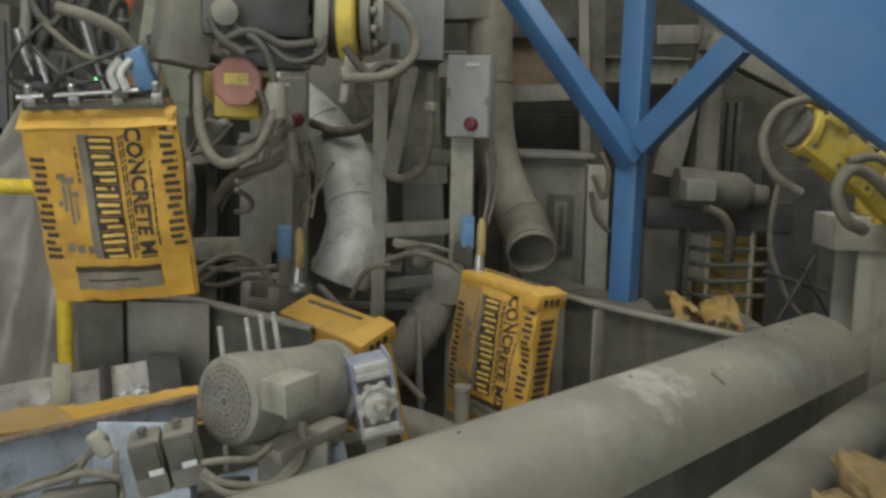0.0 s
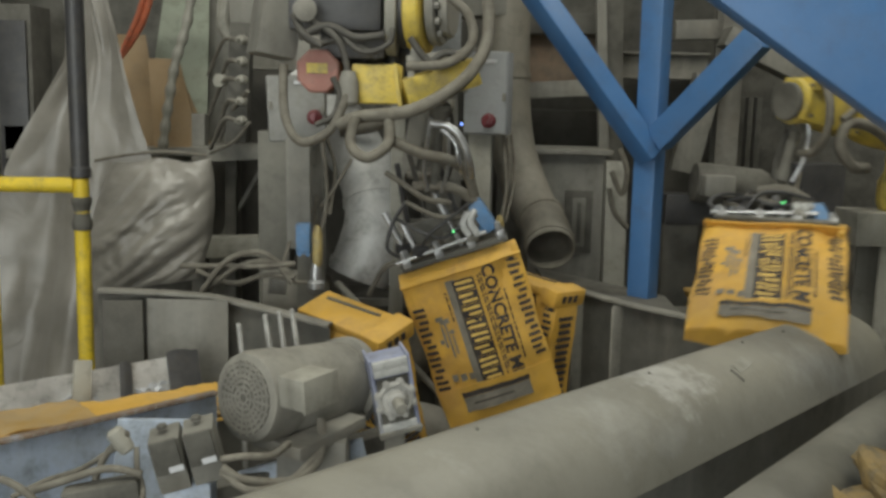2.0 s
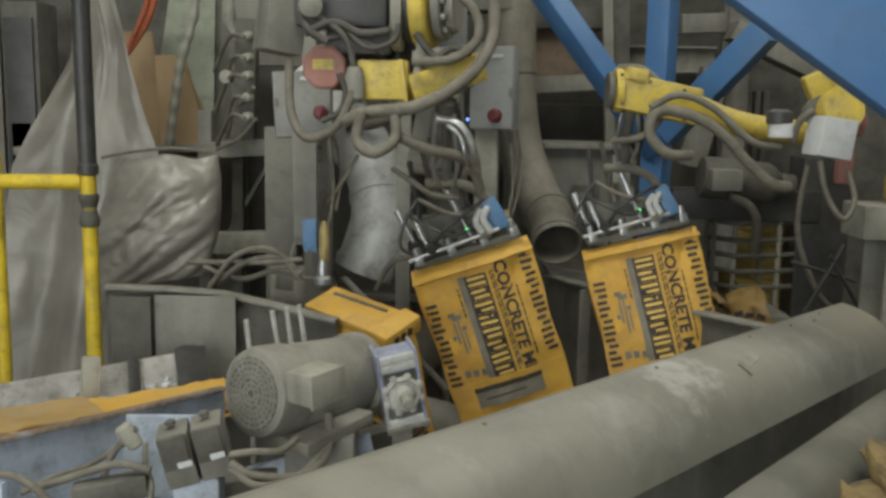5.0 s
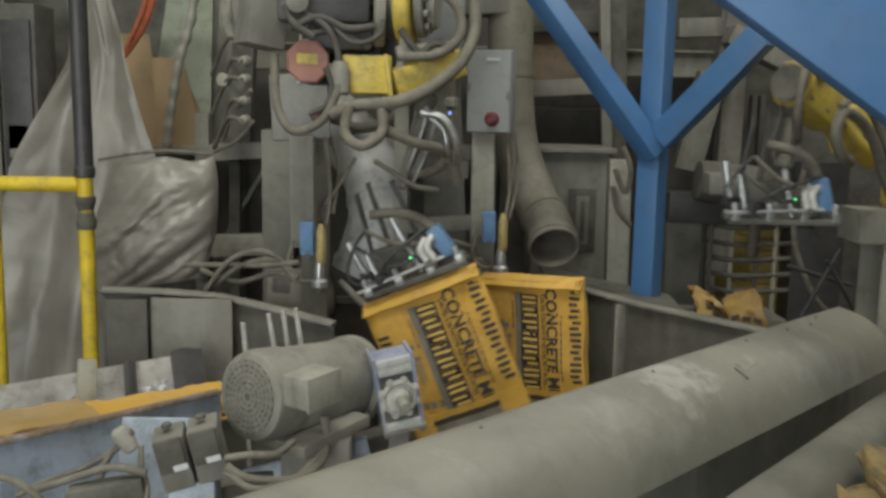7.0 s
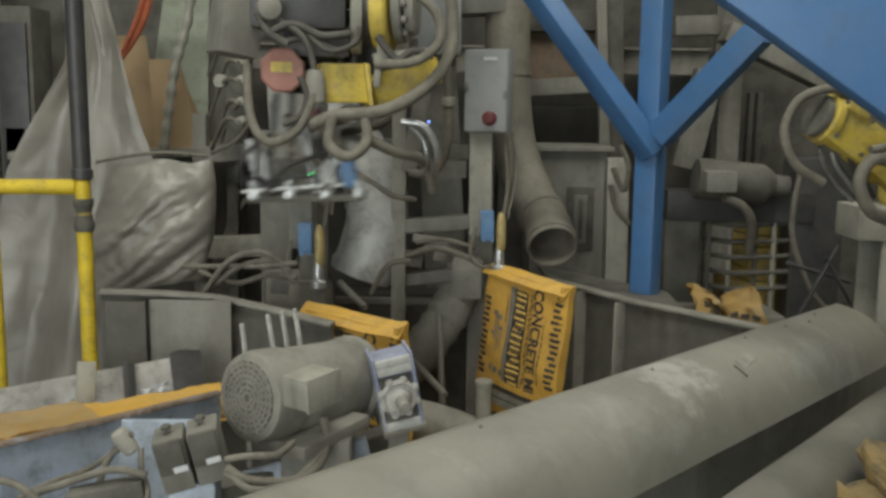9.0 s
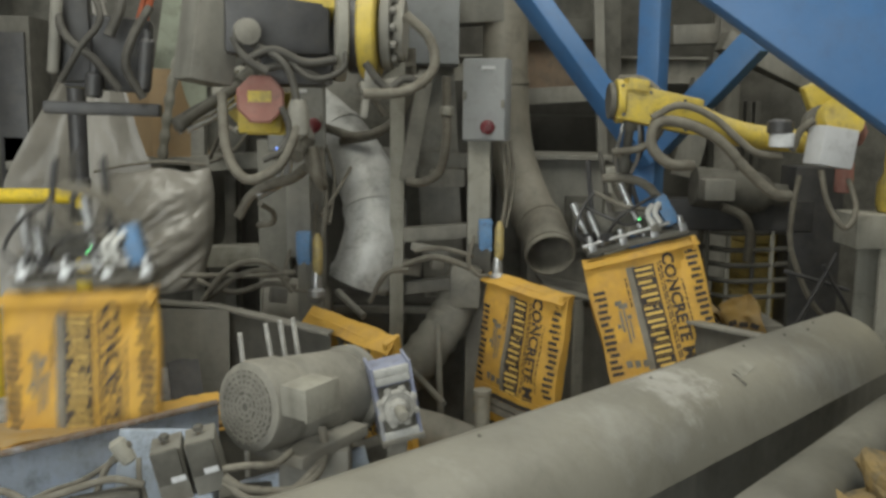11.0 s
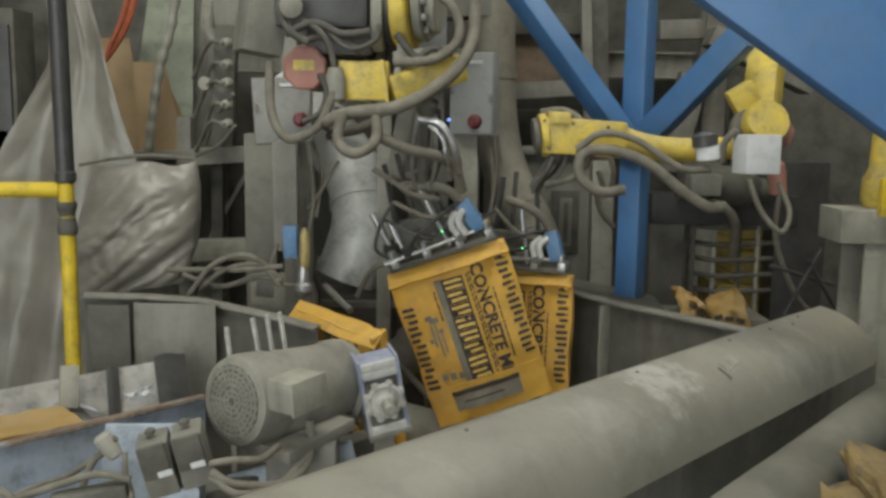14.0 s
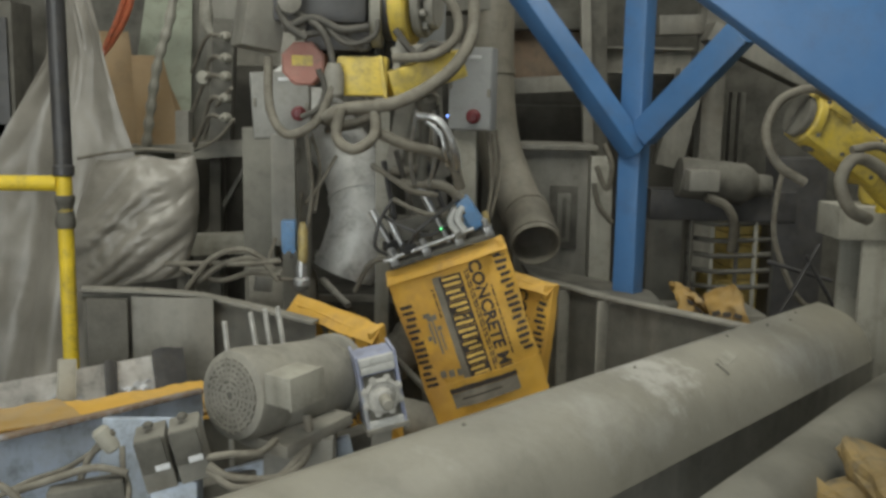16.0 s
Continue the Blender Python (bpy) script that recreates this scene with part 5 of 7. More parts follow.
box(bm, 0.5, 0.5, q.z - 0.1, pose(q.x + 0.08, q.y + 0.02, (q.z - 0.1) / 2), 0.02)
tagged(part("bag_pile_base", bm, STEEL), "grey crate under the lying bags", "crate")

# belt that takes the filled bags away, behind the cover
bt = thing("discharge_belt", (0.370, 2.700, 0.716), "dark discharge belt below the filling spouts", "conveyor")
bm = B()
box(bm, 2.2, 0.5, 0.08, pose(0.4, 2.95, 0.2, 0, 0, 12), 0.02)
part("belt", bm, BLACK, bt)
for x in (-0.3, 1.1):
    bm = B()
    beam(bm, (x, 2.87 + 0.21 * x, 0), (x, 2.87 + 0.21 * x, 0.16), 0.08, 0.3)
    part("leg", bm, STEEL, bt)

# ---- paper bags ----
W, H = 0.40, 0.545


def bag_front(x, z, t):
    """How far the front face stands out at a place on the bag; a filled bag keeps thick sides."""
    full = t > 0.08
    u = min(0.999, abs(2 * x / W))
    v = min(0.999, abs(2 * (z + H / 2) / H))
    side = 0.86 if full else 0.5
    y = t / 2 * (side + (1 - side) * (1 - u ** 4) ** 0.5) * (0.8 + 0.2 * (1 - v ** 4))
    y += 0.012 * noise.noise(Vector((x * 6, z * 5, t * 40))) + 0.008 * noise.noise(Vector((x * 15, z * 11, 2 + t * 40))) + 0.004 * noise.noise(Vector((x * 34, z * 26, 5 + t * 40)))
    y -= 0.016 * math.exp(-((x - 0.13 - 0.35 * (z + 0.08)) / 0.016) ** 2) * max(0.0, min(1.0, (z + 0.22) / 0.1))
    y -= 0.012 * math.exp(-((x + 0.12 + 0.25 * (z + 0.42)) / 0.014) ** 2) * max(0.0, min(1.0, (-z - 0.3) / 0.1))
    if full:
        y -= 0.02 * math.exp(-((x - 0.1 + 0.3 * (z + 0.1)) / 0.02) ** 2) * max(0.0, min(1.0, (z + 0.3) / 0.15))
    return y


def bag_body(t):
    bm = B()
    nx, nz = 22, 26

    def at(i, j, s):
        x, z = -W / 2 + W * i / nx, -H * j / nz
        edge = 1 + 0.035 * noise.noise(Vector((z * 7, s, t * 9)))
        return Vector((x * edge, -s * bag_front(x, z, t), z))

    front = [[bm.verts.new(at(i, j, 1)) for i in range(nx + 1)] for j in range(nz + 1)]
    back = [[bm.verts.new(at(i, j, -0.8)) for i in range(nx + 1)] for j in range(nz + 1)]
    for g in (front, back):
        for j in range(nz):
            for i in range(nx):
                bm.faces.new((g[j][i], g[j][i + 1], g[j + 1][i + 1], g[j + 1][i]))
    for j in range(nz):
        for i in (0, nx):
            bm.faces.new((front[j][i], front[j + 1][i], back[j + 1][i], back[j][i]))
    for i in range(nx):
        for j in (0, nz):
            bm.faces.new((front[j][i], front[j][i + 1], back[j][i + 1], back[j][i]))
    return bm


def printed(bm, x0, x1, z0, z1, t, lift=0.0016, n=6):
    """A printed patch that follows the bag's front."""
    k = max(1, round(abs(z1 - z0) / 0.025))
    n = max(1, round(abs(x1 - x0) / 0.02))
    g = [[bm.verts.new((x0 + (x1 - x0) * i / n, -bag_front(x0 + (x1 - x0) * i / n, z0 + (z1 - z0) * j / k, t) - lift, z0 + (z1 - z0) * j / k)) for i in range(n + 1)] for j in range(k + 1)]
    for j in range(k):
        for i in range(n):
            bm.faces.new((g[j][i], g[j][i + 1], g[j + 1][i + 1], g[j + 1][i]))


def words(text, size):
    cu = bpy.data.curves.new("lettering", "FONT")
    cu.body, cu.size, cu.resolution_u, cu.offset = text, size, 2, size * 0.035
    ob = new("lettering", cu)
    bpy.context.view_layer.update()
    me = bpy.data.meshes.new_from_object(ob.evaluated_get(bpy.context.evaluated_depsgraph_get()))
    bpy.data.objects.remove(ob)
    return me


def paper_bag(t, label, group):
    """A valve sack: printed front, brand band with boxed shapes, side print, folded top end and turned-up bottom flap."""
    bag = thing("paper_bag", (0, 0, 0), label, "bag", group)
    full = t > 0.08
    part("sack", bag_body(t), KRAFT, bag, local=True)
    if full:
        bm = B()
        box(bm, W * 0.98, t * 0.92, 0.03, pose(0, 0, -0.004), 0.01)
        part("folded_end", bm, KRAFT, bag, "folded top end", local=True)
        bm = B()
        box(bm, W * 0.62, 0.012, 0.004, pose(-0.03, 0.036, 0.0125, 0, 0, 2), 0.001)
        part("seam_slit", bm, DARK, bag, local=True)
        bm = B()
        box(bm, 0.075, t * 1.04, 0.062, pose(W / 2 - 0.032, 0, -0.014, 0, 8), 0.012)
        tab = part("corner_tab", bm, KRAFT, bag, "bright folded corner tab", local=True)
        bm = B()
        for k in range(3):
            box(bm, 0.004, 0.018, 0.026, pose(W / 2 + 0.005, -0.035 + 0.03 * k, -0.02, 0, 8), 0)
        part("print_block", bm, INK, tab, local=True)
    else:
        bm = B()
        sheet(bm, lambda u, v: Vector(((u - 0.5) * W * (1.0 + 0.02 * v), 0.006 - (t / 2 + 0.022) * v ** 0.8 + 0.004 * math.sin(7 * u), 0.012 - 0.034 * v - 0.006 * noise.noise(Vector((u * 4, v, 3))))), 16, 5, 0.004)
        box(bm, 0.018, t * 0.9, 0.05, pose(W / 2 - 0.012, -0.012, -0.012, 0, 6), 0.004)
        part("folded_end", bm, KRAFT, bag, "folded top end", local=True)
    if full:
        # darker patch on the left front: cement dust plus painted shade
        bm = B()
        printed(bm, -0.188, -0.068, -0.03, -0.52, t, 0.001)
        part("dusty_shaded_face", bm, KRAFT_DUSTY, bag, "brown cement dust and painted shade on the paper", local=True)
    # grey picture strip and the boxed brand shapes on it
    bm = B()
    printed(bm, -0.062, -0.03, -0.045, -0.41, t, 0.0014)
    part("brand_band", bm, INK_GREY, bag, local=True)
    for k in range(8):
        z = -0.05 - 0.0455 * k
        bm = B()
        printed(bm, -0.04, 0.034, z, z - 0.0435, t, 0.0026)
        part("print_block", bm, INK, bag, local=True)
        bm = B()
        printed(bm, -0.032, 0.027 - 0.01 * (k % 2), z - 0.007, z - 0.0165, t, 0.0038)
        printed(bm, -0.032 + 0.008 * (k % 3), 0.027, z - 0.027, z - 0.0365, t, 0.0038)
        part("print_fill", bm, INK_PALE, bag, local=True)
    # product words, reading downward; the end runs under the bottom flap
    me = words("CONCRETE MIX", 0.057)
    xs = [v.co.x for v in me.vertices]
    bm = B()
    bm.from_mesh(me)
    k = 0.44 / (max(xs) - min(xs))
    for v in bm.verts:
        x, z = 0.066 + v.co.y, -0.022 - (v.co.x - min(xs)) * k
        v.co = Vector((x, -bag_front(x, z, t) - 0.003, z))
    part("product_wording", bm, INK, bag, local=True)
    bm = B()
    for x, z0, z1 in ((0.045, -0.05, -0.40), (0.054, -0.045, -0.385), (0.116, -0.10, -0.36), (-0.074, -0.08, -0.17)):
        z = z0
        i = 0
        while z > z1:
            w = 0.01 + 0.008 * ((i * 7) % 3)
            printed(bm, x, x + 0.0055, z, z - w, t, 0.002)
            z -= w + 0.005
            i += 1
    tagged(part("small_print", bm, INK, bag, local=True), kind="stuff")
    # line drawing of a mixing tool and spots
    bm = B()
    for x0, x1, z0, z1 in ((-0.128, -0.104, -0.15, -0.166), (-0.118, -0.086, -0.162, -0.18), (-0.106, -0.099, -0.178, -0.30), (-0.12, -0.112, -0.185, -0.26), (-0.096, -0.08, -0.205, -0.22), (-0.092, -0.086, -0.225, -0.29), (-0.135, -0.122, -0.23, -0.245)):
        printed(bm, x0, x1, z0, z1, t, 0.002)
    for k in range(3):
        printed(bm, -0.135 + 0.028 * k, -0.115 + 0.028 * k, -0.36 - 0.004 * k, -0.385 - 0.004 * k, t, 0.002)
    tagged(part("picture_patch", bm, INK_GREY, bag, local=True), kind="stuff")
    # bottom: a turned-up flap with a framed grey panel
    if not full:
        bm = B()
        sheet(bm, lambda u, v: Vector(((u - 0.5) * W * 0.96, -bag_front((u - 0.5) * W * 0.96, -H + 0.002 + 0.135 * v, t) - 0.004 - 0.004 * v, -H + 0.002 + 0.135 * v)), 18, 8, 0.003)
        part("bottom_flap", bm, KRAFT, bag, local=True)
    bm = B()
    printed(bm, -0.12, 0.11, -0.447, -0.50, t, 0.0125)
    part("end_panel", bm, INK_GREY, bag, local=True)
    bm = B()
    printed(bm, -0.122, 0.112, -0.428, -0.446, t, 0.0128)
    printed(bm, -0.09, 0.05, -0.468, -0.474, t, 0.0135)
    part("end_rule", bm, INK, bag, local=True)
    # brand shapes along both edges
    for s in (-1, 1):
        for k in range(8):
            z = -0.03 - (0.075 if s < 0 else 0.0) - 0.044 * k
            bm = B()
            printed(bm, s * 0.151, s * (0.191 - 0.008 * (k % 2)), z, z - 0.0125, t, 0.002)
            printed(bm, s * (0.151 + 0.006 * (k % 3)), s * 0.191, z - 0.022, z - 0.0345, t, 0.002)
            part("print_block", bm, INK, bag, local=True)
    if full:
        # the same shapes on the thick side
        for k in range(8):
            z = -0.09 - 0.05 * k
            bm = B()
            box(bm, 0.004, 0.07 - 0.012 * (k % 2), 0.013, pose(W / 2 + 0.0055, -0.012, z), 0)
            box(bm, 0.004, 0.058 + 0.012 * (k % 2), 0.013, pose(W / 2 + 0.0055, -0.010, z - 0.025), 0)
            part("print_block", bm, INK, bag, local=True)
    return bag


flat_bag = paper_bag(0.072, "flat yellow paper bag held in the robot gripper", "paper bags")
bag_a_next, bag_b_next, bag_a_third, bag_b_third = flat_bag, *[copy_thing(flat_bag, pose(0, 0, 0)) for i in range(3)]
full_bag = paper_bag(0.155, "filled yellow paper bag hanging on a filling spout", "paper bags")
bag_a_first, bag_b_first = full_bag, copy_thing(full_bag, pose(0, 0, 0))

# crumpled spare bags by the cage
for i, (c, rx, ry, rz, s) in enumerate((((1.130, 3.950, 1.052), -48, 24, 20, 0.40), ((1.262, 3.900, 1.062), -14, -24, -22, 0.36), ((1.140, 4.020, 1.085), -72, 34, 40, 0.36))):
    bm = bag_body(0.07)
    for v in bm.verts:
        v.co = Vector((v.co.x, v.co.y, v.co.z + H / 2)) * s
        v.co += Vector((0.014 * noise.noise(v.co * 14 + Vector((i, 0, 0))), 0.026 * noise.noise(v.co * 13 + Vector((0, i, 3))) + 0.008 * noise.noise(v.co * 34), 0.01 * noise.noise(v.co * 19)))
    bmesh.ops.transform(bm, matrix=pose(*c, rx, ry, rz), verts=bm.verts)
    t = thing("spare_bag", c, "crumpled yellow paper bag dropped behind the bin", "bag", "spare bags")
    part("sack", bm, KRAFT_DUSTY, t)
    bm = B()
    m = pose(*c, rx, ry, rz)
    for k in range(3):
        box(bm, 0.035, 0.004, 0.02, m @ pose(-0.04 + 0.04 * k, -0.032, -0.02 * k, 0, 20 * k), 0)
    part("print_blocks", bm, INK, t)
bm = B()
q = Vector((1.205, 4.000, 1.031))
box(bm, 0.5, 0.3, q.z, pose(q.x, q.y + 0.1, q.z / 2), 0.01)
tagged(part("spare_bag_crate", bm, STEEL), "grey crate holding dropped bags", "crate")

# stacks of flat bags in the magazine


def bag_stack(origin, layers, length, width, turn, label, seed, mats):
    """Loose flat bags: each layer set back a little from the one below."""
    o = Vector(origin)
    t = thing("bag_stack", o, label, "bag stack", "bag stacks")
    rnd = random.Random(seed)
    for k in range(layers):
        bm = B()
        dx, dy, skew = rnd.uniform(-0.02, 0.02), 0.016 * (k - layers / 2), rnd.uniform(-1.5, 1.5)
        m = pose(o.x, o.y, o.z + 0.011 * k, 0, 0, turn + skew)
        sheet(bm, lambda u, v: m @ Vector(((u - 0.5) * length + dx, (v - 0.5) * width + dy + 0.008 * noise.noise(Vector((u * 7, k, seed))), 0.008 * noise.noise(Vector((u * 5, v * 3, seed + k * 0.35))) + 0.004 * noise.noise(Vector((u * 17, v * 6, k + seed))))), 34, 10, 0.006)
        part("flat_bag", bm, mats[k % len(mats)], t)
    return t


s0, s1 = f0.lerp(g0, 0.5), f1.lerp(g1, 0.5)
turn = math.degrees(math.atan2((s1 - s0).y, (s1 - s0).x))
bag_stack(s0.lerp(s1, 0.24) + Vector((-0.02, -0.03, -0.078)), 6, 0.46, 0.2, turn, "pile of flat yellow paper bags in the magazine", 3, (KRAFT, KRAFT, KRAFT_DUSTY))
stack_slide = bag_stack(s0.lerp(s1, 0.78) + Vector((0, -0.03, -0.082)), 4, 0.46, 0.2, turn, "thin pile of flat yellow paper bags sliding in the magazine", 8, (KRAFT, KRAFT_DUSTY, PILE))

# ---- robots ----


def gripper(parent):
    """The bag gripper about the middle of a bag's top edge; hoses and chrome cylinders above it."""
    bm = B()
    box(bm, 0.36, 0.025, 0.022, pose(0, 0.03, 0.045), 0.004)
    box(bm, 0.36, 0.02, 0.02, pose(0, -0.03, 0.035), 0.004)
    bar = part("gripper", bm, DARK, parent, "dark gripper bar with chrome cylinders", local=True)
    for x in (-0.16, -0.05, 0.06, 0.16):
        bm = B()
        box(bm, 0.028, 0.085, 0.03, pose(x, 0, 0.05, 0, 0, 4), 0.005)
        lathe(bm, [(0.008, 0), (0.011, 0.004), (0.011, 0.03), (0.006, 0.034)], pose(x, -0.03, 0.06), 12)
        part("clamp", bm, CHROME, bar, local=True)
    for x, h, ly, lean in ((-0.15, 0.17, 0.02, 0.03), (-0.115, 0.13, 0.0, 0.02), (0.03, 0.2, -0.01, 0.035)):
        bm = B()
        rod(bm, (x, ly, 0.05), (x - lean * 0.5, ly + 0.01, 0.05 + h * 0.5), 0.008)
        rod(bm, (x - lean * 0.5, ly + 0.01, 0.05 + h * 0.45), (x - lean, ly + 0.02, 0.05 + h), 0.013)
        part("chrome_cylinder", bm, CHROME, bar, local=True)
    for x, y, z, s in ((-0.1, -0.03, 0.075, 0.03), (0.0, 0.03, 0.08, 0.035), (0.07, -0.035, 0.07, 0.026), (-0.16, 0.03, 0.09, 0.03)):
        bm = B()
        box(bm, s * 1.5, s, s, pose(x, y, z, 10, 12, 25), 0.004)
        part("valve", bm, BLACK if x < 0 else STEEL, bar, local=True)
    bm = B()
    box(bm, 0.2, 0.06, 0.075, pose(-0.03, 0.05, 0.12, 0, 4), 0.008)
    part("manifold", bm, DARK, bar, local=True)
    for x, h, mt in ((-0.13, 0.36, BLACK), (-0.06, 0.38, DARK_HOSE), (0.05, 0.36, BLACK)):
        bm = B()
        tube(bm, [(x, 0.05, 0.05), (x * 0.9, 0.06, h * 0.5), (x * 0.7, 0.05, h)], 0.009, 10)
        part("hose", bm, mt, bar, local=True)
    bm = B()
    lathe(bm, [(0.001, 0), (0.0035, 0), (0.003, 0.003), (0.001, 0.004)], pose(0.02, -0.052, 0.11, 90), 10)
    part("indicator", bm, GREEN_LED, bar, "small green indicator light", local=True)
    bm = B()
    rod(bm, (-0.19, -0.035, 0.06), (0.12, -0.04, 0.075), 0.007)
    part("cross_shaft", bm, CHROME, bar, local=True)
    for pts in ([(-0.15, 0, 0.2), (-0.08, -0.05, 0.14), (-0.02, -0.05, 0.1), (0.06, -0.04, 0.12)], [(-0.1, -0.02, 0.08), (-0.05, -0.07, 0.13), (0.03, -0.06, 0.16), (0.1, -0.03, 0.18)], [(-0.17, -0.02, 0.07), (-0.2, -0.04, 0.12), (-0.16, -0.03, 0.19), (-0.1, 0, 0.24)]):
        bm = B()
        tube(bm, pts, 0.006, 8)
        part("air_line", bm, BLACK, bar, local=True)
    bm = B()
    box(bm, 0.05, 0.05, 0.11, pose(0.125, 0, 0.12, 0, -16), 0.008)
    part("valve_block", bm, CYL_BLUE, bar, "blue valve block", local=True)
    for dx in (-0.045, -0.02):
        bm = B()
        tube(bm, [(0.125 + dx, -0.02, 0.15), (0.1 + dx, -0.04, 0.12), (0.11 + dx, -0.045, 0.08)], 0.011, 10)
        part("pale_fitting", bm, GALV, bar, local=True)
    bm = B()
    tube(bm, [(0.11, 0, 0.17), (0.08, -0.01, 0.22), (0.02, -0.02, 0.26), (-0.06, 0.0, 0.28)], 0.016, 12)
    part("hose", bm, HOSE, bar, local=True)
    bm = B()
    tube(bm, [(-0.1, 0.0, 0.24), (-0.02, -0.02, 0.17), (0.06, -0.02, 0.14), (0.11, -0.02, 0.13)], 0.008, 8)
    part("air_line", bm, HOSE, bar, local=True)
    return bar


def wrist_link(parent, ln):
    """A short arm from the wrist, pointing along local -z."""
    bm = B()
    lathe(bm, [(0.014, -ln), (0.022, -ln + 0.008), (0.022, -ln + 0.04), (0.016, -ln + 0.05), (0.016, -0.05), (0.03, -0.045), (0.034, 0.01), (0.02, 0.02)], Matrix.Identity(4), 20)
    link_arm = part("wrist_link", bm, DARK, parent, local=True)
    for x, y, mt in ((-0.035, -0.02, CHROME), (0.03, -0.025, CHROME), (0.045, 0.01, DARK_HOSE)):
        bm = B()
        tube(bm, [(x * 0.8, y, -0.02), (x, y - 0.012, -ln * 0.3), (x * 1.15, y - 0.008, -ln * 0.65), (x * 0.7, y, -ln * 0.95)], 0.0065, 10)
        part("slim_rod", bm, mt, link_arm, local=True)
    return link_arm


r1_home = Vector((-0.387, 2.900, 1.998))
r1 = thing("industrial_robot", r1_home, "dusty yellow industrial robot wrist with hoses and a bag gripper", "robot", "robots")


def ring_profile(r, w):
    return [(r * 0.55, 0), (r * 0.95, 0.0), (r, w * 0.12), (r, w * 0.88), (r * 0.95, w), (r * 0.55, w)]


hx = pose(*r1_home)
bm = B()
m8 = hx @ pose(0, 0.03, 0, 90, 22.5)
lathe(bm, [(0.055, -0.06), (0.068, -0.055), (0.068, 0.045), (0.062, 0.05)], m8, 8)
part("octagon_motor", bm, PINK, r1, "faded red octagonal motor cap")
bm = B()
box(bm, 0.062, 0.003, 0.03, hx @ pose(-0.002, -0.0215, 0.008, 0, 0, 0), 0)
part("motor_label", bm, YELLOW, r1)
bm = B()
lathe(bm, [(0.06, 0), (0.06, 0.12), (0.045, 0.13)], hx @ pose(0, 0.22, 0, 90), 20)
part("motor_body", bm, BLACK, r1)
bm = B()
box(bm, 0.125, 0.12, 0.25, pose(*(-0.525, 2.970, 2.164), 0, 9, 28), 0.008)
part("connector_box", bm, STEEL, r1)
bm = B()
box(bm, 0.15, 0.12, 0.115, pose(*(-0.208, 2.900, 1.963)), 0.008)
r1_turn = part("wrist_housing", bm, YELLOW, r1)
bm = B()
beam(bm, (-0.136, 2.880, 1.935), (0.081, 2.950, 2.011), 0.1, 0.085, 0.01)
part("wrist_arm", bm, YELLOW, r1_turn)
bm = B()
box(bm, 0.012, 0.11, 0.125, pose(*(-0.145, 2.860, 1.960)) @ pose(0, 0, 0, 0, -8), 0.003)
part("wrist_flange", bm, YELLOW, r1_turn)
for nm, x, wd, r, mt in (("mount_plate", (-0.188, 2.950, 2.191), 0.035, 0.14, PALE), ("dark_ring", (-0.142, 2.950, 2.192), 0.04, 0.12, BLACK), ("yellow_ring", (-0.108, 2.950, 2.193), 0.05, 0.135, YELLOW), ("bolt_plate", (-0.050, 2.950, 2.194), 0.03, 0.11, STEEL), ("outer_flange", (-0.015, 2.950, 2.194), 0.03, 0.085, DUSTY)):
    bm = B()
    mr = pose(*x) @ pose(0, 0, 0, 0, 90, 0 if nm == "mount_plate" else -14)
    lathe(bm, ring_profile(r, wd), mr, 36)
    if nm == "bolt_plate":
        for k in range(12):
            an = 2 * math.pi * k / 12
            lathe(bm, [(0.006, 0), (0.011, 0), (0.011, 0.014), (0.006, 0.016)], mr @ pose(0.09 * math.cos(an), 0.09 * math.sin(an), wd), 8)
    part(nm, bm, mt, r1)
bm = B()
box(bm, 0.28, 0.22, 0.18, pose(*(-0.339, 3.000, 2.207)), 0.02)
part("forearm", bm, BLACK, r1)
bm = B()
box(bm, 0.2, 0.2, 0.1, pose(*(-0.288, 3.020, 2.087)), 0.02)
part("lower_forearm", bm, BLACK, r1)
bm = B()
beam(bm, (-0.287, 3.000, 2.225), (-0.199, 3.150, 2.944), 0.24, 0.24, 0.03)
part("upper_arm", bm, YELLOW, r1)
bm = B()
beam(bm, (-0.098, 2.860, 2.083), (-0.113, 2.860, 1.952), 0.02, 0.02)
beam(bm, (-0.122, 2.850, 2.033), (0.053, 2.870, 2.057), 0.03, 0.03)
part("hose_bracket", bm, DUSTY, r1)
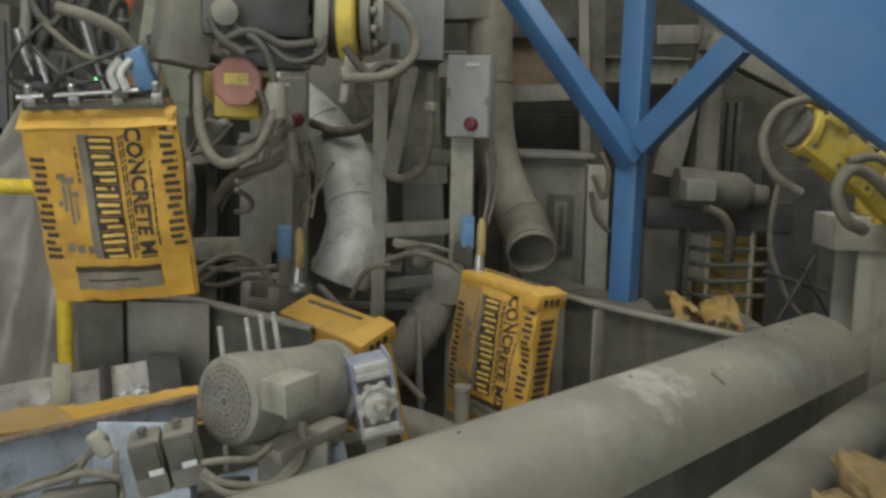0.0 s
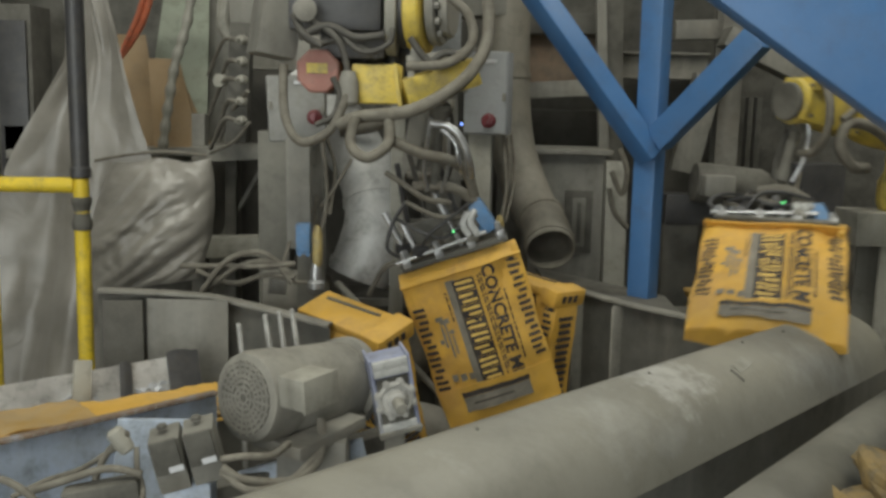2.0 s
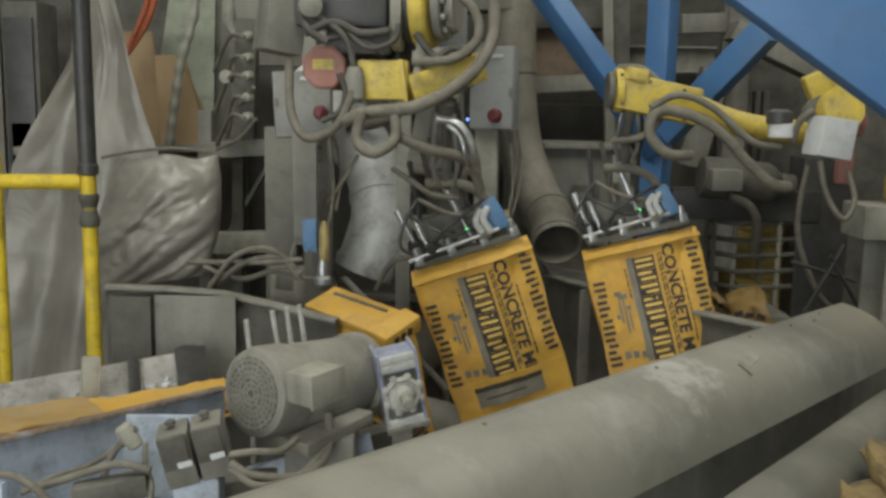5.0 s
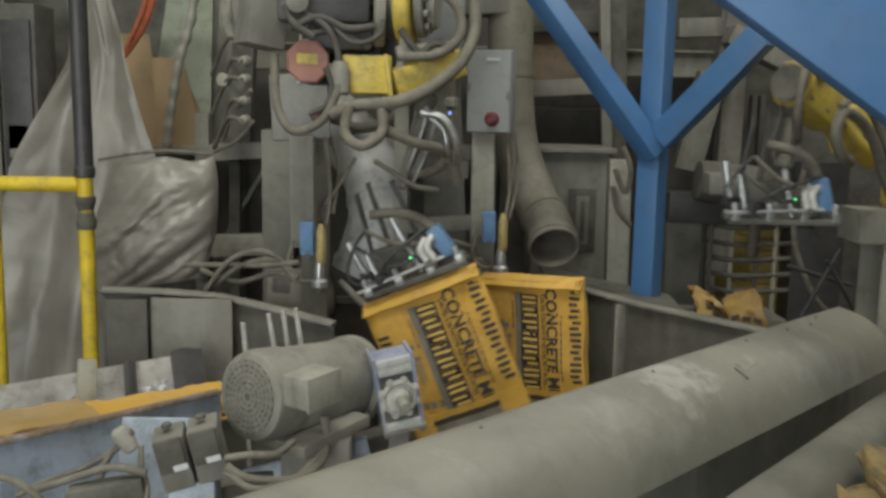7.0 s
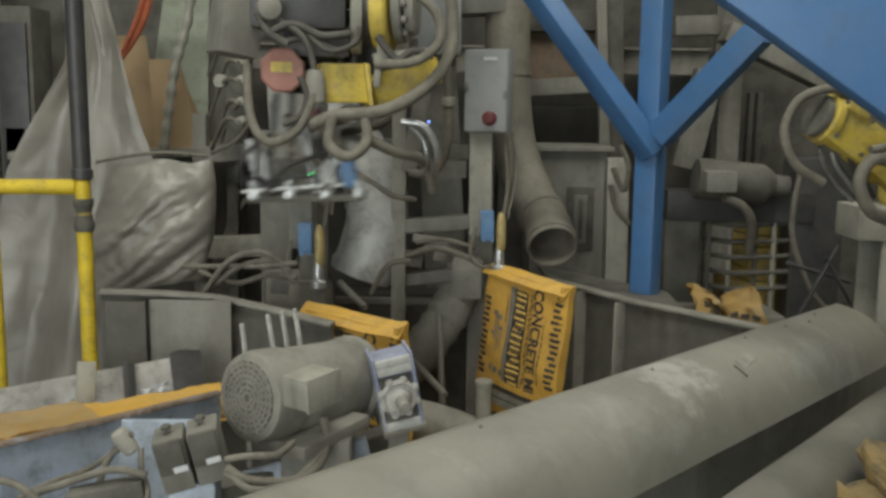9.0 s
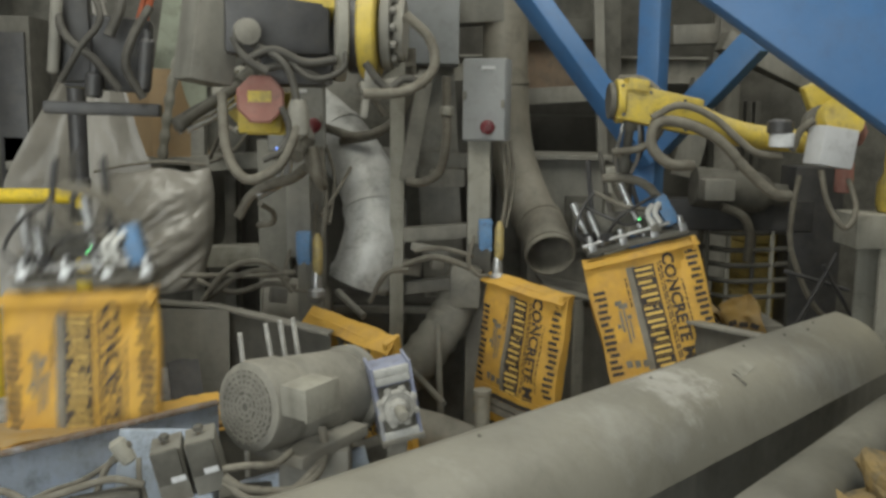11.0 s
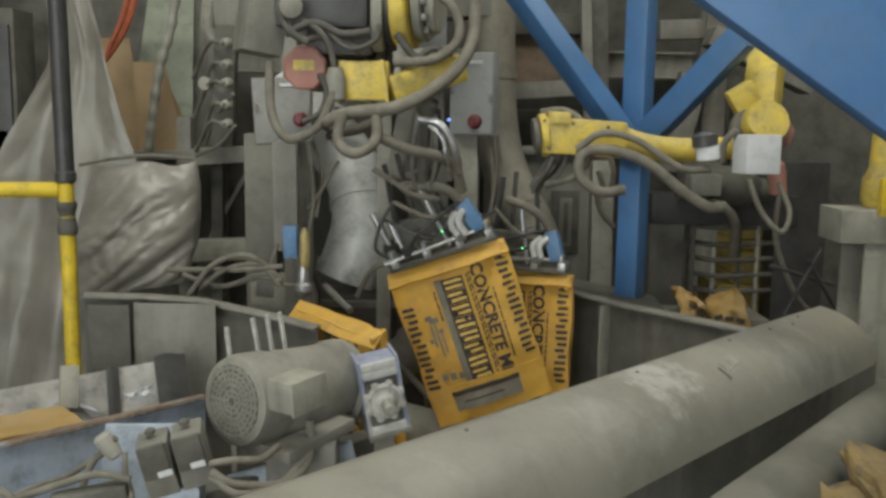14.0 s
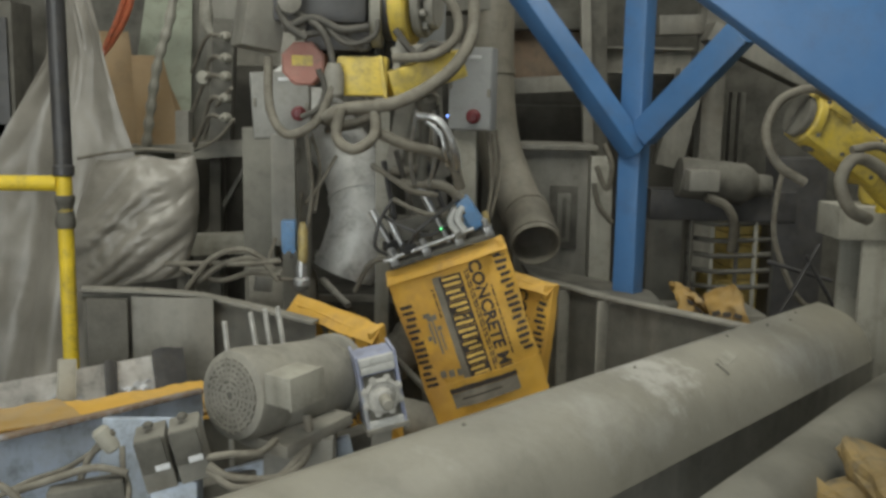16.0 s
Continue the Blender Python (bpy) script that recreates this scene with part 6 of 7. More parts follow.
for holder, pts, r in (
    (r1_turn, [(0.101, 2.850, 2.295), (0.117, 2.850, 2.167), (0.105, 2.820, 2.068), (0.036, 2.780, 1.969), (-0.100, 2.750, 1.889), (-0.248, 2.780, 1.867), (-0.316, 2.800, 1.841)], 0.019),
    (r1, [(-0.009, 2.800, 2.223), (0.057, 2.800, 2.161), (0.067, 2.800, 2.082), (-0.005, 2.800, 2.025), (-0.120, 2.800, 2.015)], 0.014),
    (r1, [(-0.485, 2.850, 2.014), (-0.475, 2.820, 1.863), (-0.424, 2.800, 1.790), (-0.341, 2.800, 1.825), (-0.296, 2.800, 1.915), (-0.289, 2.820, 1.964)], 0.0136),
    (r1_turn, [(-0.262, 2.750, 1.867), (-0.273, 2.740, 1.787), (-0.223, 2.720, 1.753), (-0.166, 2.740, 1.792), (-0.165, 2.760, 1.861)], 0.016),
    (r1_turn, [(-0.164, 2.760, 1.804), (-0.067, 2.800, 1.763), (0.020, 2.850, 1.742), (0.068, 2.920, 1.700), (0.092, 2.960, 1.630)], 0.0165),
    (r1, [(-0.405, 2.850, 2.142), (-0.335, 2.820, 2.101), (-0.302, 2.820, 2.045), (-0.285, 2.820, 1.948)], 0.01),
    (r1, [(-0.453, 2.840, 2.157), (-0.421, 2.820, 2.100), (-0.368, 2.820, 2.068)], 0.012),
    (r1, [(-0.337, 2.840, 2.127), (-0.253, 2.820, 2.054), (-0.171, 2.820, 2.080), (-0.164, 2.840, 2.145)], 0.008),
    (r1, [(-0.435, 2.830, 2.092), (-0.353, 2.830, 2.126), (-0.270, 2.830, 2.095), (-0.188, 2.830, 2.104)], 0.012),
    (r1, [(-0.404, 2.840, 2.069), (-0.304, 2.840, 2.087), (-0.205, 2.840, 2.040)], 0.01),
    (r1, [(-0.333, 2.800, 1.979), (-0.313, 2.800, 1.923), (-0.333, 2.800, 1.866), (-0.382, 2.800, 1.840)], 0.009),
    (r1, [(-0.113, 2.820, 2.097), (-0.055, 2.820, 2.033), (-0.006, 2.820, 2.058), (0.052, 2.820, 2.043)], 0.011),
):
    bm = B()
    tube(bm, pts, r, 12)
    part("hose", bm, HOSE if r > 0.0135 or holder is r1_turn else DARK_HOSE, holder)
for nm, pts, r, mt in (("chrome_pipe", [(-0.045, 2.820, 1.852), (0.010, 2.800, 1.843), (0.047, 2.800, 1.804), (0.069, 2.820, 1.744), (0.079, 2.900, 1.694)], 0.0115, CHROME), ("chrome_pipe", [(-0.016, 2.840, 1.835), (0.025, 2.840, 1.798), (0.039, 2.840, 1.748), (0.048, 2.900, 1.702)], 0.007, CHROME), ("air_line", [(-0.180, 2.900, 1.698), (-0.119, 2.860, 1.664), (-0.059, 2.860, 1.626), (0.018, 2.900, 1.611)], 0.0085, HOSE)):
    bm = B()
    tube(bm, pts, r, 12, 12, ribs=0.06 if r > 0.01 else 0.0)
    part(nm, bm, mt, r1_turn)
bm = B()
lathe(bm, [(0.02, 0), (0.034, 0.004), (0.034, 0.03), (0.02, 0.034)], pose(*(-0.423, 2.840, 2.170)) @ pose(0, 0, 0, 90, 0, 15), 20)
part("eye_fitting", bm, DUSTY, r1)
bm = B()
lathe(bm, [(0.022, -0.05), (0.03, -0.04), (0.03, 0.02), (0.02, 0.05)], pose(*(-0.289, 2.820, 1.948)), 16)
part("cable_gland", bm, DUSTY, r1)
bm = B()
box(bm, 0.008, 0.006, 0.008, pose(*(0.045, 2.840, 1.852)), 0.002)
part("indicator", bm, BLUE_LED, r1_turn, "small blue indicator light")
r1_wrist = Vector((-0.020, 2.920, 1.895)) - r1_home
r1_link, r1_grip = wrist_link(r1, 0.3), gripper(r1)

# overhead carriage from which the first robot hangs
oc = thing("overhead_carriage", (-0.25, 3.1, 6.4), "dusty steel carriage hung from the hall ceiling", "carriage")
bm = B()
box(bm, 0.46, 0.6, 0.06, pose(-0.28, 2.98, 2.93), 0.008)
part("slide_plate", bm, STEEL, oc)
bm = B()
ibeam(bm, (-0.28, 3.1, 2.962), (-0.28, 3.1, 6.4), 0.16, 0.16, 0.012)
part("hanger_column", bm, STEEL, oc)

# dark tool carrier that swings out over the magazine
bm = B()
box(bm, 0.22, 0.1, 0.2, pose(0.0, 0.06, 0.02, 0, 4), 0.014)
box(bm, 0.09, 0.08, 0.24, pose(-0.08, 0.03, 0.06, 0, -3), 0.012)
box(bm, 0.3, 0.09, 0.035, pose(-0.01, 0.01, -0.13, 0, 1), 0.008)
r1_tool = part("tool_carrier", bm, BLACK, r1, "dark grimy tool carrier with hoses", local=True)
for x, z, h, rr, mt in ((-0.13, -0.04, 0.22, 0.016, STEEL), (0.1, -0.08, 0.16, 0.02, BLACK), (-0.03, -0.1, 0.09, 0.024, BLACK)):
    bm = B()
    lathe(bm, [(rr * 0.7, 0), (rr, 0.006), (rr, h - 0.03), (rr * 0.6, h - 0.02), (rr * 0.6, h)], pose(x, -0.03, z, 4, 6), 14)
    part("air_cylinder", bm, mt, r1_tool, local=True)
for pts, rr in (([(-0.12, -0.03, 0.16), (-0.09, -0.06, 0.06), (-0.02, -0.06, 0.0), (0.04, -0.05, -0.08)], 0.011), ([(0.12, -0.02, 0.14), (0.08, -0.06, 0.06), (0.06, -0.06, -0.02), (0.1, -0.04, -0.1)], 0.012), ([(-0.02, -0.04, 0.18), (0.0, -0.07, 0.1), (-0.05, -0.07, 0.03), (-0.11, -0.04, -0.06)], 0.009), ([(0.04, 0.0, 0.24), (0.05, -0.05, 0.14), (0.02, -0.06, 0.06)], 0.014)):
    bm = B()
    tube(bm, pts, rr, 10, 8)
    part("hose", bm, DARK_HOSE, r1_tool, local=True)

r2_home = Vector((0.558, 3.200, 1.951))
r2 = thing("industrial_robot", r2_home, "yellow industrial robot arm with hoses and a bag gripper", "robot", "robots")
bm = B()
beam(bm, (0.535, 3.200, 1.954), (0.809, 3.220, 1.900), 0.11, 0.12, 0.012)
box(bm, 0.07, 0.125, 0.04, pose(*(0.597, 3.200, 2.003)) @ pose(0, 0, 0, 0, 8), 0.006)
part("wrist_plate", bm, YELLOW, r2)
bm = B()
for a, b in (((0.543, 3.130, 2.000), (0.747, 3.130, 1.953)), ((0.548, 3.130, 1.907), (0.752, 3.130, 1.859))):
    for k in (0.0, 0.45, 1.0):
        lathe(bm, [(0.003, 0), (0.006, 0), (0.006, 0.006)], pose(*lerp(a, b, k)) @ pose(0, 0, 0, 90), 8)
tagged(part("bolts", bm, DARK, r2), kind="stuff")
for nm, off, rr, wd, mt in (("end_disc", -0.035, 0.06, 0.02, DARK), ("yellow_collar", -0.012, 0.072, 0.026, YELLOW)):
    bm = B()
    lathe(bm, ring_profile(rr, wd), pose(*(0.543, 3.200, 1.951)) @ pose(off, 0, 0, 0, 90, 0), 28)
    part(nm, bm, mt, r2)
bm = B()
tube(bm, [(0.800, 3.220, 1.900), (0.911, 3.240, 1.860), (1.033, 3.260, 1.837), (1.221, 3.300, 1.820)], lambda u: 0.048 - 0.010 * u, 20)
part("forearm", bm, YELLOW, r2)
bm = B()
lathe(bm, [(0.03, 0), (0.04, 0.004), (0.04, 0.045), (0.034, 0.05)], pose(*(1.058, 3.100, 1.807)), 20)
part("pale_cap", bm, WHITE, r2)
bm = B()
lathe(bm, [(0.03, 0), (0.042, 0.004), (0.042, 0.04), (0.02, 0.05)], pose(*(1.051, 3.100, 1.850)), 20)
part("dark_motor", bm, BLACK, r2)
bm = B()
box(bm, 0.118, 0.1, 0.125, pose(*(1.198, 3.050, 1.812)) @ pose(0, 0, 0, 0, 8, 10), 0.006)
part("connector_box", bm, WHITE, r2, "pale connector box")
bm = B()
lathe(bm, [(0.05, 0), (0.06, 0.004), (0.06, 0.08), (0.04, 0.09)], pose(*(1.330, 3.300, 1.860)) @ pose(0, 0, 0, 90), 8)
lathe(bm, [(0.02, 0), (0.03, 0.004), (0.03, 0.1), (0.02, 0.11)], pose(*(1.311, 3.200, 1.655)), 12)
part("red_motor", bm, PINK, r2)
bm = B()
lathe(bm, ring_profile(0.075, 0.06), pose(*(1.289, 3.250, 1.889)) @ pose(0, 0, 0, 70, 20, 0), 30)
part("yellow_ring", bm, YELLOW, r2)
bm = B()
lathe(bm, ring_profile(0.07, 0.05), pose(*(1.264, 3.330, 1.868)) @ pose(0, 0, 0, 70, 20, 0), 30)
part("dark_ring", bm, DARK, r2)
bm = B()
beam(bm, (1.266, 3.400, 2.028), (1.353, 3.400, 1.829), 0.06, 0.1, 0.01)
beam(bm, (1.350, 3.450, 1.880), (1.640, 3.950, 2.470), 0.12, 0.13, 0.02)
beam(bm, (1.640, 3.950, 2.470), (2.364, 3.700, 2.400), 0.13, 0.15, 0.02)
part("upper_arm", bm, YELLOW, r2)
for pts, r in (([(0.773, 3.100, 1.746), (0.692, 3.080, 1.751), (0.634, 3.080, 1.808), (0.649, 3.080, 1.880), (0.739, 3.080, 1.881), (0.850, 3.080, 1.829), (0.947, 3.080, 1.732), (1.034, 3.080, 1.660), (1.096, 3.100, 1.650)], 0.018),
               ([(0.630, 3.080, 1.897), (0.718, 3.080, 1.938), (0.828, 3.080, 1.901), (0.961, 3.080, 1.795), (1.060, 3.100, 1.778)], 0.012),
               ([(1.152, 3.000, 1.740), (1.182, 3.000, 1.634), (1.241, 3.000, 1.558), (1.280, 3.020, 1.616), (1.263, 3.050, 1.712)], 0.009),
               ([(1.095, 3.100, 1.797), (1.110, 3.080, 1.861), (1.145, 3.060, 1.897)], 0.012)):
    bm = B()
    tube(bm, pts, r, 12, 10)
    part("hose", bm, HOSE, r2)
bm = B()
tube(bm, [r2_home + Vector(v) for v in ((0.02, -0.04, 0.075), (-0.06, -0.035, 0.07), (-0.125, -0.02, 0.01), (-0.13, -0.02, -0.08), (-0.07, -0.03, -0.15), (0.03, -0.035, -0.17))], 0.013, 12, 10)
r2_loop = part("cable_loop", bm, HOSE, r2, "grey looped cable hose")
r2_wrist = Vector((0.592, 3.220, 1.905)) - r2_home
r2_link, r2_grip = wrist_link(r2, 0.22), gripper(r2)

# floor column that carries the second robot's shoulder
bm = B()
lathe(bm, [(0.26, 0.0), (0.26, 0.05), (0.2, 0.07), (0.2, 1.1), (0.24, 1.14), (0.24, 2.46), (0.18, 2.52)], Matrix.Translation((2.45, 3.65, 0)), 28)
tagged(part("robot_base", bm, YELLOW), "yellow cast floor column carrying the robot arm", "robot base")

# the cast drum on the pedestal
rb = thing("swivel_drum", (1.529, 3.500, 1.659), "yellow cast swivel drum on the pale pedestal", "machine base")
bm = B()
q = Vector((1.569, 3.500, 1.552))
lathe(bm, [(0.1, 0.0), (0.11, 0.02), (0.11, 0.1), (0.09, 0.14), (0.085, 0.26), (0.07, 0.3)], Matrix.Translation((q.x + 0.1, 3.4, q.z + 0.02)), 28)
part("turret", bm, YELLOW, rb)

# ---- what moves ----


def hang(x, y, z, roll=0, yaw=0, tilt=0):
    """The pose of a bag or gripper by the middle of the bag's top edge."""
    return pose(x, y, z, tilt, -roll, yaw)


def centred(x, y, z, roll=0, yaw=0, tilt=0):
    """The same by the bag's middle."""
    return pose(x, y, z, tilt, -roll, yaw) @ pose(0, 0, H / 2)


def in_between(rows, t):
    """The pose at t on a line of poses."""
    if t <= rows[0][0]:
        return rows[0][1]
    for (t0, a), (t1, b) in zip(rows, rows[1:]):
        if t <= t1:
            k = (t - t0) / (t1 - t0)
            return Matrix.LocRotScale(a.translation.lerp(b.translation, k), a.to_quaternion().slerp(b.to_quaternion(), k), None)
    return rows[-1][1]


def key_robot(robot, link_arm, grip, wrist, body, hand, turns=((0.0, pose(0, 0, 0)),)):
    """Body rows drive the robot, hand rows the gripper; the link turns to join them."""
    walk(robot, body)
    times = sorted({round(t, 2) for t, _ in body} | {round(t, 2) for t, _ in hand})
    grip_rows, link_rows = [], []
    for t in times:
        base, g = in_between(body, t), in_between(hand, t)
        local = base.inverted() @ g
        grip_rows.append((t, local))
        aim = local @ Vector((0.0, 0, 0.25))
        turned = in_between(turns, t)
        at = turned @ Vector(wrist)
        at.z += 0.16 * abs(turned.to_euler().z) / 1.5
        d = (aim - at)
        if d.length < 0.05:
            d = Vector((0, 0, -1))
        q = d.to_track_quat("-Z", "Y")
        link_rows.append((t, Matrix.LocRotScale(at, q, None)))
    walk(grip, grip_rows)
    walk(link_arm, link_rows)


# first robot: the gripper's path, which is also the path of the bag that it holds
HAND_1 = [(row[0], hang(*row[1:])) for row in (
    (0.00, -0.869, 2.550, 1.866, 3, 4, 18), (0.30, -0.858, 2.550, 1.867, 3, 4, 18), (0.50, -0.842, 2.550, 1.843, 4, 4, 24), (0.60, -0.833, 2.550, 1.841, 4, 2, 26),
    (0.70, -0.633, 2.500, 1.898, -4, 0, 28), (0.80, -0.429, 2.500, 1.930, -5, 0, 45), (0.90, -0.235, 2.300, 1.949, 0, 0, 50), (1.00, -0.046, 2.250, 1.985, 15, 0, 44),
    (1.10, 0.040, 2.270, 1.994, 34, 0, 30), (1.20, 0.132, 2.500, 1.914, 36, 0, 12), (1.30, 0.157, 2.750, 1.773, 26, 0, 5), (1.40, 0.144, 2.950, 1.603, 20, 0, 2),
    (1.50, 0.095, 3.050, 1.439, 18, 0, -4), (1.60, 0.050, 3.080, 1.402, 19, 0, 5), (3.50, 0.062, 3.080, 1.396, 19, 0, 5), (4.20, 0.067, 3.080, 1.395, 19, 0, 5), (6.60, 0.069, 3.080, 1.399, 19, 0, 5),
    (6.80, 0.020, 3.080, 1.361, 24, -4, 4), (7.00, -0.082, 3.050, 1.310, 23, -8, 2), (7.30, -0.184, 3.050, 1.272, 20, -10, -8), (7.50, -0.225, 3.050, 1.259, 18, -12, -6),
    (7.70, -0.257, 3.050, 1.246, 4, -15, -4), (7.90, -0.274, 3.050, 1.243, 0, -18, -2), (8.50, -0.279, 3.050, 1.246, 0, -18, -2), (8.65, -0.253, 3.050, 1.379, 2, -10, -2), (8.80, -0.241, 3.020, 1.523, 2, 0, -4), (8.90, -0.298, 3.000, 1.625, 2, 0, -4),
    (9.00, -0.422, 2.900, 1.577, 2, 0, -4), (9.20, -0.582, 2.800, 1.583, 2, 2, -4), (9.60, -1.040, 2.600, 1.532, 2, 4, -6), (10.10, -1.311, 2.450, 0.923, 2, 6, -10), (10.50, -1.310, 2.450, 0.896, 2, 6, -10),
    (11.10, -0.889, 2.500, 1.548, 2, 4, -6), (11.30, -0.824, 2.520, 1.767, 2, 4, 14), (11.40, -0.856, 2.550, 1.846, 0, 4, 16), (11.50, -0.859, 2.550, 1.872, -6, 0, 22), (11.70, -0.883, 2.550, 1.875, 0, 4, 18),
    (11.90, -0.851, 2.550, 1.865, 4, 4, 20), (12.00, -0.818, 2.520, 1.848, 8, 4, 22), (12.10, -0.705, 2.500, 1.870, 4, 2, 26), (12.20, -0.557, 2.500, 1.893, -6, 0, 34), (12.30, -0.322, 2.500, 1.957, -4, 0, 46), (12.40, -0.104, 2.280, 1.974, 6, 0, 48),
    (12.50, 0.033, 2.250, 1.985, 20, 0, 42), (12.60, 0.121, 2.320, 1.969, 34, 0, 24), (12.70, 0.172, 2.600, 1.894, 34, 0, 8), (12.80, 0.179, 2.850, 1.664, 22, 0, 2), (12.90, 0.076, 3.000, 1.486, 19, 0, 2),
    (13.00, 0.072, 3.080, 1.402, 18, 0, 4), (13.20, 0.054, 3.080, 1.407, 19, 0, 5), (15.50, 0.054, 3.080, 1.400, 19, 0, 5), (16.00, 0.055, 3.080, 1.398, 19, 0, 5))]
BODY_1 = [(row[0], pose(*row[1:4], 0, 0, row[4])) for row in (
    (0.00, -0.506, 2.550, 1.959, 10), (0.50, -0.495, 2.550, 1.957, 8), (0.65, -0.481, 2.550, 1.966, 4), (0.80, -0.448, 2.900, 2.003, -4), (1.00, -0.384, 2.980, 1.947, -18), (1.15, -0.347, 2.980, 1.930, -26),
    (1.30, -0.327, 2.950, 1.969, -14), (1.50, -0.382, 2.900, 1.998, 0), (3.50, -0.387, 2.900, 1.998, 0), (4.20, -0.385, 2.900, 1.997, 0), (6.60, -0.388, 2.900, 2.000, 0),
    (6.80, -0.403, 2.920, 2.012, 3), (7.00, -0.434, 2.950, 2.024, 6), (7.50, -0.449, 2.950, 2.035, 8), (8.00, -0.432, 2.950, 2.022, 8), (8.50, -0.442, 2.950, 2.025, 8), (8.80, -0.461, 2.900, 2.005, 4), (9.00, -0.486, 2.850, 1.996, 6),
    (9.20, -0.424, 2.800, 2.024, 6), (9.70, -0.563, 2.600, 1.985, 10), (10.30, -0.612, 2.550, 1.871, 12), (11.30, -0.466, 2.600, 1.950, 10), (11.70, -0.507, 2.550, 1.945, 10), (12.05, -0.509, 2.550, 1.939, 8),
    (12.20, -0.524, 2.800, 1.984, 2), (12.40, -0.400, 2.980, 1.990, -14), (12.55, -0.365, 2.980, 1.975, -26), (12.70, -0.334, 2.950, 1.988, -20), (12.85, -0.347, 2.850, 2.006, -5), (13.00, -0.377, 2.900, 2.014, 0), (15.50, -0.383, 2.900, 2.012, 0), (16.00, -0.382, 2.900, 2.010, 0))]

HAND_2 = [(row[0], hang(*row[1:])) for row in (
    (0.00, 1.978, 2.900, 1.561, 0, 0, 0), (1.50, 1.846, 2.800, 1.593, 0, 0, 0), (1.70, 1.400, 2.750, 1.650, -4, -20, -40), (1.80, 1.190, 2.760, 1.659, -6, -20, -48), (1.90, 1.070, 2.800, 1.600, -4, -20, -58), (2.00, 1.000, 2.850, 1.540, 0, -20, -66),
    (2.10, 0.960, 2.950, 1.515, 2, -16, -58), (2.20, 0.940, 3.050, 1.490, 3, -10, -44), (2.30, 0.908, 3.180, 1.487, 3, -4, -26), (2.40, 0.862, 3.300, 1.441, 4, 0, -12), (2.50, 0.742, 3.300, 1.447, 9, 0, -10), (2.60, 0.671, 3.300, 1.436, 14, 0, -10),
    (3.50, 0.659, 3.300, 1.427, 14, 0, -10), (4.20, 0.660, 3.300, 1.428, 14, 0, -10), (5.40, 0.663, 3.300, 1.424, 14, 0, -10), (5.80, 0.422, 3.350, 1.329, 8, -10, -6), (6.10, 0.360, 3.400, 1.302, 2, -12, -4), (6.30, 0.355, 3.400, 1.302, 0, -14, -2),
    (6.40, 0.441, 3.350, 1.501, 0, 0, 0), (6.50, 0.519, 3.300, 1.478, 0, 0, 0), (6.60, 0.638, 3.250, 1.588, 0, 0, 0), (6.70, 0.771, 3.200, 1.618, 2, 0, 0), (6.80, 0.912, 3.150, 1.582, 2, 0, 0), (6.90, 0.983, 3.100, 1.536, 0, 0, 0), (7.00, 1.077, 3.050, 1.521, 0, 0, 0),
    (7.10, 1.202, 3.000, 1.540, 0, 0, 0), (7.30, 1.333, 2.900, 1.532, 0, 0, 0), (7.60, 1.887, 2.900, 1.544, 0, 0, 0), (8.6, 1.85, 2.9, 0.56, 0, 0, 0), (9.3, 1.85, 2.9, 0.56, 0, 0, 0), (9.60, 1.567, 2.800, 1.541, 0, 0, 0), (9.90, 1.020, 2.830, 1.570, -2, -20, -62), (10.20, 0.940, 3.050, 1.490, 3, -10, -44), (10.50, 0.756, 3.300, 1.450, 9, 0, -10),
    (10.70, 0.684, 3.300, 1.435, 14, 0, -10), (11.30, 0.687, 3.300, 1.431, 14, 0, -10), (12.10, 0.647, 3.300, 1.425, 14, 0, -10), (12.20, 0.653, 3.300, 1.385, 12, 0, -10), (12.30, 0.605, 3.300, 1.397, 4, 0, -8), (12.40, 0.526, 3.300, 1.384, 4, 0, -6), (12.50, 0.504, 3.300, 1.360, 6, 0, -6),
    (12.60, 0.506, 3.320, 1.371, 5, -4, -6), (12.70, 0.500, 3.350, 1.360, 5, -6, -4), (12.80, 0.494, 3.380, 1.362, 7, -8, -4), (12.90, 0.500, 3.400, 1.362, 11, -12, -3), (13.00, 0.492, 3.420, 1.352, 12, -18, -2), (13.10, 0.478, 3.420, 1.318, 6, -20, -2), (13.20, 0.440, 3.420, 1.303, 1, -21, -2), (13.40, 0.345, 3.420, 1.303, 1, -22, -2), (14.05, 0.329, 3.420, 1.301, 0, -22, -2),
    (14.20, 0.416, 3.350, 1.408, 0, 0, 0), (14.30, 0.576, 3.300, 1.524, 0, 0, 0), (14.40, 0.664, 3.250, 1.586, 2, 0, 0), (14.50, 0.780, 3.200, 1.595, 2, 0, 0), (14.60, 0.873, 3.180, 1.624, 2, 0, 0), (14.70, 1.006, 3.120, 1.559, 0, 0, 0), (14.80, 1.078, 3.080, 1.548, 0, 0, 0),
    (14.90, 1.209, 3.000, 1.544, 0, 0, 0), (15.00, 1.282, 2.950, 1.482, 0, 0, 0), (15.20, 1.441, 2.900, 1.511, 0, 0, 0), (15.50, 1.979, 2.900, 1.538, 0, 0, 0), (16.00, 1.975, 2.900, 1.525, 0, 0, 0))]
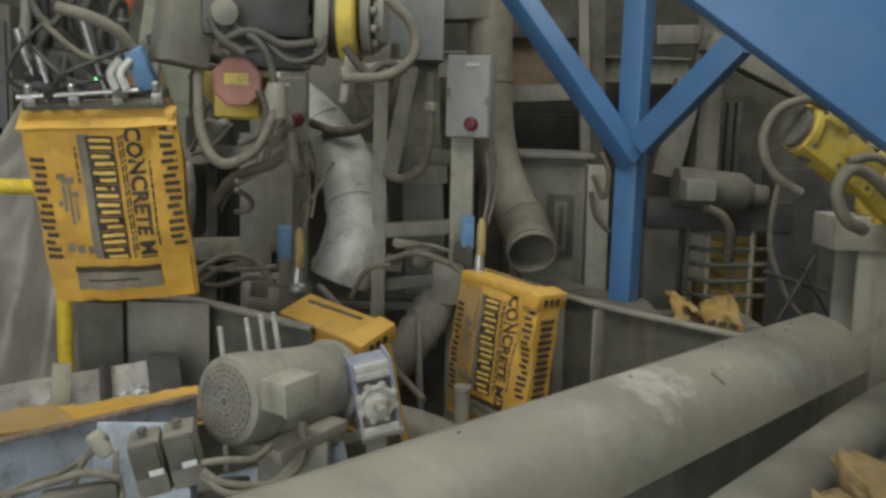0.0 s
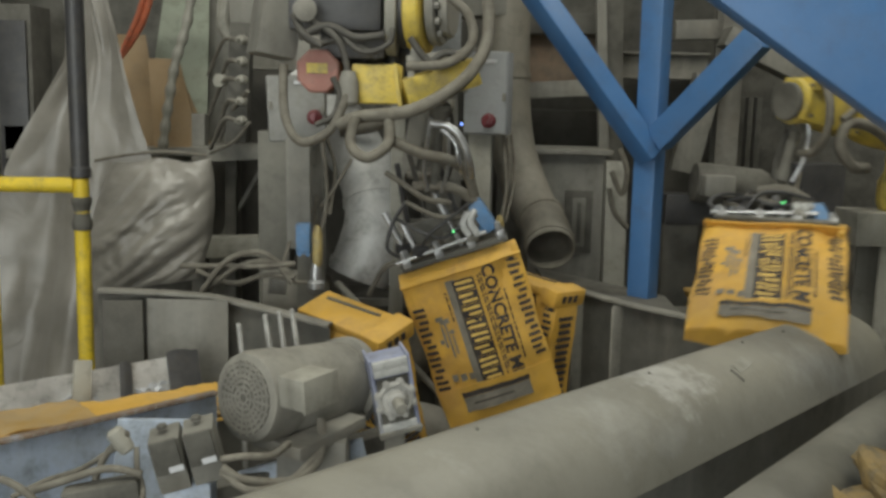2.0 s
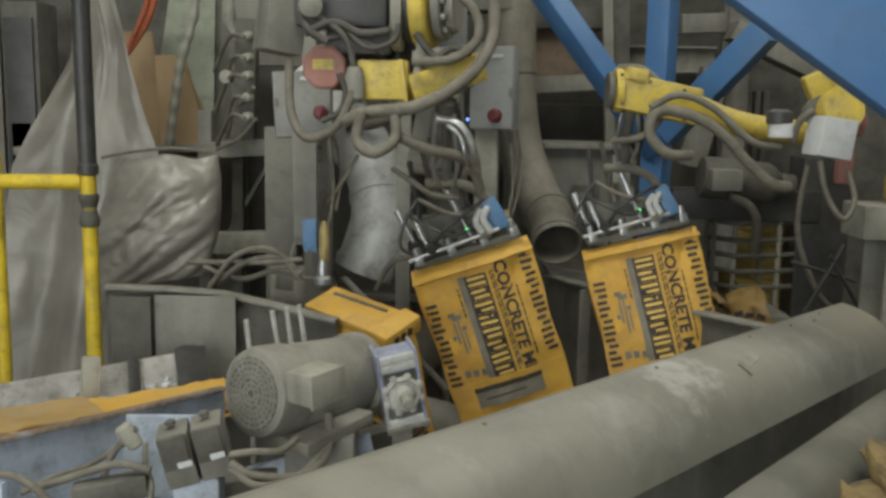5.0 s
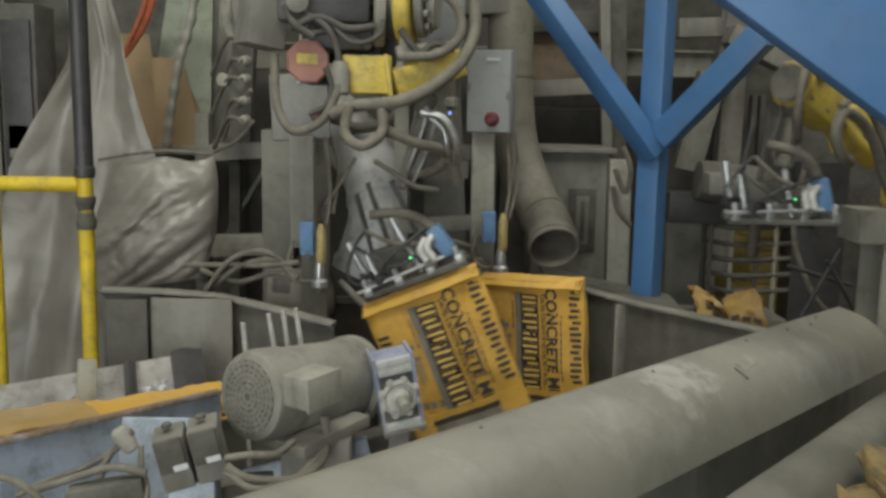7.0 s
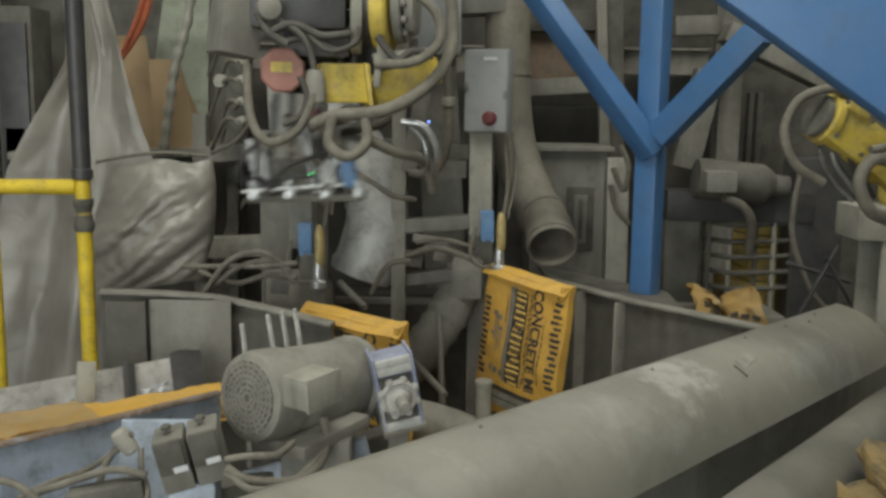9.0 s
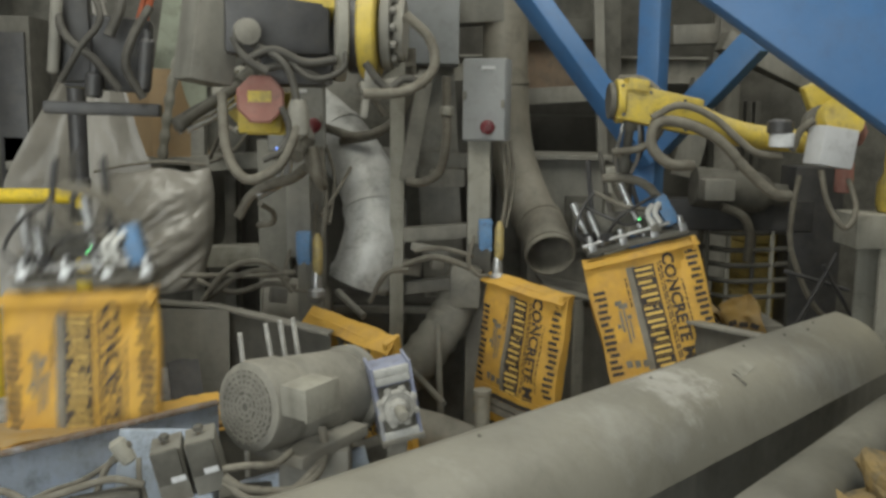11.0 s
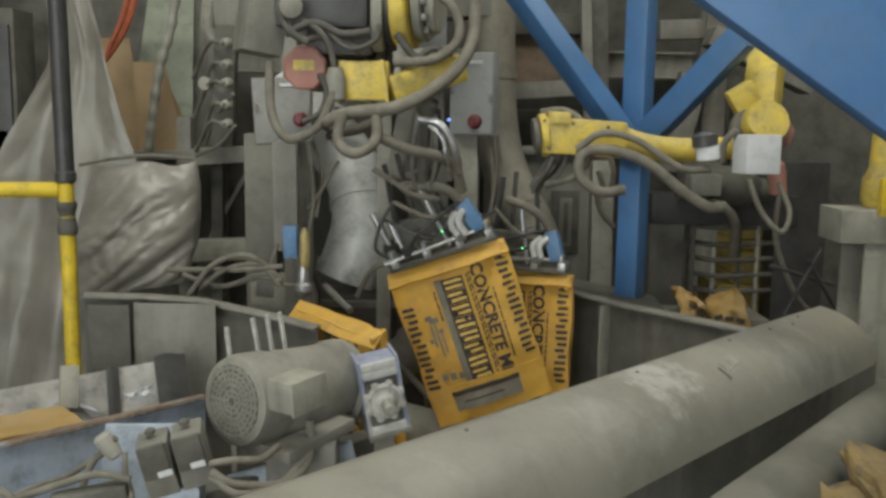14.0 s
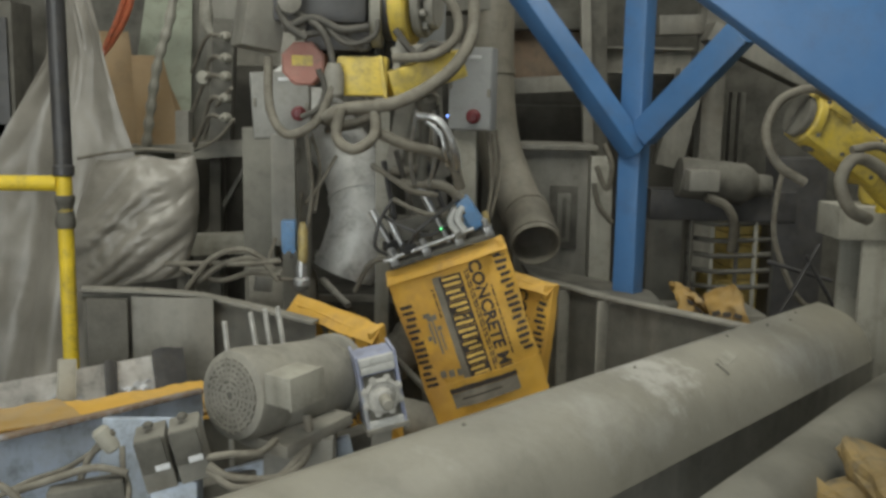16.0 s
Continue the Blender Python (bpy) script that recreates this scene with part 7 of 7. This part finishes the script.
BODY_2 = [(row[0], pose(*row[1:4], 0, row[5], row[4])) for row in (
    (0.00, 1.062, 2.660, 1.872, 12, 20), (1.50, 1.062, 2.660, 1.872, 12, 20), (1.80, 1.150, 2.850, 1.905, 20, 12), (2.00, 1.112, 3.050, 1.944, 25, 0), (2.20, 0.976, 3.100, 1.987, 12, 0), (2.40, 0.807, 3.200, 1.977, 5, 0), (2.60, 0.566, 3.200, 1.953, 0, 0),
    (3.50, 0.558, 3.200, 1.951, 0, 0), (4.20, 0.558, 3.200, 1.952, 0, 0), (5.40, 0.565, 3.200, 1.945, 0, 0), (5.80, 0.459, 3.200, 1.872, 0, -6), (6.30, 0.464, 3.200, 1.861, 0, -8), (6.40, 0.513, 3.200, 1.880, 0, -6), (6.50, 0.603, 3.200, 1.965, 4, 4), (6.60, 0.754, 3.150, 2.042, 12, 10),
    (6.70, 0.829, 3.100, 2.066, 18, 12), (6.80, 0.931, 3.100, 2.068, 25, 12), (7.00, 1.093, 3.050, 1.988, 36, 10), (7.20, 1.090, 2.850, 1.900, 24, 16), (7.60, 1.062, 2.660, 1.872, 12, 20), (9.40, 1.062, 2.660, 1.872, 12, 20), (10.20, 0.986, 3.100, 1.976, 12, 0), (10.70, 0.589, 3.200, 1.957, 0, 0),
    (11.30, 0.597, 3.200, 1.950, 0, 0), (12.10, 0.559, 3.200, 1.945, 0, 0), (12.30, 0.437, 3.200, 1.895, 0, -5), (12.50, 0.449, 3.200, 1.911, 0, -5), (12.80, 0.441, 3.200, 1.887, 0, -6), (13.10, 0.392, 3.200, 1.839, 0, -8), (14.05, 0.390, 3.200, 1.820, 0, -8),
    (14.20, 0.518, 3.200, 1.889, 0, -2), (14.30, 0.618, 3.180, 1.980, 4, 5), (14.40, 0.788, 3.150, 2.052, 12, 10), (14.50, 0.860, 3.120, 2.088, 16, 12), (14.70, 0.985, 3.100, 2.076, 25, 12), (14.90, 1.142, 3.050, 2.007, 36, 10), (15.20, 1.060, 2.780, 1.886, 20, 20), (15.50, 1.062, 2.660, 1.872, 12, 20), (16.00, 1.062, 2.660, 1.872, 12, 20))]

ON_A = (9.00, -0.289, 3.020, 1.219)[1:]
ON_B = (9.00, 0.318, 3.420, 1.282)[1:]


def carried_rows(hand, start, stop):
    """The rows of a hand between two times."""
    return [(t, m) for t, m in hand if start - 0.001 <= t <= stop + 0.001]


def swing(rows):
    """Turns about a part's own upright axis."""
    return [(t, pose(0, 0, 0, 0, 0, a)) for t, a in rows]


def motions():
    turns_1 = swing(((0.0, 92), (0.6, 92), (0.85, 45), (1.1, 10), (1.4, 0), (8.6, 0), (9.2, 20), (9.7, 60), (10.2, 92), (12.05, 92), (12.3, 45), (12.55, 10), (12.85, 0), (16.0, 0)))
    walk(r1_turn, turns_1)
    stowed, reached = pose(0.14, 0.2, 0.08, 0, 0, -30), pose(-0.41, 0.10, 0.1)
    walk(r1_tool, [(0.0, reached), (0.65, reached), (0.95, stowed), (8.7, stowed), (9.3, stowed), (10.0, reached), (12.1, reached), (12.4, stowed), (16.0, stowed)])
    walk(r2_loop, swing(((0.0, 0), (1.6, 0), (1.9, 60), (2.2, 120), (2.6, 165), (6.4, 165), (6.6, 120), (6.9, 60), (7.2, 0), (9.4, 0), (10.0, 60), (10.4, 120), (10.8, 165), (14.2, 165), (14.4, 120), (14.7, 60), (15.0, 0), (16.0, 0))))
    key_robot(r1, r1_link, r1_grip, r1_wrist, BODY_1, HAND_1, turns_1)
    key_robot(r2, r2_link, r2_grip, r2_wrist, BODY_2, HAND_2)
    a_rest, b_rest = hang(*ON_A, -6, -42, 20), hang(*ON_B, -5, -48, -2)
    # first pair: already on the spouts, dropped when full
    walk(bag_a_first, [(0.0, a_rest), (6.15, a_rest)] + [(row[0], centred(*row[1:])) for row in (
        (6.30, -0.156, 2.950, 1.127, -12, -50, 20), (6.40, -0.036, 2.850, 1.105, -35, -40, 35), (6.50, 0.041, 2.800, 0.995, -55, -30, 50))] + [(6.65, centred(-0.05, 2.8, 0.27, 0, -40, 86)), (16.0, centred(-0.05, 2.8, 0.27, 0, -40, 86))])
    walk(bag_b_first, [(0.0, b_rest), (3.7, b_rest)] + [(row[0], centred(*row[1:])) for row in (
        (3.90, 0.388, 3.100, 1.078, 20, -66, 8), (4.00, 0.453, 2.980, 1.150, 30, -74, 12), (4.10, 0.515, 2.900, 1.107, 44, -64, 30))] + [(4.3, centred(0.5, 3.0, 0.27, 0, 50, 86)), (16.0, centred(0.5, 3.0, 0.27, 0, 50, 86))])
    # second pair: carried in, filled, the one on the second spout dropped
    walk(bag_a_next, carried_rows(HAND_1, 0.0, 7.9) + [(8.6, hang(*ON_A, -2, -24, 6)), (9.2, hang(*ON_A, -4, -34, 12)), (11.3, a_rest), (16.0, a_rest)])
    walk(bag_b_next, carried_rows(HAND_2, 0.0, 6.3) + [(6.8, hang(*ON_B, 4, -24, 4)), (7.3, hang(*ON_B, 1, -36, 3)), (8.2, hang(*ON_B, -4, -46, 0)), (9.0, b_rest), (11.55, b_rest)] + [(row[0], centred(*row[1:])) for row in (
        (11.70, 0.380, 3.200, 1.109, 10, -30, 6), (11.80, 0.466, 3.050, 1.099, 28, -28, 20), (11.90, 0.469, 2.900, 1.027, 45, -25, 45))] + [(12.05, centred(0.48, 2.98, 0.37, 0, 35, 86)), (16.0, centred(0.48, 2.98, 0.37, 0, 35, 86))])
    # third pair: from the magazines to the spouts
    waiting = HAND_1[[i for i, r in enumerate(HAND_1) if r[0] >= 10.3][0]][1]
    walk(bag_a_third, [(0.0, waiting), (10.3, waiting)] + carried_rows(HAND_1, 10.4, 16.0))
    ready = in_between(HAND_2, 9.3)
    walk(bag_b_third, [(0.0, ready), (9.3, ready)] + carried_rows(HAND_2, 9.6, 14.05) + [(14.8, hang(*ON_B, -4, -44, 0)), (16.0, b_rest)])
    # the thin pile leaves the magazine and a new one slides in
    d = (s1 - s0).normalized() * 0.52
    p = stack_slide.location.copy()
    walk(stack_slide, [(0.0, pose(*p)), (12.0, pose(*p)), (12.4, pose(*(p - d))), (13.9, pose(*(p - d))), (14.4, pose(*p)), (16.0, pose(*p))])


motions()
